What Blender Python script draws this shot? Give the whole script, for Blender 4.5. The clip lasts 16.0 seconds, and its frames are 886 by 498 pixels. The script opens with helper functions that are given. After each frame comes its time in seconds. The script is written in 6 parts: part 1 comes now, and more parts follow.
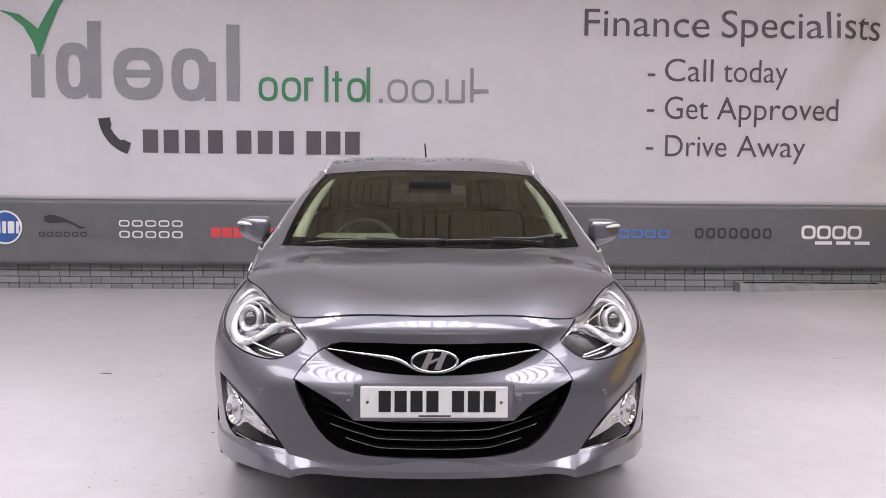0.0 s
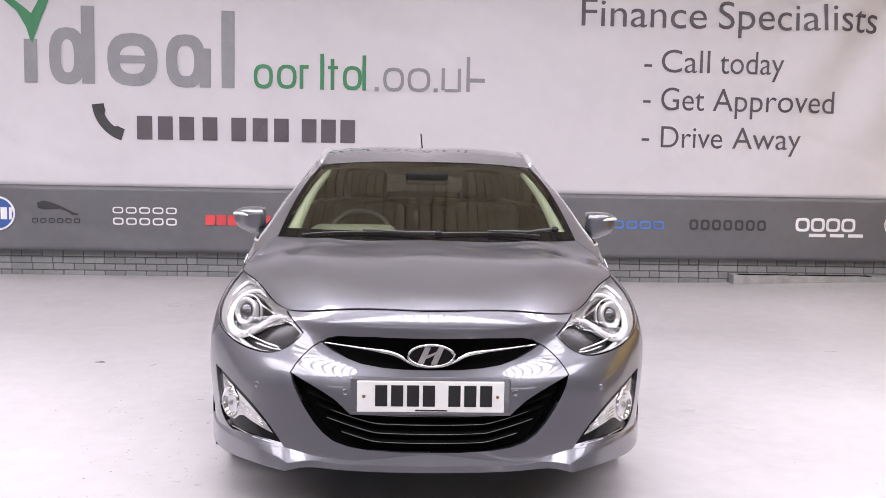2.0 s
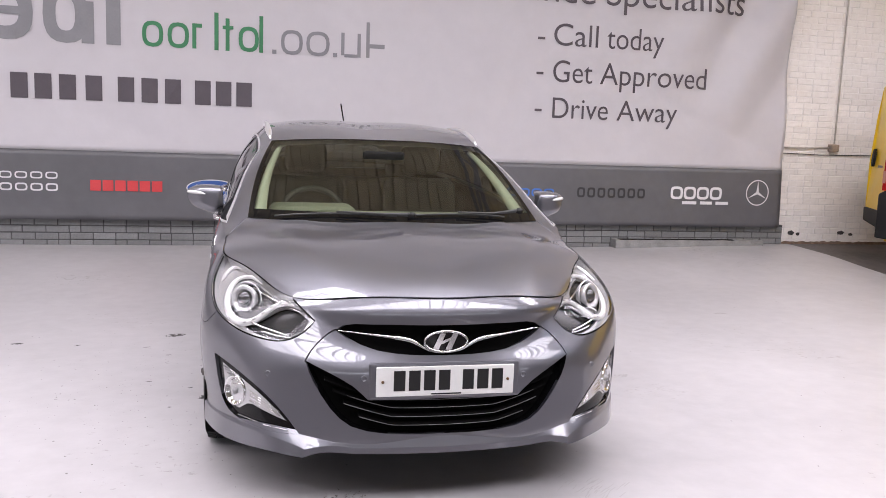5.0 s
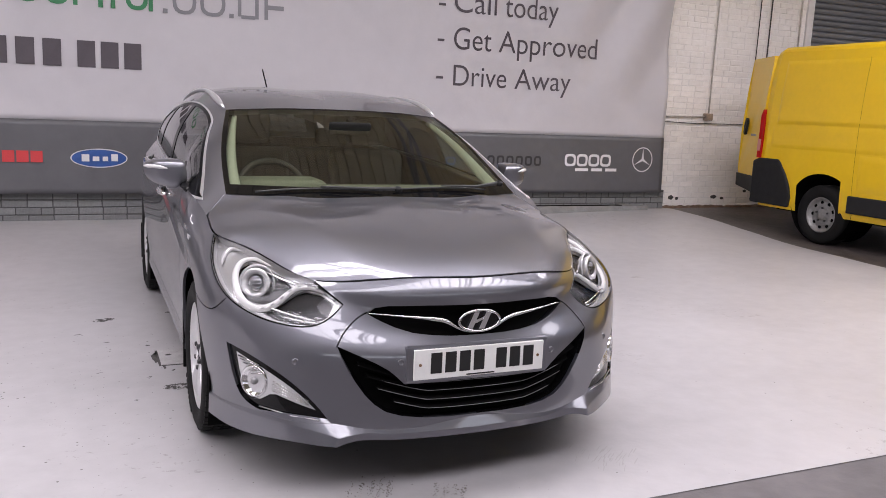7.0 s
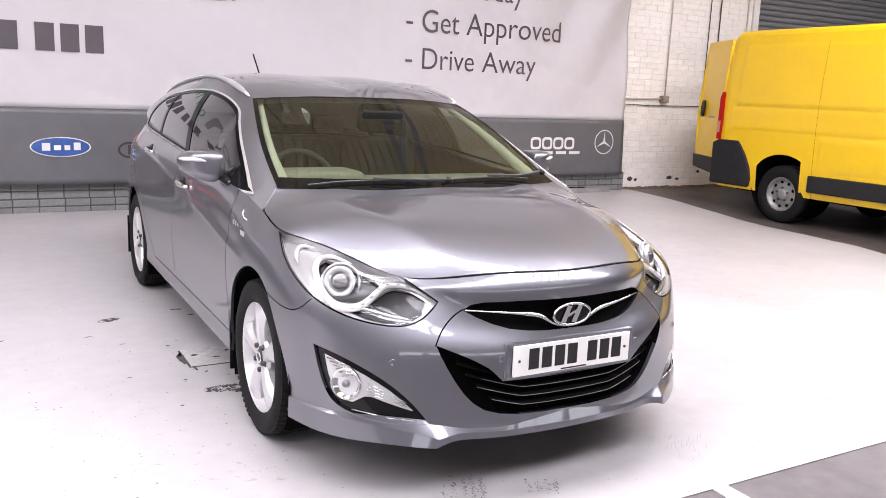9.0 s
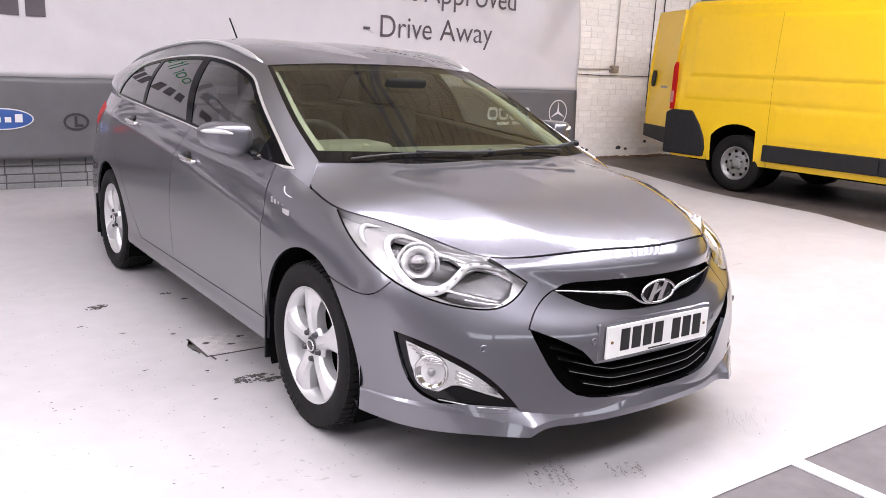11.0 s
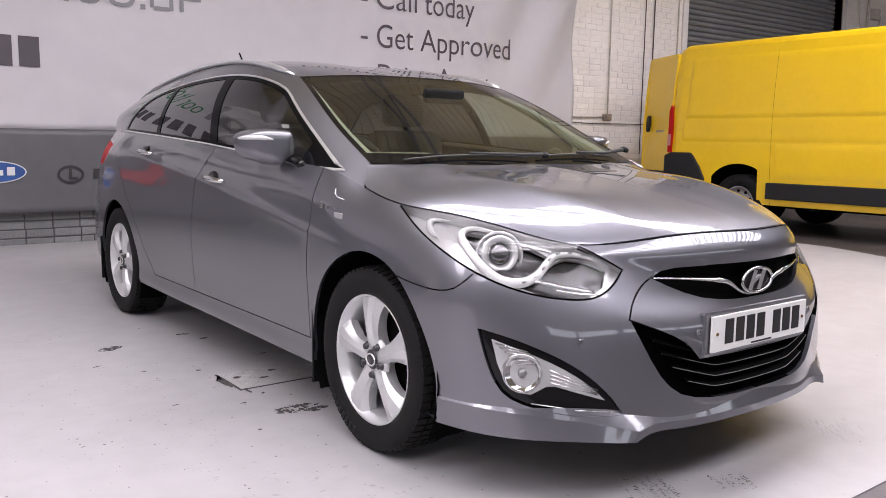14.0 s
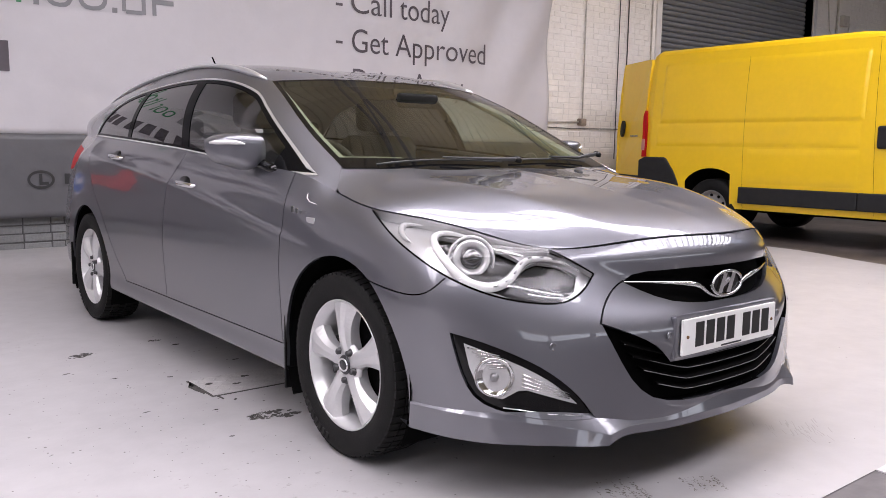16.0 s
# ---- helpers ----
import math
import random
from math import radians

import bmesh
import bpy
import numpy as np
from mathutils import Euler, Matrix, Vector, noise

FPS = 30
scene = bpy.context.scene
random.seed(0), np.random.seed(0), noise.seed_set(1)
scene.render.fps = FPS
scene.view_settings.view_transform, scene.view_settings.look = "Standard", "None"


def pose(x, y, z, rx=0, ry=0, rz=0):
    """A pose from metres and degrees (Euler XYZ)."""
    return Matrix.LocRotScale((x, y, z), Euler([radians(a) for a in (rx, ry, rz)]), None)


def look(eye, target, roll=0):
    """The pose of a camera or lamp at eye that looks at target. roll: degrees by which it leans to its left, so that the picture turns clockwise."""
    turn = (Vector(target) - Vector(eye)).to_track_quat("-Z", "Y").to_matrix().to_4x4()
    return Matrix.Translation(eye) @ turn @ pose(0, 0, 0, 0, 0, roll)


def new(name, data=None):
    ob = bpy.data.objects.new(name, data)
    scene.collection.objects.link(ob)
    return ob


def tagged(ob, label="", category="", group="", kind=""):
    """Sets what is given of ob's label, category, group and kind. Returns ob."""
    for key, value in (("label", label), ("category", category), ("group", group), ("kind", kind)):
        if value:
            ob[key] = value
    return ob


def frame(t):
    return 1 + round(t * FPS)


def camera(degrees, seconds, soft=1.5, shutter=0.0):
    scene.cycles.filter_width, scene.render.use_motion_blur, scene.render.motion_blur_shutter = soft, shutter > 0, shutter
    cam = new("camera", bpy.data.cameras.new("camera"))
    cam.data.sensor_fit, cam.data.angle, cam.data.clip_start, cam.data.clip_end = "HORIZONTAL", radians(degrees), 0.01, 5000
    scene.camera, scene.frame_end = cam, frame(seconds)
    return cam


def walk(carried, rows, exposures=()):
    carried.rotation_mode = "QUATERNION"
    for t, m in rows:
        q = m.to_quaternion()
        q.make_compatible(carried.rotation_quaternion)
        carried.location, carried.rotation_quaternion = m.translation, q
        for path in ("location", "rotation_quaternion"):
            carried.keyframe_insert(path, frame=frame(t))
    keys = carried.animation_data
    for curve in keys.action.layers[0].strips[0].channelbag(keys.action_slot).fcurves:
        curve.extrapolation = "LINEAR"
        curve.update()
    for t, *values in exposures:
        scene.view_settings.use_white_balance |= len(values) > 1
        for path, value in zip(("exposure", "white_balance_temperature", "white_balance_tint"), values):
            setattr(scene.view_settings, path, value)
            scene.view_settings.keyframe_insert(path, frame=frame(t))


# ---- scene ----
cam = camera(56.1, 16.0, soft=0.62)
PATH = [
    (0, (-0.055, -2.887, 1.244), (0.001, -0.893, 1.102), 0.5),
    (0.5, (-0.054, -2.882, 1.241), (0.004, -0.888, 1.103), 0.4),
    (1, (-0.052, -2.88, 1.242), (0.002, -0.887, 1.086), 0.4),
    (1.5, (-0.057, -2.881, 1.245), (-0.006, -0.889, 1.073), 0.5),
    (2, (-0.07, -2.879, 1.271), (0.002, -0.888, 1.098), 1.0),
    (2.5, (-0.119, -2.903, 1.328), (-0.029, -0.917, 1.116), 1.2),
    (3, (-0.191, -2.926, 1.362), (-0.08, -0.943, 1.128), 1.1),
    (3.5, (-0.272, -2.979, 1.371), (-0.139, -0.999, 1.129), 1.1),
    (4, (-0.395, -3.045, 1.385), (-0.185, -1.07, 1.147), 1.2),
    (4.2, (-0.472, -3.024, 1.39), (-0.192, -1.058, 1.15), 1.4),
    (6.3, (-1.026, -2.671, 1.39), (-0.383, -0.804, 1.071), 2.4),
    (6.5, (-1.11, -2.639, 1.388), (-0.403, -0.795, 1.073), 2.4),
    (7, (-1.315, -2.597, 1.396), (-0.518, -0.794, 1.058), 2.5),
    (7.5, (-1.459, -2.566, 1.405), (-0.607, -0.795, 1.031), 2.7),
    (8, (-1.574, -2.466, 1.399), (-0.675, -0.721, 1.018), 3.0),
    (8.5, (-1.685, -2.36, 1.405), (-0.755, -0.63, 1.03), 2.9),
    (9, (-1.836, -2.256, 1.405), (-0.866, -0.548, 1.031), 2.3),
    (9.2, (-1.9, -2.211, 1.402), (-0.913, -0.512, 1.031), 1.9),
    (11.3, (-2.278, -1.694, 1.351), (-1.106, -0.137, 0.901), 2.1),
    (11.5, (-2.314, -1.633, 1.336), (-1.125, -0.092, 0.875), 1.6),
    (12, (-2.369, -1.519, 1.258), (-1.132, -0.02, 0.787), 1.2),
    (12.5, (-2.352, -1.452, 1.189), (-1.058, 0.015, 0.771), 1.5),
    (13, (-2.347, -1.42, 1.127), (-1.022, 0.05, 0.836), 1.1),
    (13.5, (-2.351, -1.415, 1.083), (-1.128, 0.144, 0.811), 0.4),
    (14, (-2.365, -1.425, 1.059), (-1.156, 0.146, 0.8), 0.8),
    (14.5, (-2.361, -1.432, 1.058), (-1.124, 0.119, 0.802), 1.0),
    (15, (-2.356, -1.434, 1.059), (-1.086, 0.091, 0.806), 0.8),
    (15.5, (-2.356, -1.434, 1.059), (-1.086, 0.091, 0.812), 0.9),
    (16, (-2.351, -1.433, 1.058), (-1.098, 0.106, 0.811), 0.8),
]
walk(cam, [(t, look(e, g, r)) for t, e, g, r in PATH], exposures=[(0, -0.02), (0.5, 0.12), (1, 0.26), (1.5, 0.31), (2.5, 0.36), (3.5, 0.34), (4, 0.19), (5.2, 0.11), (6.5, 0.0), (7, -0.23), (7.5, -0.22), (8, 0.07), (8.5, 0.41), (9, 0.53), (10.2, 0.47), (11.5, 0.34), (12, 0.13), (12.5, 0.12), (13, 0.0), (14.5, 0.0), (16, 0.0)])

# ---------- world and large lights ----------
world = bpy.data.worlds.new("world")
scene.world = world
world.use_nodes = True
_sky = world.node_tree.nodes.new("ShaderNodeTexSky")
_sky.sky_type, _sky.sun_disc = "NISHITA", False
_sky.sun_elevation, _sky.sun_rotation = radians(48), radians(150)
world.node_tree.links.new(_sky.outputs[0], world.node_tree.nodes["Background"].inputs[0])
world.node_tree.nodes["Background"].inputs[1].default_value = 0.12
scene.view_settings.exposure = 0.0


def roof_z(y):
    """Height of the shed roof above the floor: a ridge along x at y = -2."""
    return 6.3 - 0.20 * abs(y + 2.0)


SKYLIGHTS = [(0.5, 2.1, 76.0), (-4.6, -2.5, 56.0)]


def skylight_lamp(y0, y1, watts_per_m):
    lamp = bpy.data.lights.new("skylight_daylight", "AREA")
    lamp.shape, lamp.size, lamp.size_y = "RECTANGLE", 25.0, y1 - y0
    lamp.energy, lamp.color = watts_per_m * 25.0, (1.0, 0.93, 1.01)
    ob = new("skylight_daylight", lamp)
    ym = (y0 + y1) / 2
    slope = math.degrees(math.atan(0.20)) * (1 if ym > -2 else -1)
    ob.matrix_world = pose(-1.5, ym, roof_z(ym) + 0.12, -slope, 0, 0)


for _b in SKYLIGHTS:
    skylight_lamp(*_b)


# ---------- materials ----------
def mat(name, color, rough=0.5, metal=0.0, coat=0.0, vary=0.0, scale=6.0, bump=0.0, bump_scale=60.0, spec=0.5, tint=None, coat_rough=0.03):
    """A surface with colour variation at two scales and fine relief."""
    m = bpy.data.materials.new(name)
    m.use_nodes = True
    nt = m.node_tree
    b = nt.nodes["Principled BSDF"]
    b.inputs["Base Color"].default_value = (*color, 1)
    b.inputs["Roughness"].default_value = rough
    b.inputs["Metallic"].default_value = metal
    b.inputs["Coat Weight"].default_value = coat
    b.inputs["Coat Roughness"].default_value = coat_rough
    b.inputs["Coat IOR"].default_value = 1.72
    b.inputs["Specular IOR Level"].default_value = spec
    if vary or bump:
        co = nt.nodes.new("ShaderNodeTexCoord")
    if vary:
        n1, n2 = nt.nodes.new("ShaderNodeTexNoise"), nt.nodes.new("ShaderNodeTexNoise")
        n1.inputs["Scale"].default_value, n2.inputs["Scale"].default_value = scale, scale * 9
        n1.inputs["Detail"].default_value, n2.inputs["Detail"].default_value = 6, 4
        mx = nt.nodes.new("ShaderNodeMix")
        mx.data_type = "FLOAT"
        mx.inputs["Factor"].default_value = 0.4
        ramp = nt.nodes.new("ShaderNodeValToRGB")
        lo = tint if tint else tuple(c * (1 - vary) for c in color)
        hi = tuple(min(1, c * (1 + 0.6 * vary)) for c in color)
        ramp.color_ramp.elements[0].position, ramp.color_ramp.elements[1].position = 0.32, 0.68
        ramp.color_ramp.elements[0].color, ramp.color_ramp.elements[1].color = (*lo, 1), (*hi, 1)
        for n in (n1, n2):
            nt.links.new(co.outputs["Object"], n.inputs["Vector"])
        nt.links.new(n1.outputs["Fac"], mx.inputs["A"])
        nt.links.new(n2.outputs["Fac"], mx.inputs["B"])
        nt.links.new(mx.outputs["Result"], ramp.inputs["Fac"])
        nt.links.new(ramp.outputs["Color"], b.inputs["Base Color"])
    if bump:
        nb, bu = nt.nodes.new("ShaderNodeTexNoise"), nt.nodes.new("ShaderNodeBump")
        nb.inputs["Scale"].default_value, nb.inputs["Detail"].default_value = bump_scale, 5
        bu.inputs["Strength"].default_value, bu.inputs["Distance"].default_value = bump, 0.01
        nt.links.new(co.outputs["Object"], nb.inputs["Vector"])
        nt.links.new(nb.outputs["Fac"], bu.inputs["Height"])
        nt.links.new(bu.outputs["Normal"], b.inputs["Normal"])
    return m


def glass_mat(name, tint, clear=1.0, gain=1.8):
    """Thin pane: tinted see-through sheet with a mirror gloss that grows at grazing angles."""
    m = bpy.data.materials.new(name)
    m.use_nodes = True
    nt = m.node_tree
    nt.nodes.clear()
    out, mix = nt.nodes.new("ShaderNodeOutputMaterial"), nt.nodes.new("ShaderNodeMixShader")
    tr, gl, lw = nt.nodes.new("ShaderNodeBsdfTransparent"), nt.nodes.new("ShaderNodeBsdfGlossy"), nt.nodes.new("ShaderNodeLayerWeight")
    tr.inputs["Color"].default_value = (*tint, 1)
    gl.inputs["Roughness"].default_value = 0.01
    lw.inputs["Blend"].default_value = 0.5
    five, two = nt.nodes.new("ShaderNodeMath"), nt.nodes.new("ShaderNodeMath")
    five.operation, two.operation, two.use_clamp = "POWER", "MULTIPLY_ADD", True
    five.inputs[1].default_value = 4.0
    two.inputs[1].default_value, two.inputs[2].default_value = 0.9 * clear, 0.043 * gain * clear
    nt.links.new(lw.outputs["Facing"], five.inputs[0])
    nt.links.new(five.outputs[0], two.inputs[0])
    nt.links.new(two.outputs[0], mix.inputs[0])
    nt.links.new(tr.outputs[0], mix.inputs[1])
    nt.links.new(gl.outputs[0], mix.inputs[2])
    nt.links.new(mix.outputs[0], out.inputs[0])
    return m


M_DARKFLOOR = mat("worn_grey_concrete", (0.122, 0.113, 0.114), 0.75, vary=0.35, scale=1.1, bump=0.25, bump_scale=45)
M_OILYFLOOR = mat("oily_dark_concrete", (0.088, 0.073, 0.066), 0.5, vary=0.7, scale=1.3, bump=0.3, bump_scale=40)
M_LINE = mat("white_line_paint", (0.62, 0.61, 0.61), 0.6, vary=0.2, scale=9, bump=0.2)
M_BANNER = mat("banner_white_pvc", (0.535, 0.519, 0.541), 0.5, vary=0.05, scale=0.7, bump=0.8, bump_scale=2.2)
M_BAND = mat("banner_grey_print", (0.112, 0.112, 0.119), 0.42, vary=0.12, scale=1.0, bump=0.6, bump_scale=3.2)
M_INK_DARK = mat("banner_dark_ink", (0.080, 0.068, 0.080), 0.55, vary=0.1)
M_INK_GREY = mat("banner_grey_ink", (0.23, 0.23, 0.245), 0.55, vary=0.08)
M_INK_GREEN = mat("banner_green_ink", (0.038, 0.20, 0.085), 0.55, vary=0.1)
M_INK_LIGHT = mat("banner_light_ink", (0.68, 0.68, 0.69), 0.5, vary=0.08)
M_INK_BLACK = mat("banner_black_ink", (0.03, 0.03, 0.032), 0.5, vary=0.1)
M_INK_RED = mat("banner_red_ink", (0.58, 0.05, 0.055), 0.5, vary=0.1)
M_INK_BLUE = mat("banner_blue_ink", (0.06, 0.17, 0.52), 0.5, vary=0.1)
M_INK_NAVY = mat("banner_navy_ink", (0.03, 0.09, 0.30), 0.5, vary=0.2, scale=9)
M_GREYBRICK = mat("grey_painted_brick", (0.20, 0.205, 0.205), 0.6, vary=0.2, scale=5, bump=0.5, bump_scale=50)
M_GREYMORTAR = mat("grey_painted_mortar", (0.075, 0.075, 0.076), 0.85, vary=0.3, scale=8, bump=0.4)
M_WHITEBRICK = mat("white_painted_brick", (0.86, 0.83, 0.80), 0.6, vary=0.14, scale=1.6, bump=0.5, bump_scale=45, tint=(0.80, 0.76, 0.71))
M_WHITEMORTAR = mat("white_painted_mortar", (0.84, 0.81, 0.78), 0.8, vary=0.2, scale=5, bump=0.4)
M_SHUTTER = mat("grey_shutter_steel", (0.24, 0.24, 0.25), 0.5, 0.2, vary=0.1, scale=2.5, bump=0.1)
M_ROOF = mat("dull_corrugated_sheet", (0.66, 0.60, 0.42), 0.7, vary=0.2, scale=0.8)
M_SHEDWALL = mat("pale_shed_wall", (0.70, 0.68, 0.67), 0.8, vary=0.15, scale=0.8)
# Darker copy for unseen side walls, cutting light bounced onto car and floor.
M_BOUNCECUT_WALL = mat("bounce_cut_shed_wall", (0.32, 0.31, 0.30), 0.8, vary=0.15, scale=0.8)
M_STEELPAINT = mat("painted_steel", (0.32, 0.32, 0.33), 0.5, vary=0.15, scale=3)


def painted_floor_mat():
    """White floor paint: scuffed, speckled with chips and faint grey drag marks."""
    m = mat("white_floor_paint", (0.425, 0.414, 0.42), 0.38, vary=0.13, scale=0.9, bump=0.12, bump_scale=22)
    nt = m.node_tree
    b = nt.nodes["Principled BSDF"]
    src = b.inputs["Base Color"].links[0].from_socket
    co = nt.nodes.new("ShaderNodeTexCoord")
    sp, area, mul, ramp, mx = (nt.nodes.new(k) for k in ("ShaderNodeTexNoise", "ShaderNodeTexNoise", "ShaderNodeMath", "ShaderNodeValToRGB", "ShaderNodeMix"))
    sp.inputs["Scale"].default_value, sp.inputs["Detail"].default_value, sp.inputs["Roughness"].default_value = 21.0, 5, 0.62
    area.inputs["Scale"].default_value, area.inputs["Detail"].default_value = 0.75, 3
    mul.operation = "MULTIPLY"
    ramp.color_ramp.elements[0].position, ramp.color_ramp.elements[1].position = 0.385, 0.43
    mx.data_type = "RGBA"
    mx.inputs["B"].default_value = (0.31, 0.298, 0.292, 1)
    for n in (sp, area):
        nt.links.new(co.outputs["Object"], n.inputs["Vector"])
    nt.links.new(sp.outputs["Fac"], mul.inputs[0])
    nt.links.new(area.outputs["Fac"], mul.inputs[1])
    nt.links.new(mul.outputs[0], ramp.inputs["Fac"])
    nt.links.new(ramp.outputs["Color"], mx.inputs["Factor"])
    nt.links.new(src, mx.inputs["A"])
    nt.links.new(mx.outputs["Result"], b.inputs["Base Color"])
    return m


M_FLOOR = painted_floor_mat()


# ---------- mesh helpers ----------
def mesh_object(name, bm, material=None, smooth=False):
    me = bpy.data.meshes.new(name)
    bm.to_mesh(me)
    bm.free()
    if material:
        me.materials.append(material)
    if smooth:
        for p in me.polygons:
            p.use_smooth = True
    return new(name, me)


def part(name, bm, material, parent, label="", smooth=False):
    ob = mesh_object(name, bm, material, smooth)
    ob.parent = parent
    if label:
        ob["label"] = label
    return ob


def empty(name, x=0, y=0, z=0):
    ob = new(name)
    ob.matrix_world = pose(x, y, z)
    ob.empty_display_size = 0.1
    return ob


def box(bm, x0, x1, y0, y1, z0, z1, bevel=0.0, seg=2):
    r = bmesh.ops.create_cube(bm, size=1.0)
    vs = r["verts"]
    for v in vs:
        v.co = Vector(((x0 + x1) / 2 + v.co.x * (x1 - x0), (y0 + y1) / 2 + v.co.y * (y1 - y0), (z0 + z1) / 2 + v.co.z * (z1 - z0)))
    if bevel:
        es = list({e for v in vs for e in v.link_edges})
        bmesh.ops.bevel(bm, geom=es, offset=bevel, segments=seg, affect="EDGES", profile=0.5, clamp_overlap=True)
    return bm


def boxes(*dims, bevel=0.0, seg=2):
    bm = bmesh.new()
    for d in dims:
        box(bm, *d, bevel=bevel, seg=seg)
    return bm


def tube(path, radius, seg=10, closed=False, flat=1.0):
    """A round rod along a path of points."""
    bm = bmesh.new()
    pts = [Vector(p) for p in path]
    n = len(pts)
    rings = []
    up = Vector((0, 0, 1))
    for i, p in enumerate(pts):
        a = pts[(i - 1) % n] if (closed or i) else p
        c = pts[(i + 1) % n] if (closed or i < n - 1) else p
        d = (c - a).normalized()
        s = d.cross(up)
        s = s.normalized() if s.length > 1e-4 else Vector((1, 0, 0))
        w = s.cross(d)
        r = radius[i] if isinstance(radius, (list, tuple)) else radius
        rings.append([bm.verts.new(p + r * (math.cos(t) * s + math.sin(t) * w * flat)) for t in (2 * math.pi * k / seg for k in range(seg))])
    for i in range(n if closed else n - 1):
        q, r = rings[i], rings[(i + 1) % n]
        for k in range(seg):
            bm.faces.new((q[k], q[(k + 1) % seg], r[(k + 1) % seg], r[k]))
    if not closed:
        bm.faces.new(rings[0])
        bm.faces.new(rings[-1][::-1])
    bmesh.ops.recalc_face_normals(bm, faces=bm.faces)
    return bm


def lathe(profile, axis_point, seg=48, axis="x"):
    """A turned body: profile rows (along, radius) about the axis through axis_point."""
    bm = bmesh.new()
    rings = []
    for a, r in profile:
        ring = []
        for k in range(seg):
            t = 2 * math.pi * k / seg
            c = (a, r * math.cos(t), r * math.sin(t)) if axis == "x" else (r * math.cos(t), a, r * math.sin(t)) if axis == "y" else (r * math.cos(t), r * math.sin(t), a)
            ring.append(bm.verts.new(Vector(axis_point) + Vector(c)))
        rings.append(ring)
    for q, r in zip(rings, rings[1:]):
        for k in range(seg):
            bm.faces.new((q[k], q[(k + 1) % seg], r[(k + 1) % seg], r[k]))
    bmesh.ops.recalc_face_normals(bm, faces=bm.faces)
    return bm


def slab(outline, depth, place):
    """A flat plate: an outline of (a, b) given thickness; place maps (a, b, d) to the world."""
    bm = bmesh.new()
    front = [bm.verts.new(place(a, b, 0.0)) for a, b in outline]
    back = [bm.verts.new(place(a, b, depth)) for a, b in outline]
    bm.faces.new(front)
    bm.faces.new(back[::-1])
    n = len(front)
    for i in range(n):
        bm.faces.new((front[i], front[(i + 1) % n], back[(i + 1) % n], back[i]))
    bmesh.ops.recalc_face_normals(bm, faces=bm.faces)
    return bm


def lerp_knots(knots, t):
    for (t0, v0), (t1, v1) in zip(knots, knots[1:]):
        if t <= t1:
            return v0 + (v1 - v0) * (t - t0) / (t1 - t0)
    return knots[-1][1]


def smooth01(t):
    t = max(0.0, min(1.0, t))
    return t * t * (3 - 2 * t)


# ---------- floor ----------
def floor_z(x, y):
    """The old factory floor is level under the car and climbs gently to the back wall and the far bay."""
    return 0.120 * smooth01((y - 3.9) / 2.4) * smooth01((y - 3.0) / 1.5) + 0.055 * smooth01((x - 2.6) / 3.2)


PAINT_EDGE = [(-0.28, 4.85), (1.65, 5.33), (2.8, 5.74), (4.8, 5.93), (6.5, 5.95)]


def floor_sheet(name, material, xs, ys, dz, right=None):
    bm = bmesh.new()
    grid = []
    for y in ys:
        row = []
        for x in xs:
            xx = x
            if right:
                e = lerp_knots(right, y) + 0.02 * noise.noise(Vector((3.1, y * 2.1, 0)))
                xx = xs[0] + (e - xs[0]) * (x - xs[0]) / (xs[-1] - xs[0])
            row.append(bm.verts.new((xx, y, floor_z(xx, y) + dz)))
        grid.append(row)
    for a, b in zip(grid, grid[1:]):
        for i in range(len(a) - 1):
            bm.faces.new((a[i], a[i + 1], b[i + 1], b[i]))
    return mesh_object(name, bm, material, True)


tagged(floor_sheet("floor", M_DARKFLOOR, np.linspace(-14, 16, 61), np.linspace(-14, 7.4, 60), -0.004), "worn dark grey concrete workshop floor", "floor", kind="structure")
tagged(floor_sheet("painted_floor", M_FLOOR, np.linspace(-8.5, 5.9, 60), np.linspace(-0.28, 6.5, 50), 0.0, PAINT_EDGE), "glossy white painted showroom floor with scuffs and chips", "floor", kind="structure")
tagged(mesh_object("floor_line", boxes((0.47, 0.545, -6.0, -0.281, -0.0035, 0.0015)), M_LINE), "white painted bay line on grey concrete", "floor marking", kind="structure")

# ---------- shell of the building ----------
WY = 6.46  # face of the white brick wall
tagged(mesh_object("wall_north", boxes((-14, 8.22, WY, WY + 0.3, -0.1, 5.2), (12.72, 16, WY, WY + 0.3, -0.1, 5.2), (8.22, 12.72, WY, WY + 0.3, 3.95, 5.2)), M_WHITEMORTAR), "white painted brick workshop wall", "wall", kind="structure")
# Unseen south wall; its openings are invented to let the fill lamp through.
tagged(mesh_object("wall_south", boxes((-14, 16, -14.3, -14, -0.1, 2.3), (-14, 16, -14.3, -14, 4.25, 4.6), *[(x, x + 0.5, -14.3, -14, 2.3, 4.25) for x in np.arange(-14, 16, 5.9)])), "unseen workshop wall closing the shed", "wall", kind="structure").data.materials.append(M_SHEDWALL)
# Unseen side walls, added to close the shed; their colour holds back bounced light.
tagged(mesh_object("wall_west", boxes((-14.3, -14, -14.3, 6.8, -0.1, 6.6)), M_BOUNCECUT_WALL), "unseen workshop wall closing the shed", "wall", kind="structure")
tagged(mesh_object("wall_east", boxes((16, 16.3, -14.3, 6.8, -0.1, 6.6)), M_BOUNCECUT_WALL), "unseen workshop wall closing the shed", "wall", kind="structure")


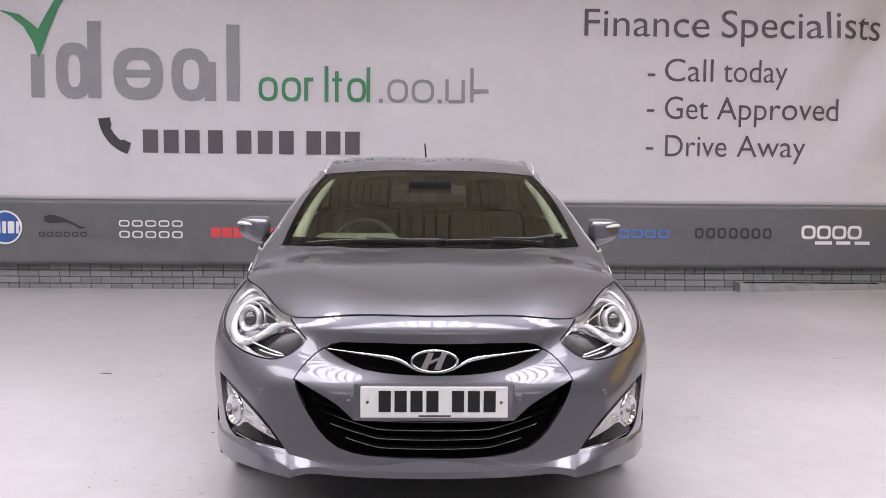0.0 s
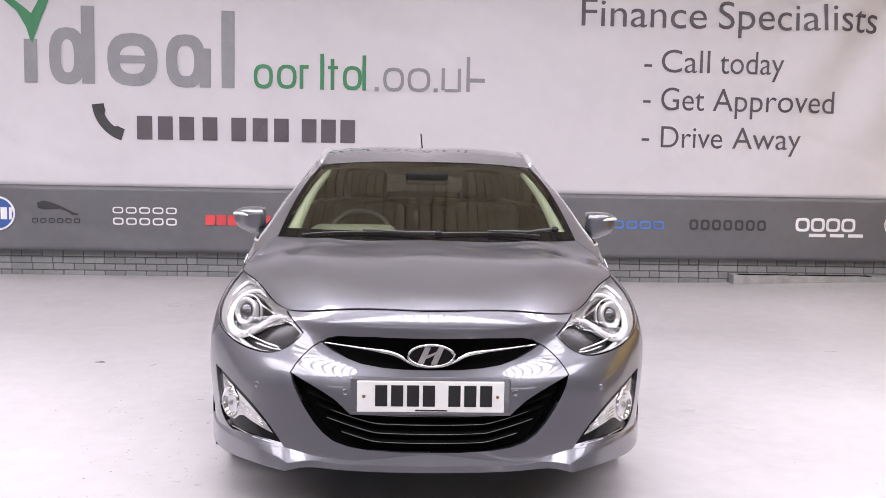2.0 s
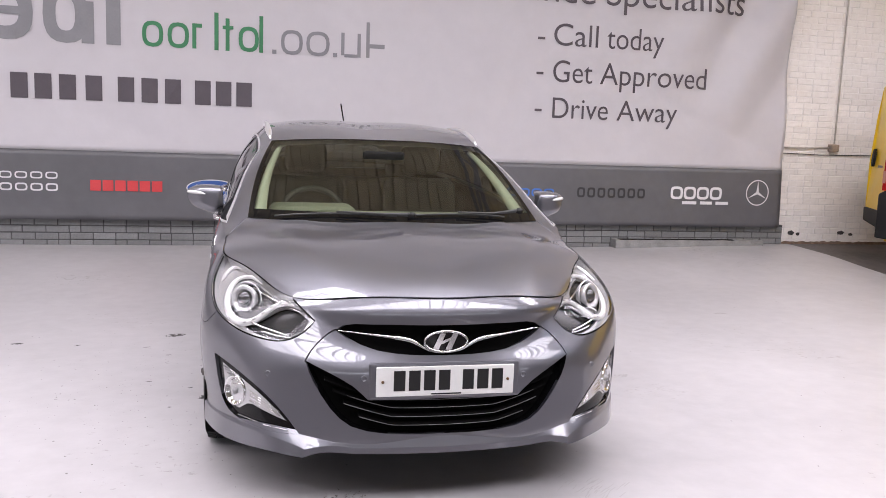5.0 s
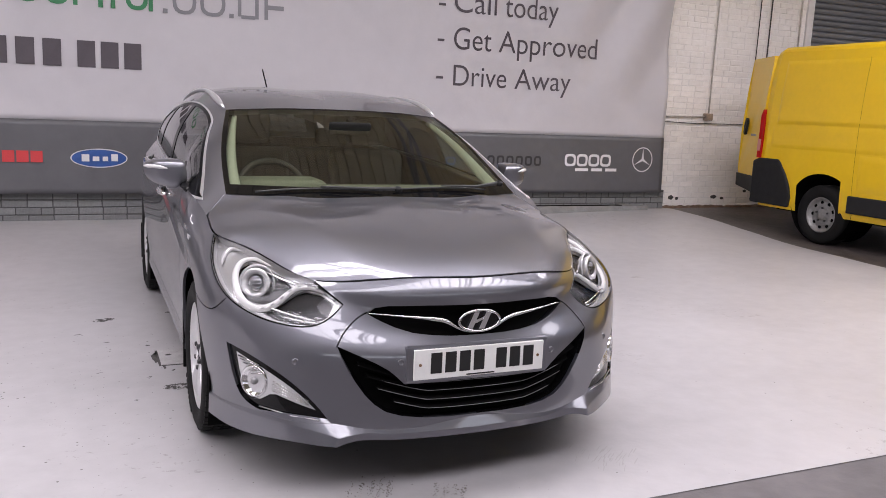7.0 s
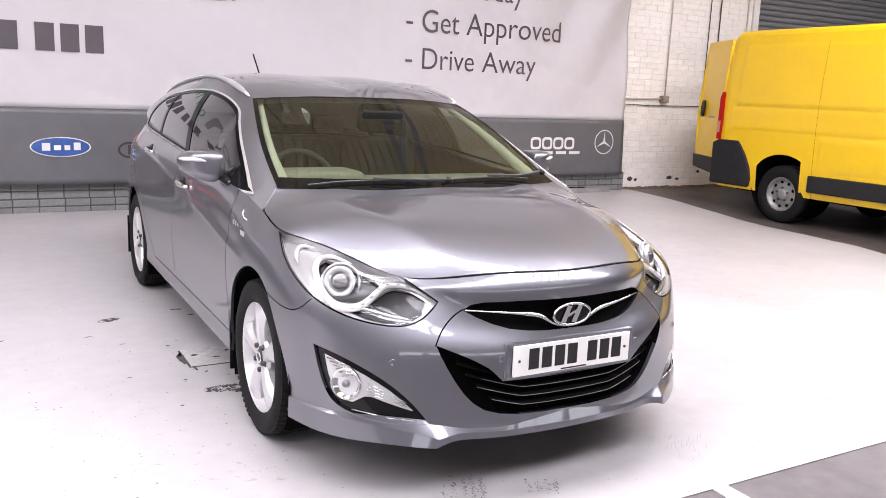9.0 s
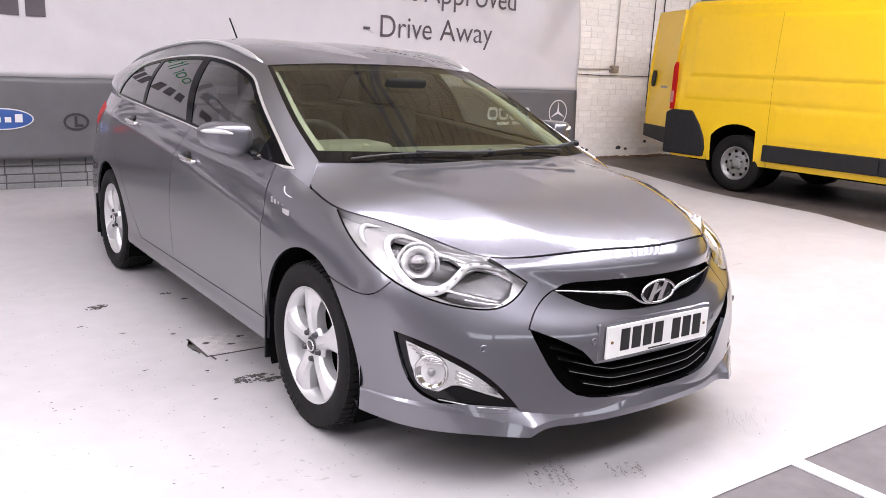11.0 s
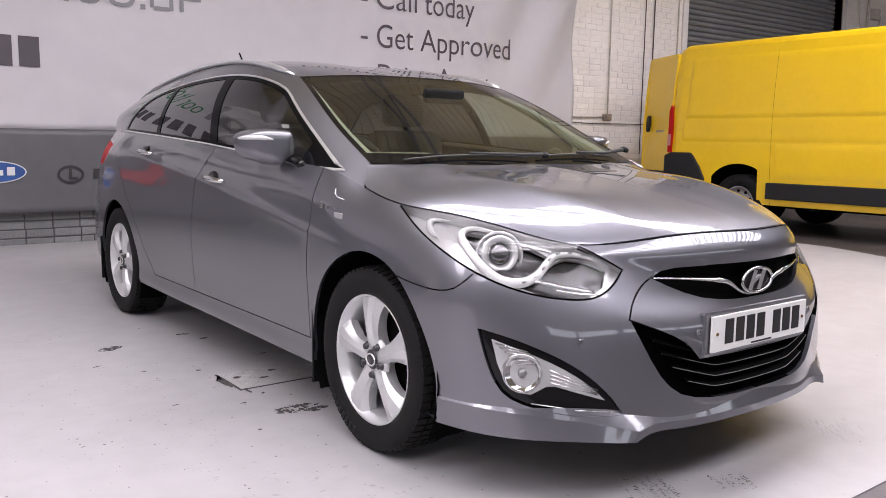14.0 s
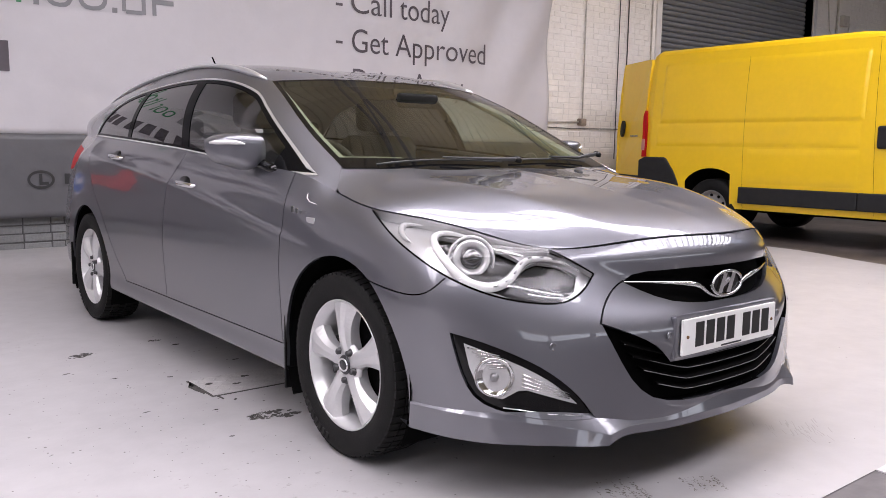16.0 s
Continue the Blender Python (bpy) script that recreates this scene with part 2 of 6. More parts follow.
# Added fill from behind the camera, brightening the car's front and the floor.
def south_fill_lamp():
    lamp = bpy.data.lights.new("added_south_fill", "AREA")
    lamp.shape, lamp.size, lamp.size_y, lamp.energy, lamp.color = "RECTANGLE", 28.0, 2.0, 320.0, (1.0, 0.93, 1.01)
    ob = new("added_south_fill", lamp)
    ob.matrix_world = pose(1, -14.25, 3.3, 90, 0, 0)


south_fill_lamp()


def corrugated_roof():
    """Corrugated sheets on both slopes, left open where the skylights are."""
    bm = bmesh.new()
    cuts = sorted([-14.4, -2.0, 7.0] + [v for s in SKYLIGHTS for v in s[:2]])
    xs = [(x + dx, d) for x in np.arange(-14.4, 16.5, 0.165) for dx, d in ((0, 0), (0.004, 0.10), (0.027, 0.10), (0.031, 0))]
    for y0, y1 in zip(cuts, cuts[1:]):
        if any(abs(y0 - s[0]) < 1e-6 for s in SKYLIGHTS):
            continue
        a = [bm.verts.new((x, y0, roof_z(y0) + d)) for x, d in xs]
        b = [bm.verts.new((x, y1, roof_z(y1) + d)) for x, d in xs]
        for i in range(len(xs) - 1):
            bm.faces.new((a[i], b[i], b[i + 1], a[i + 1]))
    ob = mesh_object("ceiling", bm, M_ROOF, False)
    mod = ob.modifiers.new("thickness", "SOLIDIFY")
    mod.thickness, mod.offset = 0.01, 1
    return ob


tagged(corrugated_roof(), "dull brown corrugated sheet roof with skylight strips", "ceiling", kind="structure")


def roof_truss(x):
    bm = bmesh.new()
    for y0, y1 in ((-14, -2), (-2, 6.4)):
        z0, z1 = roof_z(y0) - 0.12, roof_z(y1) - 0.12
        for dz in (0.0, -0.55):
            t = tube([(x, y0, z0 + dz), (x, y1, z1 + dz)], 0.045, 6)
            me = bpy.data.meshes.new("tmp")
            t.to_mesh(me)
            t.free()
            bm.from_mesh(me)
            bpy.data.meshes.remove(me)
        n = int((y1 - y0) / 0.9)
        for i in range(n):
            ya, yb = y0 + (y1 - y0) * i / n, y0 + (y1 - y0) * (i + 1) / n
            za, zb = roof_z(ya) - 0.12, roof_z(yb) - 0.12
            t = tube([(x, ya, za - (0.55 if i % 2 else 0)), (x, yb, zb - (0 if i % 2 else 0.55))], 0.03, 5)
            me = bpy.data.meshes.new("tmp")
            t.to_mesh(me)
            t.free()
            bm.from_mesh(me)
            bpy.data.meshes.remove(me)
    return mesh_object("roof_truss", bm, M_STEELPAINT)


for _x in (-11, -6.6, -2.2, 2.2, 6.6, 11):
    tagged(roof_truss(_x), "painted steel lattice roof truss", "roof truss", "roof trusses", "structure")


def skylight_bars(y0, y1):
    bm = bmesh.new()
    for x in np.arange(-13, 14, 0.62):
        z0, z1 = roof_z(y0) - 0.01, roof_z(y1) - 0.01
        v = [bm.verts.new(c) for c in ((x - 0.045, y0, z0), (x + 0.045, y0, z0), (x + 0.045, y1, z1), (x - 0.045, y1, z1),
                                       (x - 0.045, y0, z0 - 0.08), (x + 0.045, y0, z0 - 0.08), (x + 0.045, y1, z1 - 0.08), (x - 0.045, y1, z1 - 0.08))]
        for q in ((0, 1, 2, 3), (7, 6, 5, 4), (0, 4, 5, 1), (1, 5, 6, 2), (2, 6, 7, 3), (3, 7, 4, 0)):
            bm.faces.new([v[i] for i in q])
    bmesh.ops.recalc_face_normals(bm, faces=bm.faces)
    return mesh_object("skylight_frame", bm, M_STEELPAINT)


for _b in SKYLIGHTS:
    tagged(skylight_bars(*_b[:2]), "painted steel glazing bars of a roof skylight", "skylight frame", "skylight frames", "structure")


def lattice_girder(y, drop):
    """A zigzag girder along the shed, hung under a skylight."""
    bm = bmesh.new()
    z1 = roof_z(y) - 0.14
    z0 = z1 - drop
    rods = [((-13, y, z1), (15, y, z1), .045), ((-13, y, z0), (15, y, z0), .045)]
    for k in range(20):
        x = -13 + 1.4 * k
        rods += [((x, y, z0), (x + .7, y, z1), .022), ((x + .7, y, z1), (x + 1.4, y, z0), .022)]
    for p, q, r in rods:
        t = tube([p, q], r, 6)
        me = bpy.data.meshes.new("tmp")
        t.to_mesh(me)
        t.free()
        bm.from_mesh(me)
        bpy.data.meshes.remove(me)
    return mesh_object("lattice_girder", bm, M_STEELPAINT)


tagged(lattice_girder(1.25, .75), "painted steel lattice girder under a skylight", "girder", kind="structure")

# ---------- banner ----------
BY = 6.30  # front face of the banner
BX0, BX1, BZ0, BZB, BZ1 = -9.0, 5.71, 0.395, 1.11, 4.5


def ripple(x, z):
    """Slack of the hanging sheet."""
    d = 0.022 * noise.noise(Vector((x * 0.8, z * 0.6, 1.7))) + 0.012 * noise.noise(Vector((x * 1.9 + z * 1.3, z * 0.9, 5.0)))
    corner = max(0.0, 1 - math.hypot((x - 5.2) / 1.6, (z - 2.9) / 1.7))
    d += 0.004 * noise.noise(Vector((x * 4.0 - z * 2.0, z * 3.1, 9.0)))
    d += 0.014 * (1 - abs(noise.noise(Vector((x * 0.55 + z * 0.8, z * 0.5 - x * 0.35, 3.0))))) ** 8
    d += 0.085 * corner * math.sin(6.0 * (x - 0.55 * z)) 
    return d


def banner_sheet(name, material, z0, z1, parent, dy):
    bm = bmesh.new()
    xs, zs = np.linspace(BX0, BX1, 300), np.linspace(z0, z1, max(8, int((z1 - z0) / 0.05)))
    g = [[bm.verts.new((x + (0.02 * (1.6 - z) if i == len(xs) - 1 else 0), BY + dy + ripple(x, z), z)) for i, x in enumerate(xs)] for z in zs]
    for a, b in zip(g, g[1:]):
        for i in range(len(a) - 1):
            bm.faces.new((a[i], a[i + 1], b[i + 1], b[i]))
    ob = part(name, bm, material, parent, smooth=True)
    mod = ob.modifiers.new("thickness", "SOLIDIFY")
    mod.thickness, mod.offset = 0.004, -1
    return ob


banner = tagged(empty("banner", 0, BY, BZ0), "large white advertising banner with grey band of car makers' marks", "banner")
banner_sheet("white_field", M_BANNER, BZB, BZ1, banner, 0.0).matrix_parent_inverse = banner.matrix_world.inverted()
banner_sheet("grey_band", M_BAND, BZ0, BZB, banner, 0.0).matrix_parent_inverse = banner.matrix_world.inverted()


def on_banner(bm, lift=0.009):
    for v in bm.verts:
        v.co.y = BY + ripple(v.co.x, v.co.z) - lift
    return bm


def ink(name, bm, material, label=""):
    ob = part(name, on_banner(bm), material, banner, label)
    ob.matrix_parent_inverse = banner.matrix_world.inverted()
    return ob


def flat_poly(bm, pts):
    f = bm.faces.new([bm.verts.new((x, 0, z)) for x, z in pts])
    if f.normal.y > 0:
        f.normal_flip()
    return f


def words(name, text, x, z, width, height, material, label, shear=0.0):
    """A line of printed words in the built-in font, set to a given width and capital height."""
    cu = bpy.data.curves.new(name, "FONT")
    cu.body, cu.size, cu.resolution_u, cu.offset = text, 1.0, 6, -0.003
    tmp = new("tmp", cu)
    dg = bpy.context.evaluated_depsgraph_get()
    me = bpy.data.meshes.new_from_object(tmp.evaluated_get(dg))
    bpy.data.objects.remove(tmp)
    bm = bmesh.new()
    bm.from_mesh(me)
    bpy.data.meshes.remove(me)
    xs = [v.co.x for v in bm.verts]
    lo, hi = min(xs), max(xs)
    for v in bm.verts:
        a, b = (v.co.x - lo) / (hi - lo) * width, v.co.y / 0.73 * height
        v.co = Vector((x + a + shear * b, 0, z + b))
    bmesh.ops.triangulate(bm, faces=bm.faces)
    for f in bm.faces:
        f.normal_update()
        if f.normal.y > 0:
            f.normal_flip()
    return ink(name, bm, material, label)


for _t, _x, _z, _w, _h in (("Finance", 1.726, 2.935, 1.38, .315), ("Specialists", 3.245, 2.94, 1.805, .315), ("Call", 2.623, 2.455, .54, .262), ("today", 3.275, 2.455, .715, .262), ("Get", 2.635, 2.045, .48, .262), ("Approved", 3.215, 2.045, 1.375, .262), ("Drive", 2.65, 1.637, .69, .25), ("Away", 3.455, 1.637, .77, .25)):
    words("printed_word", _t, _x, _z, _w, _h, M_INK_DARK, "dark printed word " + _t)


def ring_poly(x0, x1, z0, z1, w, n=20, pw=2.6):
    """A hollow rounded shape."""
    bm = bmesh.new()
    cx, cz, a, b = (x0 + x1) / 2, (z0 + z1) / 2, (x1 - x0) / 2, (z1 - z0) / 2
    o, i = [], []
    for k in range(n):
        t = 2 * math.pi * k / n
        c, s = math.cos(t), math.sin(t)
        ex, ez = abs(c) ** (2 / pw) * (1 if c >= 0 else -1), abs(s) ** (2 / pw) * (1 if s >= 0 else -1)
        o.append(bm.verts.new((cx + a * ex, 0, cz + b * ez)))
        i.append(bm.verts.new((cx + (a - w) * ex, 0, cz + (b - w) * ez)))
    for k in range(n):
        f = bm.faces.new((o[k], o[(k + 1) % n], i[(k + 1) % n], i[k]))
    return bm


def bar_poly(*rects):
    bm = bmesh.new()
    for x0, x1, z0, z1 in rects:
        nx, nz = max(1, int((x1 - x0) / 0.15)), max(1, int((z1 - z0) / 0.15))
        g = [[bm.verts.new((x0 + (x1 - x0) * i / nx, 0, z0 + (z1 - z0) * j / nz)) for i in range(nx + 1)] for j in range(nz + 1)]
        for j in range(nz):
            for i in range(nx):
                bm.faces.new((g[j][i], g[j][i + 1], g[j + 1][i + 1], g[j + 1][i]))
    return bm


for _z in (2.525, 2.135, 1.72):
    ink("printed_dash", bar_poly((2.435, 2.52, _z - .014, _z + .014)), M_INK_DARK)
# the trader's mark: plain shapes in its colours
ink("mark_shape", bar_poly((-4.249, -4.111, 2.20, 2.66)), M_INK_GREY)
ink("mark_shape", ring_poly(-3.988, -3.60, 2.19, 2.79, 0.125), M_INK_GREY)
ink("mark_shape", bar_poly((-3.645, -3.507, 2.20, 3.02)), M_INK_GREY)
ink("mark_shape", ring_poly(-3.375, -2.84, 2.185, 2.745, 0.13), M_INK_GREY)
ink("mark_shape", bar_poly((-3.25, -2.95, 2.43, 2.51)), M_INK_GREY)
ink("mark_shape", ring_poly(-2.752, -2.33, 2.18, 2.745, 0.12), M_INK_GREY)
ink("mark_shape", bar_poly((-2.395, -2.274, 2.185, 2.60)), M_INK_GREY)
ink("mark_shape", bar_poly((-2.161, -2.023, 2.186, 3.007)), M_INK_GREY)


def tick():
    bm = bmesh.new()
    left = [(-4.60, 3.13), (-4.45, 3.06), (-4.32, 2.95), (-4.22, 2.78), (-4.165, 2.60)]
    right = [(-4.54, 3.12), (-4.36, 3.08), (-4.25, 3.00), (-4.165, 2.93), (-4.10, 2.80)]
    arm0, arm1 = [(-4.165, 2.60), (-4.06, 2.88), (-3.93, 3.16), (-3.80, 3.36)], [(-4.165, 2.93), (-4.09, 3.06), (-3.99, 3.22), (-3.74, 3.44)]
    for p, q in ((left, right[:4] + [(-4.165, 2.70)]), (arm0, arm1)):
        for i in range(len(p) - 1):
            flat_poly(bm, [p[i], p[i + 1], q[i + 1], q[i]])
    return bm


ink("green_tick", tick(), M_INK_GREEN, "green tick above the grey mark")
for _x0, _x1, _z1 in ((-1.819, -1.61, 2.45), (-1.569, -1.356, 2.45), (-0.858, -0.65, 2.45)):
    ink("mark_shape", ring_poly(_x0, _x1, 2.19, _z1, 0.04, 16), M_INK_GREEN)
ink("mark_shape", bar_poly((-1.324, -1.284, 2.195, 2.45), (-1.284, -1.227, 2.41, 2.45)), M_INK_GREEN)
ink("mark_shape", bar_poly((-1.103, -1.061, 2.19, 2.573)), M_INK_GREEN)
ink("mark_shape", bar_poly((-0.99, -0.95, 2.19, 2.52), (-1.02, -0.91, 2.41, 2.445)), M_INK_GREEN)
ink("mark_shape", bar_poly((-0.646, -0.606, 2.19, 2.566)), M_INK_GREEN)
for _x0, _x1 in ((-0.422, -0.192), (-0.157, 0.092)):
    ink("mark_shape", ring_poly(_x0, _x1, 2.187, 2.444, 0.036, 16), M_INK_GREY)
for _x in (-0.513, 0.129):
    ink("mark_shape", bar_poly((_x, _x + 0.045, 2.186, 2.23)), M_INK_GREY)
ink("mark_shape", bar_poly((0.214, 0.25, 2.21, 2.448), (0.39, 0.427, 2.195, 2.448), (0.25, 0.39, 2.19, 2.225)), M_INK_GREY)
ink("mark_shape", bar_poly((0.485, 0.523, 2.197, 2.574), (0.523, 0.687, 2.30, 2.345)), M_INK_GREY)


def handset():
    """A telephone receiver drawn as a thick arc with two lobes."""
    bm = bmesh.new()
    c, r = (-3.10, 2.03), 0.40
    p = []
    for k in range(15):
        t = radians(186 + 66 * k / 14)
        w = 0.062 if 3 < k < 11 else 0.092 + 0.0 * k
        p.append(((c[0] + (r - w * 0.85) * math.cos(t), c[1] + (r - w * 0.85) * math.sin(t)), (c[0] + (r + 0.05) * math.cos(t), c[1] + (r + 0.05) * math.sin(t))))
    for a, b in zip(p, p[1:]):
        flat_poly(bm, [a[0], a[1], b[1], b[0]])
    return bm


ink("handset_symbol", handset(), M_INK_BLACK, "black telephone handset symbol")
for _x in (-3.07, -2.85, -2.62, -2.37, -2.06, -1.83, -1.60, -1.30, -1.09, -0.88):
    ink("printed_bar", bar_poly((_x, _x + 0.16, 1.62, 1.87)), M_INK_DARK, "dark printed bar")

# makers' marks on the grey band: plain shapes in their colours


def disc(x, z, a, b, n=28):
    bm = bmesh.new()
    flat_poly(bm, [(x + a * math.cos(2 * math.pi * k / n), z + b * math.sin(2 * math.pi * k / n)) for k in range(n)])
    return bm


def mark_row(x0, x1, z0, z1, n, material, wide=0.8, style="bar"):
    w = (x1 - x0) / n
    for k in range(n):
        a = x0 + k * w
        if style == "ring":
            ink("maker_mark", ring_poly(a, a + w * wide, z0, z1, min(w, z1 - z0) * 0.2, 14, 3.5), material)
        else:
            ink("maker_mark", bar_poly((a, a + w * wide, z0, z1)), material)


for _a, _m, _l in ((0.185, M_INK_LIGHT, 0.012), (0.165, M_INK_NAVY, 0.016)):
    ob = part("maker_mark", on_banner(disc(-4.57, 0.795, _a * 0.98, _a), _l), _m, banner, "round blue mark with a pale rim" if _m is M_INK_NAVY else "")
    ob.matrix_parent_inverse = banner.matrix_world.inverted()
ob = part("maker_mark", on_banner(bar_poly((-4.66, -4.62, 0.73, 0.86), (-4.60, -4.56, 0.73, 0.86), (-4.54, -4.47, 0.73, 0.86), (-4.45, -4.42, 0.73, 0.86)), 0.022), M_INK_LIGHT, banner)
ob.matrix_parent_inverse = banner.matrix_world.inverted()
mark_row(-4.209, -3.673, 0.697, 0.752, 6, M_INK_BLACK, 0.75, "ring")


def leaping_shape():
    bm = bmesh.new()
    top = [(-4.15, 0.915), (-4.08, 0.94), (-4.0, 0.925), (-3.9, 0.885), (-3.82, 0.845), (-3.76, 0.815), (-3.70, 0.80)]
    low = [(-4.14, 0.86), (-4.08, 0.845), (-4.0, 0.85), (-3.9, 0.855), (-3.82, 0.82), (-3.77, 0.785), (-3.72, 0.79)]
    for i in range(6):
        flat_poly(bm, [top[i], top[i + 1], low[i + 1], low[i]])
    return bm


ink("maker_mark", leaping_shape(), M_INK_BLACK, "black leaping shape")
mark_row(-3.345, -2.628, 0.812, 0.885, 5, M_INK_LIGHT, 0.82, "ring")
mark_row(-3.345, -2.628, 0.687, 0.768, 5, M_INK_LIGHT, 0.82, "ring")
mark_row(-2.345, -1.616, 0.70, 0.81, 6, M_INK_RED, 0.86)
for _a, _b, _m, _l in ((0.262, 0.094, M_INK_LIGHT, 0.012), (0.25, 0.084, M_INK_NAVY, 0.016)):
    ob = part("maker_mark", on_banner(disc(-1.13, 0.748, _a, _b), _l), _m, banner, "blue oval mark with a pale rim" if _m is M_INK_NAVY else "")
    ob.matrix_parent_inverse = banner.matrix_world.inverted()
ob = part("maker_mark", on_banner(bar_poly((-1.29, -1.22, 0.715, 0.785), (-1.19, -1.13, 0.72, 0.765), (-1.10, -1.05, 0.72, 0.765), (-1.02, -0.96, 0.72, 0.79)), 0.022), M_INK_LIGHT, banner)
ob.matrix_parent_inverse = banner.matrix_world.inverted()
ink("maker_mark", ring_poly(-0.63, -0.41, 0.64, 0.80, 0.022, 24, 2.0), M_INK_BLACK, "black oval mark")
ink("maker_mark", bar_poly((-0.535, -0.51, 0.69, 0.77), (-0.535, -0.46, 0.675, 0.70)), M_INK_BLACK)
mark_row(-0.33, 0.42, 0.68, 0.77, 5, M_INK_BLACK, 0.7)
mark_row(2.00, 2.747, 0.727, 0.822, 5, M_INK_BLUE, 0.86, "ring")
mark_row(3.011, 3.909, 0.727, 0.847, 7, M_INK_BLACK, 0.78, "ring")
mark_row(4.217, 4.918, 0.727, 0.882, 4, M_INK_LIGHT, 0.93, "ring")
for _x0, _x1 in ((4.375, 4.57), (4.62, 4.78), (4.83, 5.0)):
    ink("printed_bar", bar_poly((_x0, _x1, 0.668, 0.705)), M_INK_LIGHT)
ink("maker_mark", ring_poly(5.237, 5.545, 0.665, 0.985, 0.014, 32, 2.0), M_INK_LIGHT, "pale ring with a three-armed star")


def star3(x, z, r):
    bm = bmesh.new()
    for a in (90, 210, 330):
        t, p = radians(a), radians(a + 90)
        flat_poly(bm, [(x + r * math.cos(t), z + r * math.sin(t)), (x + 0.018 * math.cos(p), z + 0.018 * math.sin(p)), (x - 0.018 * math.cos(p), z - 0.018 * math.sin(p))])
    return bm


ink("maker_mark", star3(5.391, 0.825, 0.145), M_INK_LIGHT)

# ---------- the estate car ----------
M_PAINT = mat("silver_grey_metallic_paint", (0.190, 0.193, 0.218), 0.44, 1.0, coat=1.0, vary=0.06, scale=900, coat_rough=0.012)
M_BLACKTRIM = mat("black_plastic_trim", (0.006, 0.006, 0.0065), 0.3, vary=0.2, scale=30, spec=0.2)
M_GLOSSBLACK = mat("gloss_black_trim", (0.004, 0.004, 0.0045), 0.05, spec=0.3)
M_FRAMEBLACK = mat("black_window_frame", (0.004, 0.004, 0.0045), 0.12, spec=0.04)
M_LINER = mat("dark_underbody", (0.004, 0.004, 0.004), 0.9, spec=0.03)
M_CHROME = mat("chrome", (0.78, 0.78, 0.79), 0.10, 1.0)
M_SATIN = mat("satin_aluminium", (0.80, 0.80, 0.81), 0.32, 0.85)
M_ALLOY = mat("silver_alloy", (0.68, 0.68, 0.69), 0.36, 0.55, coat=0.3, vary=0.05, scale=40)
M_TYRE = mat("tyre_rubber", (0.008, 0.0078, 0.0078), 0.75, vary=0.3, scale=25, bump=0.15, bump_scale=150, spec=0.25)
M_GLASS = glass_mat("clear_tinted_glass", (0.70, 0.755, 0.62), 1.0, 3.1)
M_SIDEGLASS = glass_mat("front_side_glass", (0.74, 0.80, 0.74), 1.0, 2.6)
M_PRIVACY = glass_mat("dark_privacy_glass", (0.10, 0.10, 0.10), 1.3)
M_LENS = glass_mat("clear_lamp_lens", (0.95, 0.95, 0.95), 0.62, 0.85)
M_REFLECTOR = mat("lamp_reflector", (0.70, 0.70, 0.71), 0.22, 0.5)
M_LAMPGREY = mat("lamp_grey_housing", (0.30, 0.30, 0.31), 0.3, 0.7)
M_HEADBED = mat("lamp_silvered_bed", (0.56, 0.56, 0.57), 0.26, 0.6)
M_SLATEDGE = mat("slat_edge_grey", (0.16, 0.16, 0.165), 0.2)
M_LAMPBOWL = mat("lamp_smoked_chrome", (0.05, 0.05, 0.053), 0.25, 0.6)
M_PROJECTOR = mat("projector_glass", (0.16, 0.16, 0.17), 0.04, 0.85)
M_LAMPDARK = mat("lamp_dark_housing", (0.035, 0.035, 0.038), 0.3)
M_WHITEPLASTIC = mat("frosted_white_plastic", (0.66, 0.66, 0.66), 0.25)
M_RED = mat("red_lamp_plastic", (0.42, 0.008, 0.010), 0.4, spec=0.1)
M_PLATE = mat("white_number_plate", (0.80, 0.80, 0.78), 0.35, vary=0.04, scale=12)
M_PLATEINK = mat("plate_black", (0.012, 0.012, 0.012), 0.4)
M_SEAT = mat("dark_seat_fabric", (0.030, 0.029, 0.027), 0.85, vary=0.2, scale=40, bump=0.2)
M_DASH = mat("grey_dashboard_plastic", (0.17, 0.175, 0.155), 0.6, vary=0.1, scale=30)
M_LINING = mat("pale_headlining", (0.42, 0.43, 0.405), 0.9, vary=0.08, scale=20)
M_DISC = mat("brake_steel", (0.22, 0.21, 0.20), 0.4, 0.9, vary=0.3, scale=20)


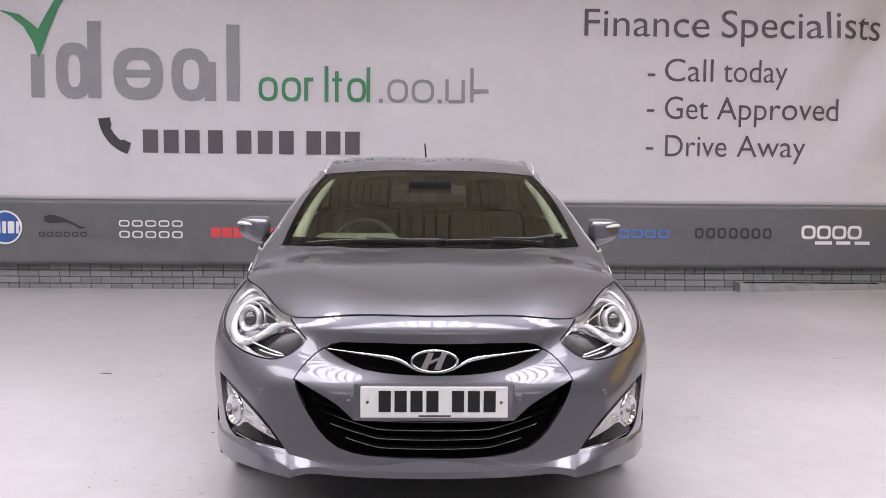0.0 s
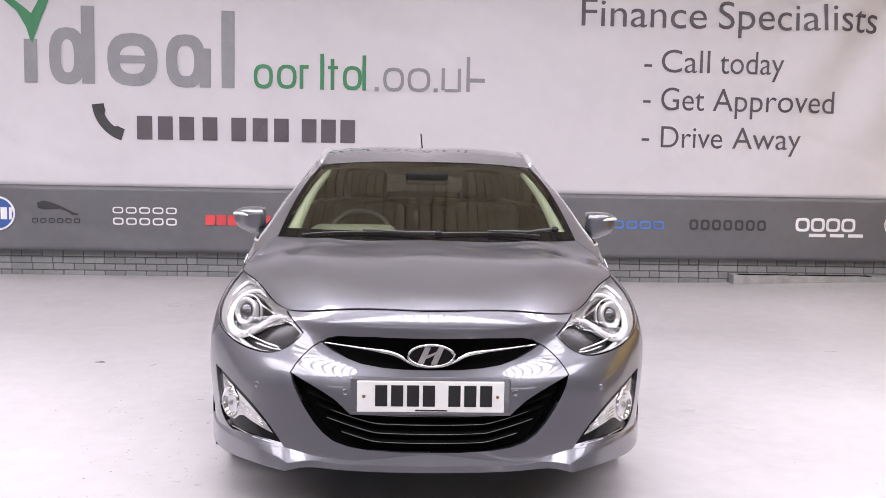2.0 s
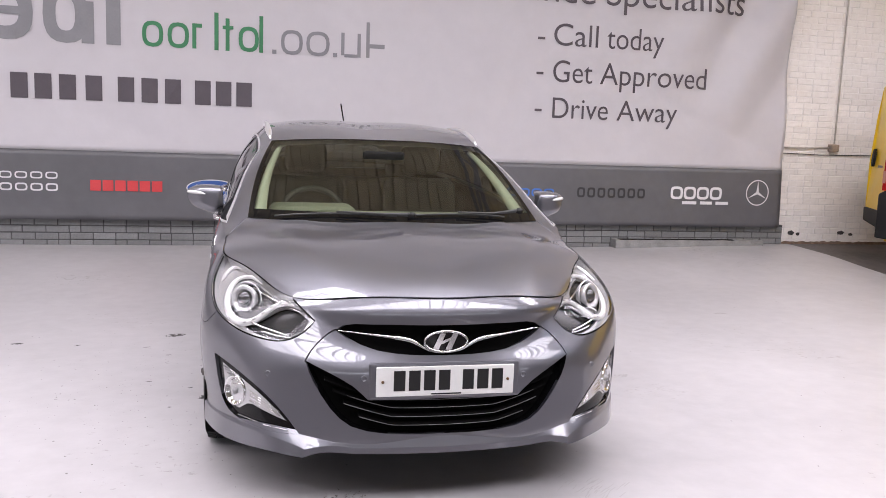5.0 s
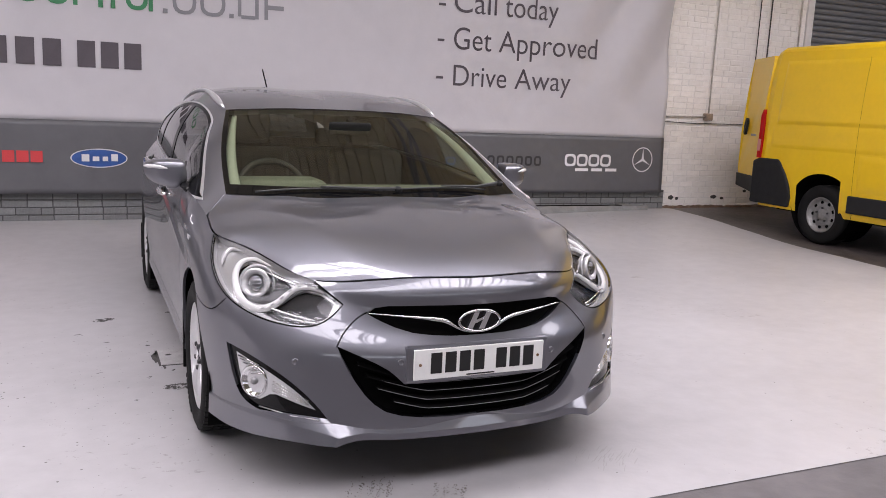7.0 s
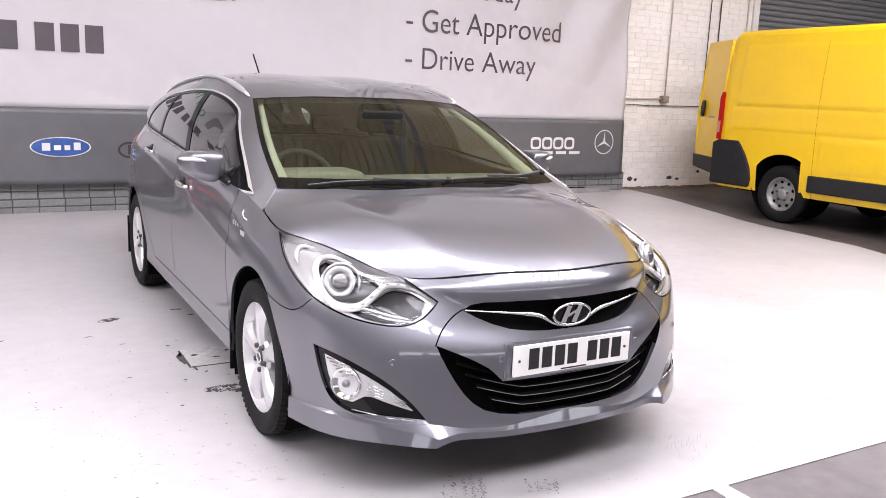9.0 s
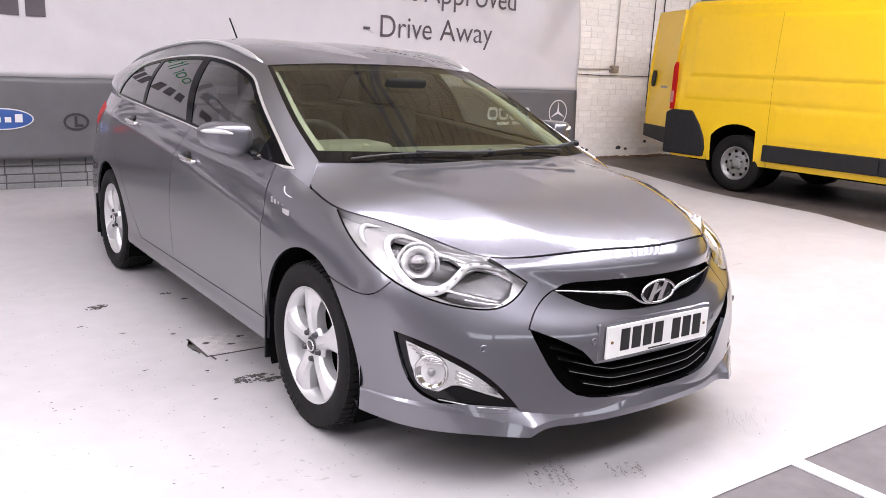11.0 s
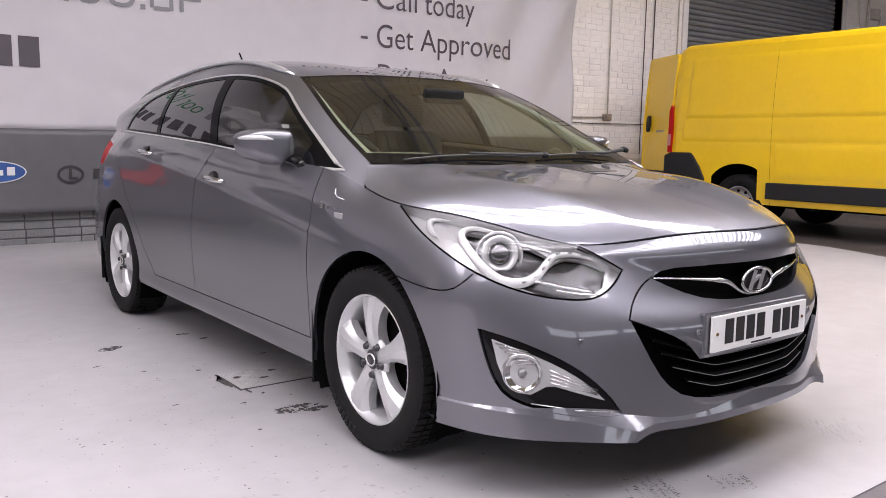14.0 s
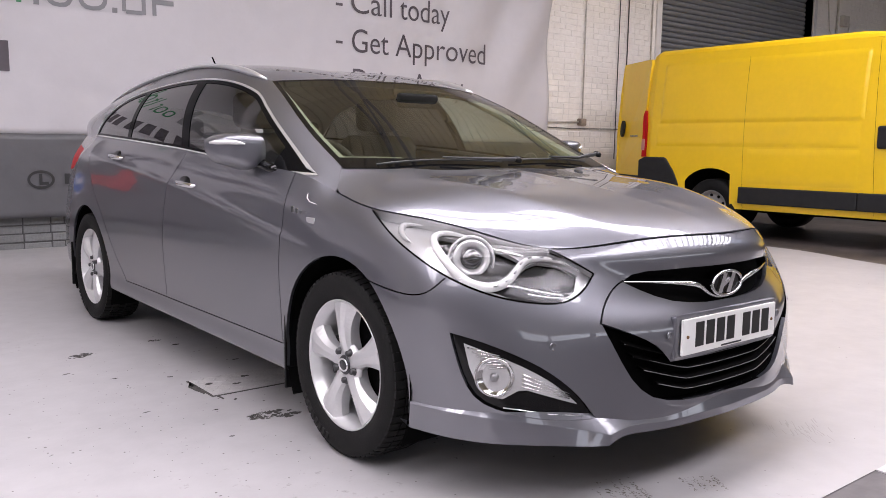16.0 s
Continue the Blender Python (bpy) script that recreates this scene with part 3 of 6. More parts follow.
def spline(points, n, symmetric=False):
    """A smooth C2 curve through points, n samples, chord-length spaced. symmetric: the first point lies on the car's middle plane."""
    P = np.array(points, float)
    if symmetric:
        M = P[1:4][::-1].copy()
        M[:, 0] *= -1
        P = np.vstack([M, P])
    d = np.maximum(np.linalg.norm(np.diff(P, axis=0), axis=1), 1e-6) ** 0.75
    t = np.concatenate([[0], np.cumsum(d)])
    m = len(P)
    A, R = np.zeros((m, m)), np.zeros((m, P.shape[1]))
    A[0, 0] = A[-1, -1] = 1
    for i in range(1, m - 1):
        h0, h1 = t[i] - t[i - 1], t[i + 1] - t[i]
        A[i, i - 1], A[i, i], A[i, i + 1] = h0, 2 * (h0 + h1), h1
        R[i] = 6 * ((P[i + 1] - P[i]) / h1 - (P[i] - P[i - 1]) / h0)
    S = np.linalg.solve(A, R)
    s = np.linspace(t[3] if symmetric else 0, t[-1], n)
    k = np.clip(np.searchsorted(t, s, "right") - 1, 0, m - 2)
    h = (t[k + 1] - t[k])[:, None]
    a, b = (t[k + 1] - s)[:, None] / h, (s - t[k])[:, None] / h
    return a * P[k] + b * P[k + 1] + ((a ** 3 - a) * S[k] + (b ** 3 - b) * S[k + 1]) * h * h / 6


def spline_at(points, n):
    """As spline(), resampled to even steps of length."""
    C = spline(points, n * 8)
    L = np.concatenate([[0], np.cumsum(np.linalg.norm(np.diff(C, axis=0), axis=1))])
    s = np.linspace(0, L[-1], n)
    return np.stack([np.interp(s, L, C[:, i]) for i in range(3)], 1)


# Profiles of the car's half, each running up from the underside edge to the bonnet edge or the waistline: (half-width, length, height).
STATIONS = []


def station(*xyz):
    STATIONS.append(np.array(xyz, float).reshape(-1, 3))


def side(y, *xz):
    """A profile square to the side of the car."""
    STATIONS.append(np.array([(x, y, z) for x, z in zip(xz[::2], xz[1::2])], float))


station(0, .085, .208, 0, .040, .213, 0, .010, .245, 0, .004, .295, 0, .012, .42, 0, .010, .53, 0, .032, .605, 0, .025, .69, 0, .016, .737, 0, .048, .793)
station(.28, .10, .208, .28, .050, .213, .28, .021, .246, .28, .018, .30, .28, .018, .42, .28, .014, .53, .28, .056, .61, .28, .067, .69, .28, .064, .735, .28, .100, .789)
station(.49, .16, .203, .505, .115, .210, .506, .090, .250, .505, .085, .305, .508, .088, .42, .507, .097, .54, .49, .135, .615, .472, .168, .685, .505, .215, .73, .545, .285, .756)
station(.65, .24, .204, .665, .190, .210, .661, .161, .262, .66, .158, .31, .655, .165, .42, .648, .175, .52, .638, .200, .60, .634, .250, .675, .650, .355, .752, .66, .475, .793)
station(.785, .40, .204, .800, .350, .212, .803, .329, .268, .805, .325, .32, .812, .335, .42, .825, .36, .52, .828, .372, .60, .820, .398, .685, .795, .515, .775, .748, .652, .828)
station(.84, .56, .205, .874, .530, .212, .879, .523, .270, .880, .52, .33, .89, .52, .42, .898, .525, .52, .897, .535, .60, .886, .56, .685, .864, .67, .778, .820, .80, .848)
station(.85, .90, .205, .885, .90, .215, .895, .90, .27, .90, .90, .34, .906, .90, .43, .909, .90, .53, .908, .90, .62, .902, .90, .71, .878, .95, .80, .822, 1.035, .893)
station(.83, 1.25, .205, .885, 1.25, .22, .889, 1.25, .28, .893, 1.25, .35, .898, 1.25, .45, .905, 1.25, .56, .904, 1.25, .66, .897, 1.24, .74, .888, 1.20, .84, .842, 1.165, .936)
side(1.75, .83, .205, .885, .225, .887, .29, .888, .36, .896, .46, .902, .58, .898, .70, .889, .80, .878, .895, .850, .972)
side(2.40, .83, .21, .885, .23, .887, .30, .888, .37, .896, .47, .903, .60, .897, .75, .888, .865, .876, .948, .846, 1.018)
side(3.10, .83, .215, .885, .235, .888, .305, .890, .375, .899, .475, .906, .62, .899, .79, .888, .925, .868, .995, .830, 1.052)
side(3.66, .85, .225, .885, .245, .893, .31, .899, .385, .906, .485, .910, .62, .903, .79, .889, .95, .852, 1.02, .800, 1.074)
side(4.20, .80, .245, .85, .265, .862, .33, .868, .40, .868, .50, .860, .64, .842, .80, .812, .955, .765, 1.03, .725, 1.085)
station(.67, 4.54, .26, .70, 4.59, .28, .708, 4.61, .34, .712, 4.62, .42, .712, 4.62, .52, .702, 4.61, .65, .69, 4.57, .80, .668, 4.52, .95, .645, 4.48, 1.03, .625, 4.44, 1.09)
station(0, 4.69, .28, 0, 4.74, .30, 0, 4.765, .36, 0, 4.772, .43, 0, 4.772, .53, 0, 4.755, .65, 0, 4.715, .80, 0, 4.67, .95, 0, 4.62, 1.03, 0, 4.57, 1.09)

NV, NU = 84, 430
_rows = [spline(s, NV) for s in STATIONS]
_grid = np.stack(_rows, 0)
LOWER = np.stack([spline(_grid[:, j], NU, True) for j in range(NV)], 1)
CREASE = [(1.0, .685), (1.10, .695), (1.65, .770), (2.0, .816), (2.31, .858), (2.73, .900), (3.2, .948), (3.6, .986), (4.1, 1.01)]
_cd = LOWER[..., 2] - np.interp(LOWER[..., 1], [c[0] for c in CREASE], [c[1] for c in CREASE])
_ca = np.clip((LOWER[..., 1] - 1.02) / .30, 0, 1) * np.clip((4.0 - LOWER[..., 1]) / .5, 0, 1)
LOWER[..., 0] += 0.010 * _ca * np.where(_cd < 0, np.exp(np.minimum(_cd, 0) / .055), np.exp(-np.maximum(_cd, 0) / .020))
LOWER[0, :, 0] = 0
LOWER[-1, :, 0] = 0


def nearest_on(curve, p):
    return int(np.argmin(np.linalg.norm(curve - np.array(p), axis=1)))


TOPROW = LOWER[:, -1]
I_CORNER = nearest_on(TOPROW, (.545, .285, .756))
I_WING = nearest_on(TOPROW, (.822, 1.035, .893))
I_BELT0 = nearest_on(TOPROW, (.858, 1.14, .933))
I_BELT1 = nearest_on(TOPROW, (.625, 4.44, 1.09))


def coons(c0, c1, d0, d1, bulge=None):
    """A patch between four curves: c0, c1 along s (at w = 0, 1), d0, d1 along w (at s = 0, 1)."""
    ns, nw = len(c0), len(d0)
    s, w = np.linspace(0, 1, ns)[:, None, None], np.linspace(0, 1, nw)[None, :, None]
    P = (1 - w) * c0[:, None] + w * c1[:, None] + (1 - s) * d0[None] + s * d1[None]
    P -= (1 - s) * (1 - w) * c0[0] + s * (1 - w) * c0[-1] + (1 - s) * w * c1[0] + s * w * c1[-1]
    if bulge is not None:
        P = P + bulge(s, w)
    return P


def vec(x, y, z):
    return np.array((x, y, z), float)


# bonnet
_front = spline_at(TOPROW[:I_CORNER + 1:3], 60)
_side = spline_at(list(TOPROW[I_CORNER:I_WING + 1:4]) + [(.790, 1.10, .926), (.718, 1.172, .982)], 100)
_front[-1] = _side[0]
_mid = spline_at([(0, .048, .793), (0, .12, .826), (0, .30, .868), (0, .60, .920), (0, .90, .958), (0, 1.12, .980)], 100)
_rear = spline_at([(0, 1.12, .980), (.36, 1.128, .984), (.60, 1.15, .986), (.715, 1.172, .985)], 60)
_front[0] = _mid[0]


def bonnet_bulge(s, w):
    crown = 0.024 * np.sin(np.pi * s ** 1.25) * np.sin(np.pi * w)
    crease = 0.007 * np.exp(-((s - 0.62) / 0.09) ** 2) * (1 - np.exp(-w / 0.12)) * (1 - np.exp(-(1 - w) / 0.2))
    t = np.clip((s - 0.3) / 0.45, 0, 1)
    roll = 0.020 * (1 - np.exp(-(1 - s) / 0.055)) * t * t * (3 - 2 * t) * (1 - np.exp(-w / 0.12)) * (1 - np.exp(-(1 - w) / 0.2))
    return (crown + crease + roll) * vec(0, -0.25, 1)


BONNET_FULL = coons(_front, _rear, _mid, _side, bonnet_bulge)
BONNET = BONNET_FULL.copy()
BONNET[:, 0] = 0.25 * BONNET[:, 0] + 0.75 * BONNET[:, 1]
BONNET[-1] = 0.6 * BONNET[-1] + 0.4 * BONNET[-2]

# windscreen, roof, side of the cabin
_wside = spline_at([(.722, 1.150, .972), (.695, 1.45, 1.112), (.650, 1.70, 1.235), (.598, 1.925, 1.328)], 70)
_wlow = spline_at([(0, 1.02, .962), (.4, 1.05, .966), (.722, 1.150, .972)], 60)
_wtop = spline_at([(0, 1.835, 1.352), (.33, 1.86, 1.347), (.598, 1.925, 1.328)], 60)
_wmid = spline_at([(0, 1.02, .962), (0, 1.40, 1.148), (0, 1.835, 1.352)], 70)
WINDSCREEN = coons(_wlow, _wtop, _wmid, _wside, lambda s, w: 0.0015 * np.sin(np.pi * s) * np.sin(np.pi * w) * vec(0, -0.5, 0.9))
_rail = spline_at([(.598, 1.925, 1.328), (.610, 2.2, 1.390), (.616, 2.6, 1.428), (.614, 3.1, 1.414), (.600, 3.6, 1.374), (.578, 4.1, 1.306), (.560, 4.46, 1.235)], 120)
_rmid = spline_at([(0, 1.835, 1.352), (0, 2.2, 1.412), (0, 2.7, 1.458), (0, 3.3, 1.450), (0, 4.0, 1.400), (0, 4.57, 1.328)], 120)
_rrear = spline_at([(0, 4.57, 1.328), (.35, 4.54, 1.302), (.560, 4.46, 1.235)], 60)
ROOF = coons(_wtop, _rrear, _rmid, _rail, lambda s, w: 0.006 * np.sin(np.pi * s) * np.sin(np.pi * w) * vec(0, 0, 1))

_belt = np.array(list(TOPROW[I_WING:I_BELT1 + 1:2]))
_upper = np.vstack([_wside[1:-1], _rail])


def by_length(curve, ys):
    o = np.argsort(curve[:, 1])
    return np.stack([np.interp(ys, curve[o, 1], curve[o, i]) for i in range(3)], 1)


_t = np.linspace(0, 1, 260)
_lo, _hi = by_length(_belt, 1.035 + _t * (4.44 - 1.035)), by_length(_upper, _upper[0, 1] + _t * (4.46 - _upper[0, 1]))
_v = np.linspace(0, 1, 34)[None, :, None]
CABIN = (1 - _v) * _lo[:, None] + _v * _hi[:, None] + 0.042 * np.sin(np.pi * _v) * np.clip((_t - 0.05) * 7, 0.0, 1)[:, None, None] * vec(1, 0, 0.35)
_rl = TOPROW[I_BELT1:][::-1]
_rl = spline_at(_rl[::2], 60)
_rh = _rrear
TAILGATE = (1 - _v) * _rh[:, None] + _v * _rl[:, None] + 0.03 * np.sin(np.pi * _v) * vec(0, 1, 0.2)


def sheet(P, flip=False):
    """A bmesh of a patch for the car's own right-hand half (x < 0), with its smooth normals kept on the vertices."""
    P = np.array(P)
    P[..., 0] *= -1
    du, dv = np.gradient(P, axis=0), np.gradient(P, axis=1)
    N = np.cross(du, dv)
    N /= np.maximum(np.linalg.norm(N, axis=2, keepdims=True), 1e-9)
    if flip:
        N = -N
    bm = bmesh.new()
    lay = bm.verts.layers.float_vector.new("surf")
    V = [[None] * P.shape[1] for _ in range(P.shape[0])]
    for i in range(P.shape[0]):
        for j in range(P.shape[1]):
            v = bm.verts.new(P[i, j])
            v[lay] = Vector(N[i, j])
            V[i][j] = v
    for i in range(P.shape[0] - 1):
        for j in range(P.shape[1] - 1):
            q = (V[i][j], V[i + 1][j], V[i + 1][j + 1], V[i][j + 1])
            bm.faces.new(q[::-1] if flip else q)
    bm.faces.layers.int.new("region")
    bm.normal_update()
    return bm


def frame_of(way):
    w = Vector(way).normalized()
    a = w.cross(Vector((0, 0, 1)))
    a = a.normalized() if a.length > 1e-3 else Vector((1, 0, 0))
    return a, a.cross(w).normalized(), w


def inside(poly, x, y):
    c, n = False, len(poly)
    j = n - 1
    for i in range(n):
        (xi, yi), (xj, yj) = poly[i], poly[j]
        if (yi > y) != (yj > y) and x < (xj - xi) * (y - yi) / (yj - yi) + xi:
            c = not c
        j = i
    return c


def carve(bm, outline, way, region, only=None):
    """Cut a patch along an outline (points in space, seen along way) and number the faces inside it."""
    a, b, w = frame_of(way)
    poly = [(Vector(p).dot(a), Vector(p).dot(b)) for p in outline]
    lay = bm.faces.layers.int["region"]
    x0, x1 = min(p[0] for p in poly) - 0.03, max(p[0] for p in poly) + 0.03
    y0, y1 = min(p[1] for p in poly) - 0.03, max(p[1] for p in poly) + 0.03

    def flat(f):
        c = f.calc_center_median()
        return c.dot(a), c.dot(b)

    near = []
    for f in bm.faces:
        if only is not None and f[lay] not in only:
            continue
        x, y = flat(f)
        if x0 < x < x1 and y0 < y < y1:
            near.append(f)
    n = len(poly)
    for i in range(n):
        (ax, ay), (bx, by) = poly[i], poly[(i + 1) % n]
        dx, dy = bx - ax, by - ay
        L = math.hypot(dx, dy)
        if L < 1e-6:
            continue
        ux, uy = dx / L, dy / L
        hit, rest = [], []
        for f in near:
            lo_s = lo_d = 1e9
            hi_s = hi_d = -1e9
            for v in f.verts:
                px, py = v.co.dot(a) - ax, v.co.dot(b) - ay
                s, d = px * ux + py * uy, px * -uy + py * ux
                lo_s, hi_s, lo_d, hi_d = min(lo_s, s), max(hi_s, s), min(lo_d, d), max(hi_d, d)
            (hit if lo_d < -1e-6 and hi_d > 1e-6 and hi_s > -1e-5 and lo_s < L + 1e-5 else rest).append(f)
        if not hit:
            continue
        es, vs = {e for f in hit for e in f.edges}, {v for f in hit for v in f.verts}
        r = bmesh.ops.bisect_plane(bm, geom=list(hit) + list(es) + list(vs), dist=1e-6, plane_co=a * ax + b * ay, plane_no=a * -uy + b * ux)
        got = {g for g in r["geom"] if isinstance(g, bmesh.types.BMFace) and g.is_valid}
        near = rest + list(got | {f for f in hit if f.is_valid})
    for f in near:
        if f.is_valid and inside(poly, *flat(f)):
            f[lay] = region


def strip(points, way, width):
    """A thin closed outline along an open line of points, seen along way."""
    a, b, w = frame_of(way)
    P = [Vector(p) for p in points]
    left, right = [], []
    for i, p in enumerate(P):
        d = P[min(i + 1, len(P) - 1)] - P[max(i - 1, 0)]
        d = (d - w * d.dot(w)).normalized()
        nn = d.cross(w).normalized()
        left.append(p + nn * width / 2)
        right.append(p - nn * width / 2)
    return left + right[::-1]


def smooth_line(points, n):
    return [Vector(p) for p in spline(points, n)]


def panel(bm, regions, rim=0.012, mirror=False, both=False, offset=0.0, walls=False):
    """Lifts the numbered faces out as one panel with turned-in edges; both: joined with its mirror image."""
    lay, nl = bm.faces.layers.int["region"], bm.verts.layers.float_vector["surf"]
    out = bmesh.new()
    on = out.verts.layers.float_vector.new("surf")
    made = {}
    for f in bm.faces:
        if f[lay] not in regions:
            continue
        q = []
        for v in f.verts:
            if v.index not in made:
                k = out.verts.new(v.co + v[nl] * offset)
                k[on] = v[nl]
                made[v.index] = k
            q.append(made[v.index])
        try:
            out.faces.new(q)
        except ValueError:
            pass
    face_set = list(out.faces)
    if rim:
        for e in [e for e in out.edges if len(e.link_faces) == 1]:
            v0, v1 = e.verts
            if abs(v0.co.x) < 1e-4 and abs(v1.co.x) < 1e-4:
                continue
            if e.link_loops[0].vert is v0:
                v0, v1 = v1, v0
            c = [out.verts.new(v0.co), out.verts.new(v1.co), out.verts.new(v1.co - v1[on] * rim), out.verts.new(v0.co - v0[on] * rim)]
            fc = out.faces.new(c)
            for v in c:
                v[on] = (c[1].co - c[0].co).cross(c[2].co - c[0].co).normalized()
    if walls:
        bmesh.ops.delete(out, geom=face_set, context="FACES")
    if both or mirror:
        src = list(out.faces)
        if mirror:
            for v in out.verts:
                v.co.x *= -1
                v[on] = Vector((-v[on].x, v[on].y, v[on].z))
            bmesh.ops.reverse_faces(out, faces=src)
        else:
            m = {}
            for v in list(out.verts):
                if abs(v.co.x) < 1e-4:
                    v[on] = Vector((0, v[on].y, v[on].z)).normalized()
                    m[v] = v
                else:
                    k = out.verts.new((-v.co.x, v.co.y, v.co.z))
                    k[on] = Vector((-v[on].x, v[on].y, v[on].z))
                    m[v] = k
            for f in src:
                try:
                    out.faces.new([m[v] for v in reversed(f.verts)])
                except ValueError:
                    pass
    return out


def body_part(name, bm, material, parent, label=""):
    """Links a panel, shaded by the normals it carries."""
    lay = bm.verts.layers.float_vector["surf"]
    bm.verts.ensure_lookup_table()
    normals = [tuple(v[lay]) for v in bm.verts]
    ob = part(name, bm, material, parent, label, smooth=True)
    if normals:
        ob.data.normals_split_custom_set_from_vertices(normals)
    return ob


SIDE, FRONT = (1, 0, 0), (0, 1, 0)
HLWAY, FOGWAY = (0.62, 0.62, -0.48), (0.62, 0.78, 0.0)
ARCHES = ((0.900, 0.318, 0.372), (3.670, 0.318, 0.366))


def arch_line(y, z, r, n=30):
    return [(0, y + r, 0.05)] + [(0, y + r * math.cos(math.pi * k / n), z + r * math.sin(math.pi * k / n)) for k in range(n + 1)] + [(0, y - r, 0.05)]


B_LINE = smooth_line([(0, 2.275, 1.10), (0, 2.30, .97), (0, 2.405, .86), (0, 2.455, .70), (0, 2.470, .50), (0, 2.476, .315)], 16)
F_LINE = smooth_line([(0, 1.262, 1.00), (0, 1.266, .92), (0, 1.288, .74), (0, 1.302, .50), (0, 1.302, .315)], 12)
R_LINE = smooth_line([(0, 3.60, 1.16), (0, 3.62, 1.08), (0, 3.60, .95), (0, 3.50, .78), (0, 3.33, .62), (0, 3.20, .46), (0, 3.05, .315)], 20)
SEAM = smooth_line([(0, .78, .645), (0, .70, .634), (0, .58, .620), (0, .48, .622), (0, .445, .640), (0, .415, .675)], 16)
HEADLIGHT = [(-.468, .172, .686), (-.508, .222, .719), (-.548, .279, .753), (-.575, .31, .80), (-.70, .50, .87), (-.815, .77, .90), (-.822, .812, .846)] + \
    [tuple(p) for p in spline([(-.822, .812, .846), (-.850, .66, .775), (-.850, .53, .720), (-.815, .415, .665), (-.74, .30, .625), (-.65, .222, .608), (-.57, .182, .610), (-.515, .170, .640), (-.468, .172, .686)], 30)][1:-1]
UPPER_GRILLE = [(x, 0, z) for x, z in ((.02, .699), (-.20, .700), (-.33, .694), (-.372, .684), (-.400, .664), (-.36, .642), (-.31, .620), (-.25, .602), (-.18, .592), (-.10, .586), (.02, .584))]
LOWER_GRILLE = [(x, 0, z) for x, z in ((.02, .425), (-.285, .425), (-.312, .452), (-.342, .478), (-.385, .503), (-.43, .524), (-.508, .556), (-.497, .52), (-.478, .48), (-.452, .435), (-.418, .385), (-.385, .350), (-.345, .323), (-.29, .307), (-.22, .298), (-.10, .292), (.02, .292))]
CENTRE_SEAM = smooth_line([(-.396, 0, .668), (-.425, 0, .650), (-.462, 0, .617), (-.490, 0, .585), (-.510, 0, .552)], 12)
FOG = [tuple(p) for p in spline([(-.842, .385, .520), (-.795, .30, .500), (-.725, .227, .466), (-.66, .17, .425), (-.60, .13, .372), (-.56, .112, .328), (-.519, .104, .279)], 16)] + \
    [tuple(p) for p in spline([(-.519, .104, .279), (-.58, .135, .279), (-.66, .19, .286), (-.73, .26, .300), (-.785, .325, .330), (-.815, .355, .39), (-.842, .385, .520)], 16)][1:-1]
FOG_LENS = [tuple(p) for p in spline([(-.822, .350, .490), (-.725, .227, .440), (-.632, .150, .378), (-.575, .118, .322)], 10)] + [(-.64, .16, .345), (-.70, .205, .365), (-.722, .22, .362), (-.75, .255, .335), (-.775, .29, .338), (-.795, .315, .360), (-.812, .335, .42)]
LAMP_A = [tuple(p) for p in spline([(-.73, .57, .806), (-.775, .55, .770), (-.792, .47, .715), (-.775, .40, .682), (-.735, .345, .668), (-.70, .325, .678), (-.655, .325, .705), (-.612, .335, .738)], 20)] + [(-.62, .40, .768), (-.68, .50, .795)]
LAMP_B = [(-.742, .318, .641), (-.70, .303, .660), (-.66, .298, .686), (-.61, .305, .722), (-.58, .295, .736), (-.545, .25, .724), (-.503, .195, .693), (-.524, .181, .650), (-.574, .190, .620), (-.65, .230, .617), (-.70, .268, .624)]
GAP = 0.0042

lower = sheet(LOWER, True)
carve(lower, [(0, -.3, .02)] + [(0, .80, .02)] + [(0, .80, .645)] + [tuple(p) for p in SEAM] + [(0, .36, .73), (0, .20, .86), (0, -.3, .86)], SIDE, 1)          # bumper
carve(lower, [tuple(p) for p in F_LINE] + [tuple(p) for p in reversed(B_LINE)], SIDE, 3)                                        # front door
carve(lower, [tuple(p) for p in B_LINE] + [tuple(p) for p in reversed(R_LINE)], SIDE, 4)                                        # rear door
carve(lower, [(0, 1.20, .02), (0, 3.4, .02), (0, 3.4, .315), (0, 3.05, .315), (0, 1.302, .315), (0, 1.20, .315)], SIDE, 5)     # sill
carve(lower, [(0, 3.4, .02), (0, 4.04, .02), (0, 4.04, .60), (0, 4.30, .64), (0, 4.9, .66), (0, 4.9, .02)], SIDE, 6)            # rear bumper
carve(lower, [(0, 3.88, 1.008), (0, 3.93, .935), (0, 4.07, .885), (0, 4.35, .87), (0, 4.64, .87), (0, 4.66, 1.02), (0, 4.20, 1.03)], SIDE, 11)    # tail lamp
carve(lower, HEADLIGHT, HLWAY, 7)
carve(lower, strip(HEADLIGHT[6:] + HEADLIGHT[:3], HLWAY, 0.006), HLWAY, 21, {0, 1, 7})
carve(lower, LAMP_A, HLWAY, 71, {7})
carve(lower, LAMP_B, HLWAY, 72, {7})
carve(lower, UPPER_GRILLE, FRONT, 8, {1})
carve(lower, [(.02, 0, .70)] + [tuple(p) for p in CENTRE_SEAM] + [tuple(p) for p in reversed(LOWER_GRILLE[:7])] , FRONT, 13, {1})
carve(lower, LOWER_GRILLE, FRONT, 9, {1, 13})
carve(lower, FOG, FOGWAY, 10, {1})
carve(lower, FOG_LENS, FOGWAY, 12, {10})
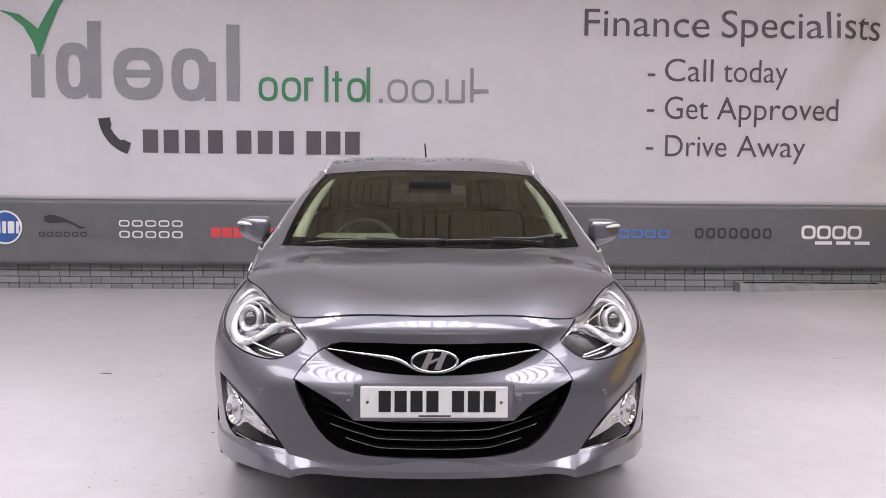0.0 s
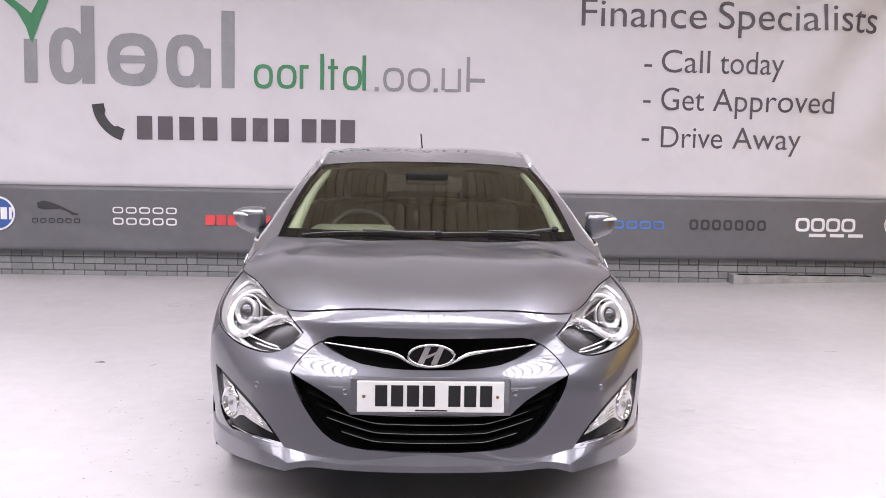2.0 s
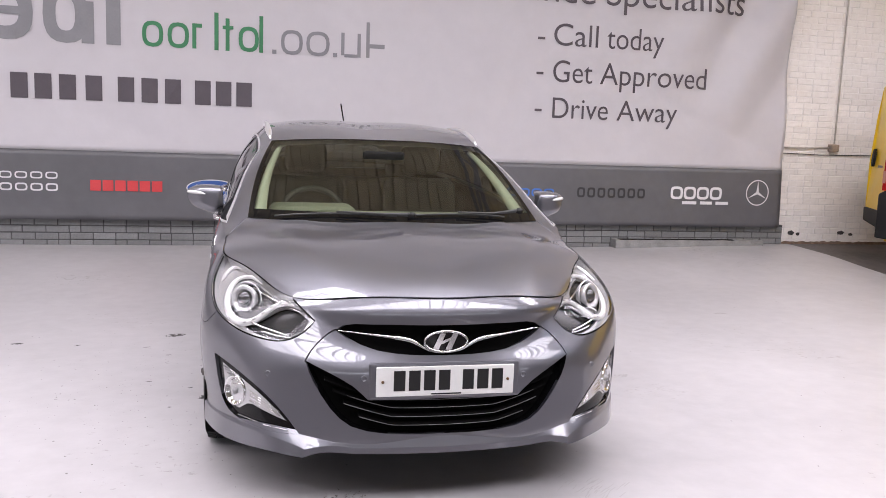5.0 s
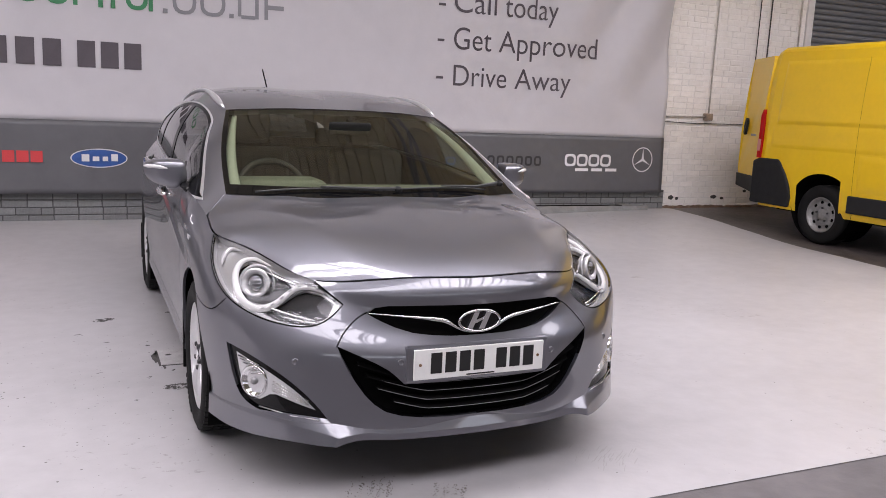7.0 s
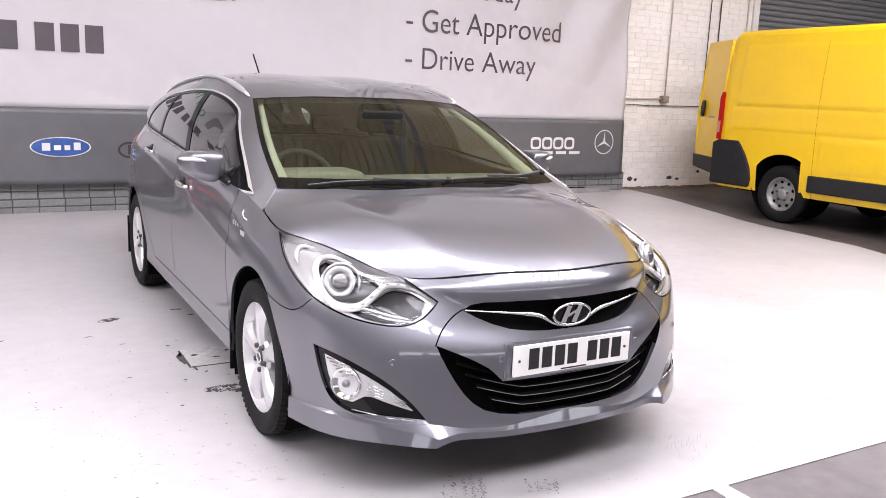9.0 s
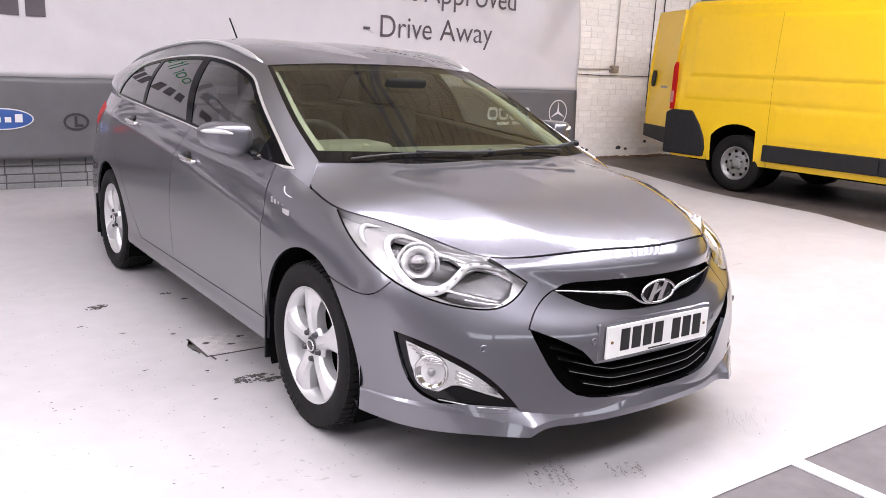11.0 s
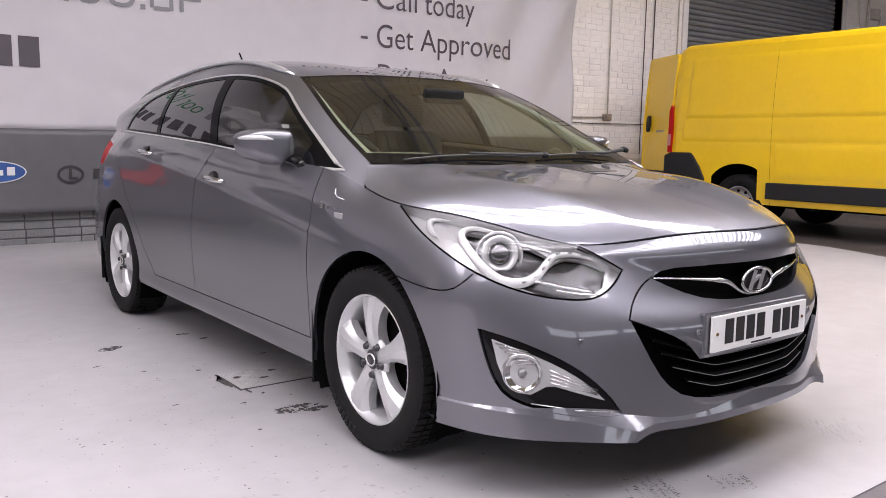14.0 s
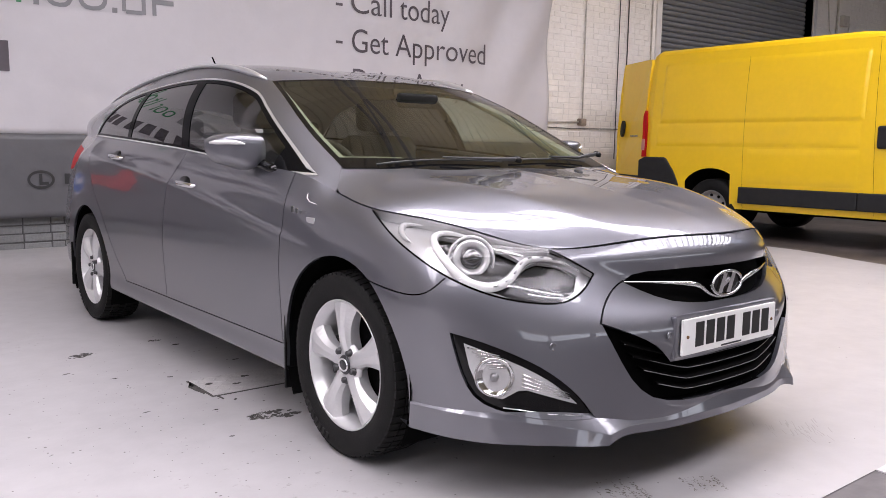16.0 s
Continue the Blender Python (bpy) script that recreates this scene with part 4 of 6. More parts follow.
for _l in (F_LINE, B_LINE, R_LINE, SEAM):
    carve(lower, strip(_l, SIDE, GAP), SIDE, 20, {0, 1, 3, 4, 5})
carve(lower, strip([(0, 1.302, .315), (0, 3.05, .315)], SIDE, GAP), SIDE, 20, {3, 4, 5})
carve(lower, strip([(0, 4.04, .60), (0, 4.30, .64), (0, 4.62, .66)], SIDE, GAP), SIDE, 20, {0, 6})
carve(lower, strip(CENTRE_SEAM, FRONT, 0.0042), FRONT, 20, {1, 13})
for _y, _z, _r in ARCHES:
    carve(lower, arch_line(_y, _z, _r), SIDE, 30)
lower.verts.index_update()

car = tagged(empty("estate_car", 0, 2.4, 0), "silver grey metallic estate car parked on white painted floor", "car")


def keep(ob):
    ob.matrix_parent_inverse = car.matrix_world.inverted()
    return ob


def pair(name, regions, material, label="", rim=0.012, src=None, offset=0.0, walls=False, owner=None):
    made = []
    for m in (False, True):
        ob = body_part(name, panel(src or lower, regions, rim, m, offset=offset, walls=walls), material, owner[m] if owner else car, label)
        if not owner:
            keep(ob)
        made.append(ob)
    return made


keep(body_part("front_bumper", panel(lower, {1}, 0.014, both=True), M_PAINT, car))
keep(body_part("bumper_centre", panel(lower, {13}, 0.014, both=True), M_PAINT, car))
pair("front_wing_and_body_side", {0}, M_PAINT)
pair("front_door", {3}, M_PAINT)
pair("rear_door", {4}, M_PAINT)
pair("sill", {5}, M_PAINT)
keep(body_part("rear_bumper", panel(lower, {6}, 0.012, both=True), M_PAINT, car))
pair("tail_lamp", {11}, M_RED, "red tail lamp")
keep(body_part("inner_shell", panel(lower, {0, 1, 3, 4, 5, 6, 11, 13, 20, 21}, 0.0, both=True, offset=-0.022), M_LINER, car, "black underbody behind the panels"))

bonnet = sheet(BONNET, True)
bonnet.verts.index_update()
keep(body_part("bonnet", panel(bonnet, {0}, 0.012, both=True, offset=0.0), M_PAINT, car))
_under = sheet(BONNET_FULL, True)
_under.verts.index_update()
keep(body_part("bonnet_liner", panel(_under, {0}, 0.0, both=True, offset=-0.02), M_LINER, car, "black underside of the bonnet"))

# cabin: pillars, window frames and panes
roof_sheet = sheet(ROOF, True)
roof_sheet.verts.index_update()
keep(body_part("roof", panel(roof_sheet, {0}, 0.0, both=True), M_PAINT, car))
keep(body_part("headlining", panel(roof_sheet, {0}, 0.0, both=True, offset=-0.03), M_LINING, car, "pale grey cloth headlining"))

cabin = sheet(CABIN, True)
WINDOW_TOP = [(3.815, 1.089), (3.75, 1.145), (3.66, 1.205), (3.50, 1.278), (3.25, 1.322), (2.906, 1.349), (2.60, 1.360), (2.404, 1.358), (2.24, 1.345), (2.099, 1.323), (1.893, 1.268), (1.654, 1.166), (1.40, 1.048), (1.22, .968), (1.135, .936)]
_wt = [(0, p[0], p[1]) for p in spline([(y, z, 0) for y, z in WINDOW_TOP], 44)]
WAIST = [(1.135, .944), (1.30, .952), (1.75, .983), (2.40, 1.029), (3.10, 1.063), (3.66, 1.085), (3.895, 1.091), (3.945, 1.093)]


def waist(y, up=0.0):
    return lerp_knots(WAIST, y) + up


def window_outline(inset):
    top = []
    for i, (_, y, z) in enumerate(_wt):
        a, b = _wt[max(i - 1, 0)], _wt[min(i + 1, len(_wt) - 1)]
        dy, dz = b[1] - a[1], b[2] - a[2]
        L = math.hypot(dy, dz)
        ny, nz = -dz / L, dy / L
        top.append((0, y + ny * inset, z + nz * inset))
    low = [(0, y, waist(y, inset * 0.9 - 0.002)) for y in np.linspace(1.16 + inset * 2.2, 3.82 - inset * 2.2, 30)]
    top = [t for t in top if t[2] > waist(t[1], inset * 0.9)]
    return top + low


carve(cabin, window_outline(0.0), SIDE, 2)
carve(cabin, window_outline(0.007), SIDE, 3, {2})
carve(cabin, window_outline(0.020), SIDE, 4, {3})
carve(cabin, [(0, 2.222, .90), (0, 2.298, .90), (0, 2.54, 1.45), (0, 2.455, 1.45)], SIDE, 3, {4})
carve(cabin, [(0, 3.11, .90), (0, 3.165, .90), (0, 3.125, 1.45), (0, 3.07, 1.45)], SIDE, 3, {4})
carve(cabin, [(0, 1.0, .90), (0, 1.445, .90), (0, 1.425, 1.2), (0, 1.0, 1.2)], SIDE, 3, {4})
carve(cabin, [(0, 2.25, .90), (0, 3.14, .90), (0, 3.10, 1.45), (0, 2.49, 1.45)], SIDE, 5, {4})
carve(cabin, [(0, 3.12, .90), (0, 4.1, .90), (0, 4.1, 1.45), (0, 3.09, 1.45)], SIDE, 6, {4})
cabin.verts.index_update()
pair("pillar", {0}, M_PAINT, src=cabin)
pair("window_chrome", {2}, M_SATIN, "bright window surround", rim=0.006, src=cabin, offset=0.004)
pair("window_frame", {3}, M_FRAMEBLACK, "gloss black window frame and door pillar", src=cabin, rim=0.006)
pair("front_door_glass", {4}, M_SIDEGLASS, "clear front door glass", src=cabin, rim=0.0, offset=-0.003)
pair("rear_door_glass", {5}, M_PRIVACY, "dark rear door glass", src=cabin, rim=0.0, offset=-0.003)
pair("rear_quarter_glass", {6}, M_PRIVACY, "dark rear quarter glass", src=cabin, rim=0.0, offset=-0.003)
pair("pillar_trim", {0, 2}, M_LINING, "pale inner pillar trim", src=cabin, rim=0.0, offset=-0.012)

screen = sheet(WINDSCREEN, True)
_lay = screen.faces.layers.int["region"]
for _i, _f in enumerate(screen.faces):
    _s, _w = divmod(_i, WINDSCREEN.shape[1] - 1)
    if _s >= 57 or _w < 7 or _w >= 68:
        _f[_lay] = 1
screen.verts.index_update()
keep(body_part("windscreen", panel(screen, {0}, 0.0, both=True), M_GLASS, car, "tinted windscreen glass"))
keep(body_part("windscreen_border", panel(screen, {1}, 0.0, both=True, offset=0.001), M_GLOSSBLACK, car, "black windscreen border"))
tail = sheet(TAILGATE, True)
_lay = tail.faces.layers.int["region"]
for _i, _f in enumerate(tail.faces):
    _s, _w = divmod(_i, TAILGATE.shape[1] - 1)
    if _s < 48 and 4 <= _w < 28:
        _f[_lay] = 1
tail.verts.index_update()
keep(body_part("tailgate", panel(tail, {0}, 0.0, both=True), M_PAINT, car))
keep(body_part("rear_window", panel(tail, {1}, 0.0, both=True), M_PRIVACY, car, "tinted rear window glass"))

# lamps and grilles
from mathutils.bvhtree import BVHTree
_skin = BVHTree.FromBMesh(lower)


def front_y(x, z):
    """How far back the nose lies at (x, z)."""
    hit = _skin.ray_cast(Vector((-abs(x) - 1e-4, -2, z)), Vector((0, 1, 0)))
    return hit[0].y if hit[0] else 0.1


def side_x(y, z):
    hit = _skin.ray_cast(Vector((-3, y, z)), Vector((1, 0, 0)))
    return hit[0].x if hit[0] else -0.9


def below(p, depth):
    """A point a little way under the skin at p."""
    co, no, _, _ = _skin.find_nearest(Vector(p))
    return co + no * depth * (1 if no.dot(Vector((0.6, 1, -0.4))) > 0 else -1)


def flip(bm):
    for v in bm.verts:
        v.co.x *= -1
    bmesh.ops.reverse_faces(bm, faces=bm.faces)
    return bm


def add(name, make, material, label="", parent=None, smooth=True, both=False):
    """A part of the car from a function that builds it on the x < 0 side; both: and its mirror image."""
    obs = []
    for m in ((False, True) if both else (False,)):
        bm = make()
        if m:
            flip(bm)
        par = parent[m] if isinstance(parent, (list, tuple)) else parent
        ob = part(name, bm, material, par or car, label, smooth)
        if not par:
            keep(ob)
        obs.append(ob)
    return obs


headlamp = pair("headlamp", {7}, M_HEADBED, "clear headlamp with projector and light strip", rim=0.012, offset=-0.036)
pair("lamp_wall", {7, 71, 72}, M_HEADBED, rim=0.045, walls=True, owner=headlamp)
pair("lamp_lens", {7, 71, 72}, M_LENS, "clear plastic lens", rim=0.0, owner=headlamp)
pair("lamp_gasket", {21}, M_LINER, rim=0.01, offset=-0.003, owner=headlamp)
pair("lamp_bowl", {71}, M_LAMPBOWL, rim=0.0, offset=-0.056, owner=headlamp)
pair("indicator_bowl", {72}, M_LAMPBOWL, rim=0.0, offset=-0.056, owner=headlamp)
DRL = [(-.655, .475, .812), (-.695, .548, .828), (-.742, .572, .808), (-.772, .552, .776), (-.794, .475, .722), (-.788, .400, .676), (-.757, .343, .652), (-.711, .310, .660), (-.658, .308, .692), (-.607, .315, .731), (-.568, .292, .742), (-.535, .247, .728), (-.497, .195, .700)]


def ribbon(points, half, depth):
    """A softly domed band lying a little way under the skin along a line of points."""
    bm = bmesh.new()
    rows = []
    for i, p in enumerate(points):
        co, no, _, _ = _skin.find_nearest(Vector(p))
        out = -no if no.dot(Vector((0.6, 1, -0.4))) > 0 else no
        d = (points[min(i + 1, len(points) - 1)] - points[max(i - 1, 0)]).normalized()
        c = d.cross(out).normalized()
        rows.append([bm.verts.new(co - out * depth + c * half(i / (len(points) - 1)) * a + out * up * min(1, half(i / (len(points) - 1)) / .008)) for a, up in ((-1.1, -.012), (-1, -.003), (-.5, 0), (0, .001), (.5, 0), (1, -.003), (1.1, -.012))])
    for a, b in zip(rows, rows[1:]):
        for k in range(6):
            bm.faces.new((a[k], a[k + 1], b[k + 1], b[k]))
    bmesh.ops.recalc_face_normals(bm, faces=bm.faces)
    return bm


add("light_strip", lambda: ribbon(smooth_line(DRL, 50), lambda t: 0.0015 + 0.0105 * math.sin(math.pi * min(1, t * 1.06)) ** .6, 0.020), M_WHITEPLASTIC, "white light strip", headlamp, both=True)
for _d, _r in ((((-.70, .30, .655), (-.63, .238, .640), (-.565, .195, .628)), 0.0035), (((-.66, .255, .632), (-.60, .212, .622), (-.555, .187, .620)), 0.003)):
    add("lamp_rib", lambda: tube([below(p, 0.014) for p in smooth_line(_d, 14)], _r, 6), M_CHROME, "", headlamp, both=True)

add("lamp_rib", lambda: tube([below(p, 0.022) for p in smooth_line([(-.70, .455, .782), (-.655, .39, .765), (-.607, .325, .740)], 14)], .0042, 6), M_CHROME, "", headlamp, both=True)
add("lamp_trim", lambda: ribbon(smooth_line([(-.826, .600, .765), (-.815, .665, .805), (-.785, .690, .838), (-.745, .640, .850)], 20), lambda t: 0.0012 + 0.009 * math.sin(math.pi * t), 0.022), M_REFLECTOR, "bright curved trim", headlamp, both=True)


def led_cell(k):
    p = [below(q, 0.0185) for q in smooth_line(DRL, 61)[k:k + 2]]
    return tube([p[0], p[0].lerp(p[1], .95)], .0048, 6, flat=.5)


for _k in range(35, 60, 3):
    add("led_cell", lambda: led_cell(_k), M_LAMPGREY, "", headlamp, both=True)


def turned(profile, centre, way, seg=32):
    """A turned piece whose axis points along way."""
    bm = lathe(profile, (0, 0, 0), seg, "z")
    q = Vector((0, 0, 1)).rotation_difference(Vector(way).normalized()).to_matrix().to_4x4()
    bm.transform(Matrix.Translation(centre) @ q)
    return bm


LAMPWAY = (-0.56, -0.80, 0.20)
add("projector_ring", lambda: turned([(-.02, .048), (.008, .056), (.012, .054), (.010, .044), (.004, .036), (-.002, .033)], (-.728, .425, .724), LAMPWAY), M_REFLECTOR, "bright projector ring", headlamp, both=True)
add("projector_bezel", lambda: turned([(-.030, .060), (-.012, .070), (-.006, .072), (-.005, .069), (-.012, .064), (-.026, .060)], (-.728, .425, .722), LAMPWAY, 40), M_REFLECTOR, "wide bright projector bezel", headlamp, both=True)
add("projector_lens", lambda: turned([(.0, .032), (.008, .030), (.015, .024), (.020, .015), (.022, .006), (.0225, .0005)], (-.728, .425, .724), LAMPWAY, 24), M_PROJECTOR, "grey glass projector lens", headlamp, both=True)

fog = pair("fog_lamp", {12}, M_REFLECTOR, "fog lamp in a gloss black recess", rim=0.012, offset=-0.013)
pair("fog_bezel", {10}, M_GLOSSBLACK, "gloss black bezel", rim=0.016, offset=-0.012, owner=fog)
pair("fog_wall", {10, 12}, M_GLOSSBLACK, rim=0.04, walls=True, owner=fog)
pair("fog_back", {10, 12}, M_LINER, rim=0.0, offset=-0.045, owner=fog)
pair("fog_lens", {12}, M_LENS, "clear lens", rim=0.0, offset=-0.003, owner=fog)
add("fog_bulb_bowl", lambda: turned([(-.010, .020), (-.004, .042), (.004, .050), (.008, .055), (.005, .058), (-.004, .059)], below((-.765, .275, .398), 0.010), (-.75, -.66, .05)), M_CHROME, "round chrome fog bowl", fog, both=True)
add("fog_bulb", lambda: turned([(-.01, .014), (.012, .012), (.016, .004), (.0162, .0005)], below((-.765, .275, .398), 0.014), (-.75, -.66, .05), 16), M_LAMPGREY, "", fog, both=True)
for _k in range(6):
    add("fog_rib", lambda: tube([below((-.815 + .006 * _k, .34 - .012 * _k, .478 - .011 * _k), .009), below((-.755 + .004 * _k, .262 - .004 * _k, .461 - .006 * _k), .009)], 0.0022, 5), M_CHROME, "", fog, both=True)
for _k in range(4):
    add("fog_rib", lambda: tube([below((-.712, .214, .412 - .012 * _k), .009), below((-.60, .13, .355 - .005 * _k), .009)], 0.0022, 5), M_CHROME, "", fog, both=True)
add("fog_slat", lambda: tube([below((-.735, .262, .312), .004), below((-.64, .175, .297), .006), below((-.56, .125, .288), .006)], 0.002, 6), M_SATIN, "", fog, both=True)

grille = [keep(body_part("upper_grille", panel(lower, {8}, 0.0, both=True, offset=-0.03), M_LINER, car, "gloss black upper grille with chrome wing bar"))]
body_part("grille_wall", panel(lower, {8}, 0.034, both=True, walls=True), M_BLACKTRIM, grille[0])
_w = [(-.392, .663), (-.33, .661), (-.24, .655), (-.17, .648), (-.125, .638), (-.095, .622), (-.06, .604), (0, .594)]
_w = _w + [(-x, z) for x, z in reversed(_w[:-1])]
_wing = smooth_line([(x, front_y(x, z) + 0.004, z) for x, z in _w], 60)
add("wing_bar", lambda: tube(_wing, [0.0028 + 0.005 * math.exp(-((abs(k - 29.5) - 13) / 8) ** 2) + 0.002 * (abs(k - 29.5) < 15) for k in range(60)], 8), M_CHROME, "chrome wing bar", grille[0])
BADGE_Y = front_y(0, .638) - 0.012


def oval(a, b, r, n=40):
    return tube([(a * math.cos(2 * math.pi * k / n), BADGE_Y, .638 + b * math.sin(2 * math.pi * k / n)) for k in range(n)], r, 8, closed=True)


add("badge_ring", lambda: oval(.081, .039, .0055), M_CHROME, "oval chrome badge ring", grille[0])
add("badge_back", lambda: slab([(.08 * math.cos(2 * math.pi * k / 36), .638 + .038 * math.sin(2 * math.pi * k / 36)) for k in range(36)], 0.01, lambda a, b, d: (a, BADGE_Y + 0.004 + d, b)), M_GLOSSBLACK, "", grille[0], smooth=False)
for _x in (-.024, .024):
    add("badge_bar", lambda: slab([(_x - .026, .608), (_x - .004, .606), (_x + .022, .668), (_x + .002, .670)], 0.008, lambda a, b, d: (a, BADGE_Y - 0.002 + d, b)), M_CHROME, "", grille[0], smooth=False)

add("badge_bar", lambda: slab([(-.026, .626), (-.010, .630), (.010, .640), (.030, .648), (.026, .656), (.006, .648), (-.014, .640), (-.028, .634)], 0.006, lambda a, b, d: (a, BADGE_Y - 0.001 + d, b)), M_CHROME, "", grille[0], smooth=False)
low_grille = keep(body_part("lower_grille", panel(lower, {9}, 0.0, both=True, offset=-0.05), M_LINER, car, "black lower grille with thin horizontal slats"))
body_part("grille_wall", panel(lower, {9}, 0.055, both=True, walls=True), M_GLOSSBLACK, low_grille)


def slat(zc, half):
    bm = bmesh.new()
    rows = []
    for x in np.linspace(-half, half, 41):
        z = zc + 0.20 * max(0.0, abs(x) - 0.20) + 0.02 * (abs(x) / 0.4) ** 2
        y = front_y(x, max(z, .30)) + 0.010
        rows.append([bm.verts.new((x, y + a, z + b)) for a, b in ((0, 0), (0.002, 0.002), (0.030, 0.010), (0.030, -0.002), (0.002, -0.003))])
    for p, q in zip(rows, rows[1:]):
        for i in range(5):
            bm.faces.new((p[i], p[(i + 1) % 5], q[(i + 1) % 5], q[i]))
    bmesh.ops.recalc_face_normals(bm, faces=bm.faces)
    return bm


for _z, _h in ((.418, .44), (.387, .41), (.354, .37), (.322, .315)):
    add("grille_slat", lambda: slat(_z, _h), M_LINER, "", low_grille, smooth=False)
    add("slat_edge", lambda: tube([(x, front_y(x, max(_z, .30)) + .0085, _z + .0005 + .20 * max(0., abs(x) - .20) + .02 * (abs(x) / .4) ** 2) for x in np.linspace(-_h, _h, 31)], .0013, 5), M_SLATEDGE, "", low_grille)
# number plate
holder = add("plate_holder", lambda: boxes((-.284, .284, .008, .03, .430, .562), bevel=.006), M_PAINT, "grey number plate holder", smooth=False)[0]
add("number_plate", lambda: boxes((-.26, .26, -.004, .005, .441, .552), bevel=.003), M_PLATE, "white number plate with black bars", holder, smooth=False)
for _x in (-.196, -.140, -.084, -.028, .062, .118, .174):
    add("plate_bar", lambda: boxes((_x, _x + .043, -.0058, -.0035, .462, .538), bevel=.001), M_PLATEINK, "", holder, smooth=False)
add("plate_bar", lambda: boxes((-.055, .058, -.0052, -.0035, .4455, .4505)), M_PLATEINK, "", holder, smooth=False)
for _x in (-.236, .236):
    add("plate_screw", lambda: turned([(0, .0055), (.003, .005), (.004, .0005)], (_x, -.004, .497), (0, -1, 0), 12), mat("rusty_screw", (.16, .08, .03), .6), "", holder)
for _p in ((-.641, .493), (-.302, .507)):
    for _sgn in (1, -1):
        keep(part("parking_sensor", turned([(0, .0125), (.002, .012), (.0025, .0095), (.0015, .009), (.0018, .0005)], (_p[0] * _sgn, front_y(*_p) - .0005, _p[1]), (-.25 * _sgn * (abs(_p[0]) > .5), -1, 0), 18), M_PAINT, car, "", True))

# lip under the bumper, with a small winglet each side
LIP_U = [(0, .003, .284), (.18, .011, .282), (.33, .037, .277), (.41, .063, .282), (.46, .081, .286), (.526, .103, .290), (.56, .118, .294), (.653, .162, .304), (.758, .258, .300), (.83, .387, .296), (.880, .520, .290)]
LIP_E = [(0, -.010, .245), (.18, -.002, .246), (.325, .023, .244), (.40, .043, .247), (.456, .050, .243), (.510, .048, .236), (.552, .082, .247), (.651, .146, .266), (.755, .245, .278), (.836, .372, .284), (.886, .515, .285)]
LIP_B = [(0, -.008, .222), (.18, .000, .222), (.35, .027, .222), (.42, .046, .222), (.470, .050, .218), (.517, .049, .206), (.56, .072, .207), (.655, .142, .209), (.762, .246, .207), (.842, .380, .206), (.888, .515, .210)]


def lip():
    def curve(k):
        a, b = spline(k[:6], 40, False), spline(k[5:], 40)
        return [Vector((-x, y, z)) for x, y, z in np.vstack([a, b[1:]])]
    U, E, B = curve(LIP_U), curve(LIP_E), curve(LIP_B)
    K = [p + Vector((0.02, 0.075, 0.004)) for p in B]
    E1 = [e * .93 + u * .05 + b * .02 for u, e, b in zip(U, E, B)]
    E2 = [e * .93 + u * .02 + b * .05 for u, e, b in zip(U, E, B)]
    bm = bmesh.new()
    for P, Q, n in ((U, E1, 4), (E1, E2, 1), (E2, B, 3), (B, K, 1)):
        rows = [[bm.verts.new(p.lerp(q, j / n)) for p, q in zip(P, Q)] for j in range(n + 1)]
        for a, b in zip(rows, rows[1:]):
            for i in range(len(a) - 1):
                bm.faces.new((a[i], b[i], b[i + 1], a[i + 1]))
    bmesh.ops.recalc_face_normals(bm, faces=bm.faces)
    return bm


add("front_lip", lip, M_PAINT, "", both=True)
add("bonnet_seal", lambda: tube([(-p[0], p[1] - .0015, p[2] + .0005) for p in list(TOPROW[:I_CORNER + 1:3])], .0013, 6), M_LINER, "", both=True)

# door mirrors
MIRROR = [(.848, 1.535, 1.020, .030, .028), (.860, 1.572, 1.033, .075, .054), (.878, 1.592, 1.026, .100, .067), (.908, 1.598, 1.0235, .102, .0715), (.945, 1.604, 1.029, .098, .0655), (.982, 1.614, 1.033, .085, .0575), (1.006, 1.624, 1.036, .065, .046), (1.026, 1.634, 1.0425, .038, .028), (1.034, 1.644, 1.049, .012, .010)]


def mirror_at(k, ang):
    x, yc, zc, hy, hz = k
    c, s = math.cos(ang), math.sin(ang)
    y = yc - hy * (abs(c) ** 0.62) * (1 if c > 0 else -1) - 0.018 * max(0.0, s) * max(0.0, c)
    y = min(y, yc + hy * 0.45)
    return Vector((-x, y, zc + hz * (abs(s) ** 0.5) * (1 if s > 0 else -1)))


def mirror_shell():
    ks = spline(MIRROR, 26)
    bm = bmesh.new()
    n = 40
    rings = [[bm.verts.new(mirror_at(k, 2 * math.pi * i / n)) for i in range(n)] for k in ks]
    for a, b in zip(rings, rings[1:]):
        for i in range(n):
            bm.faces.new((a[i], a[(i + 1) % n], b[(i + 1) % n], b[i]))
    bm.faces.new(rings[0])
    bm.faces.new(rings[-1][::-1])
    bmesh.ops.recalc_face_normals(bm, faces=bm.faces)
    return bm


def mirror_strip():
    ks = spline(MIRROR, 26)
    xs = np.linspace(.935, 1.030, 16)
    rows = [[np.interp(x, ks[:, 0], ks[:, j]) for j in range(5)] for x in xs]
    pts = [mirror_at(k, radians(8 + 0.6 * i)) + Vector((0, -0.001, 0)) for i, k in enumerate(rows)]
    return tube(pts, [0.003 + 0.006 * min(1, i / 5) * min(1, (16 - i) / 3) for i in range(16)], 8, flat=1.0)


mirrors = add("door_mirror", mirror_shell, M_PAINT, "grey door mirror with a clear indicator strip", both=True)
add("indicator_strip", mirror_strip, M_WHITEPLASTIC, "clear white indicator strip", mirrors, both=True)
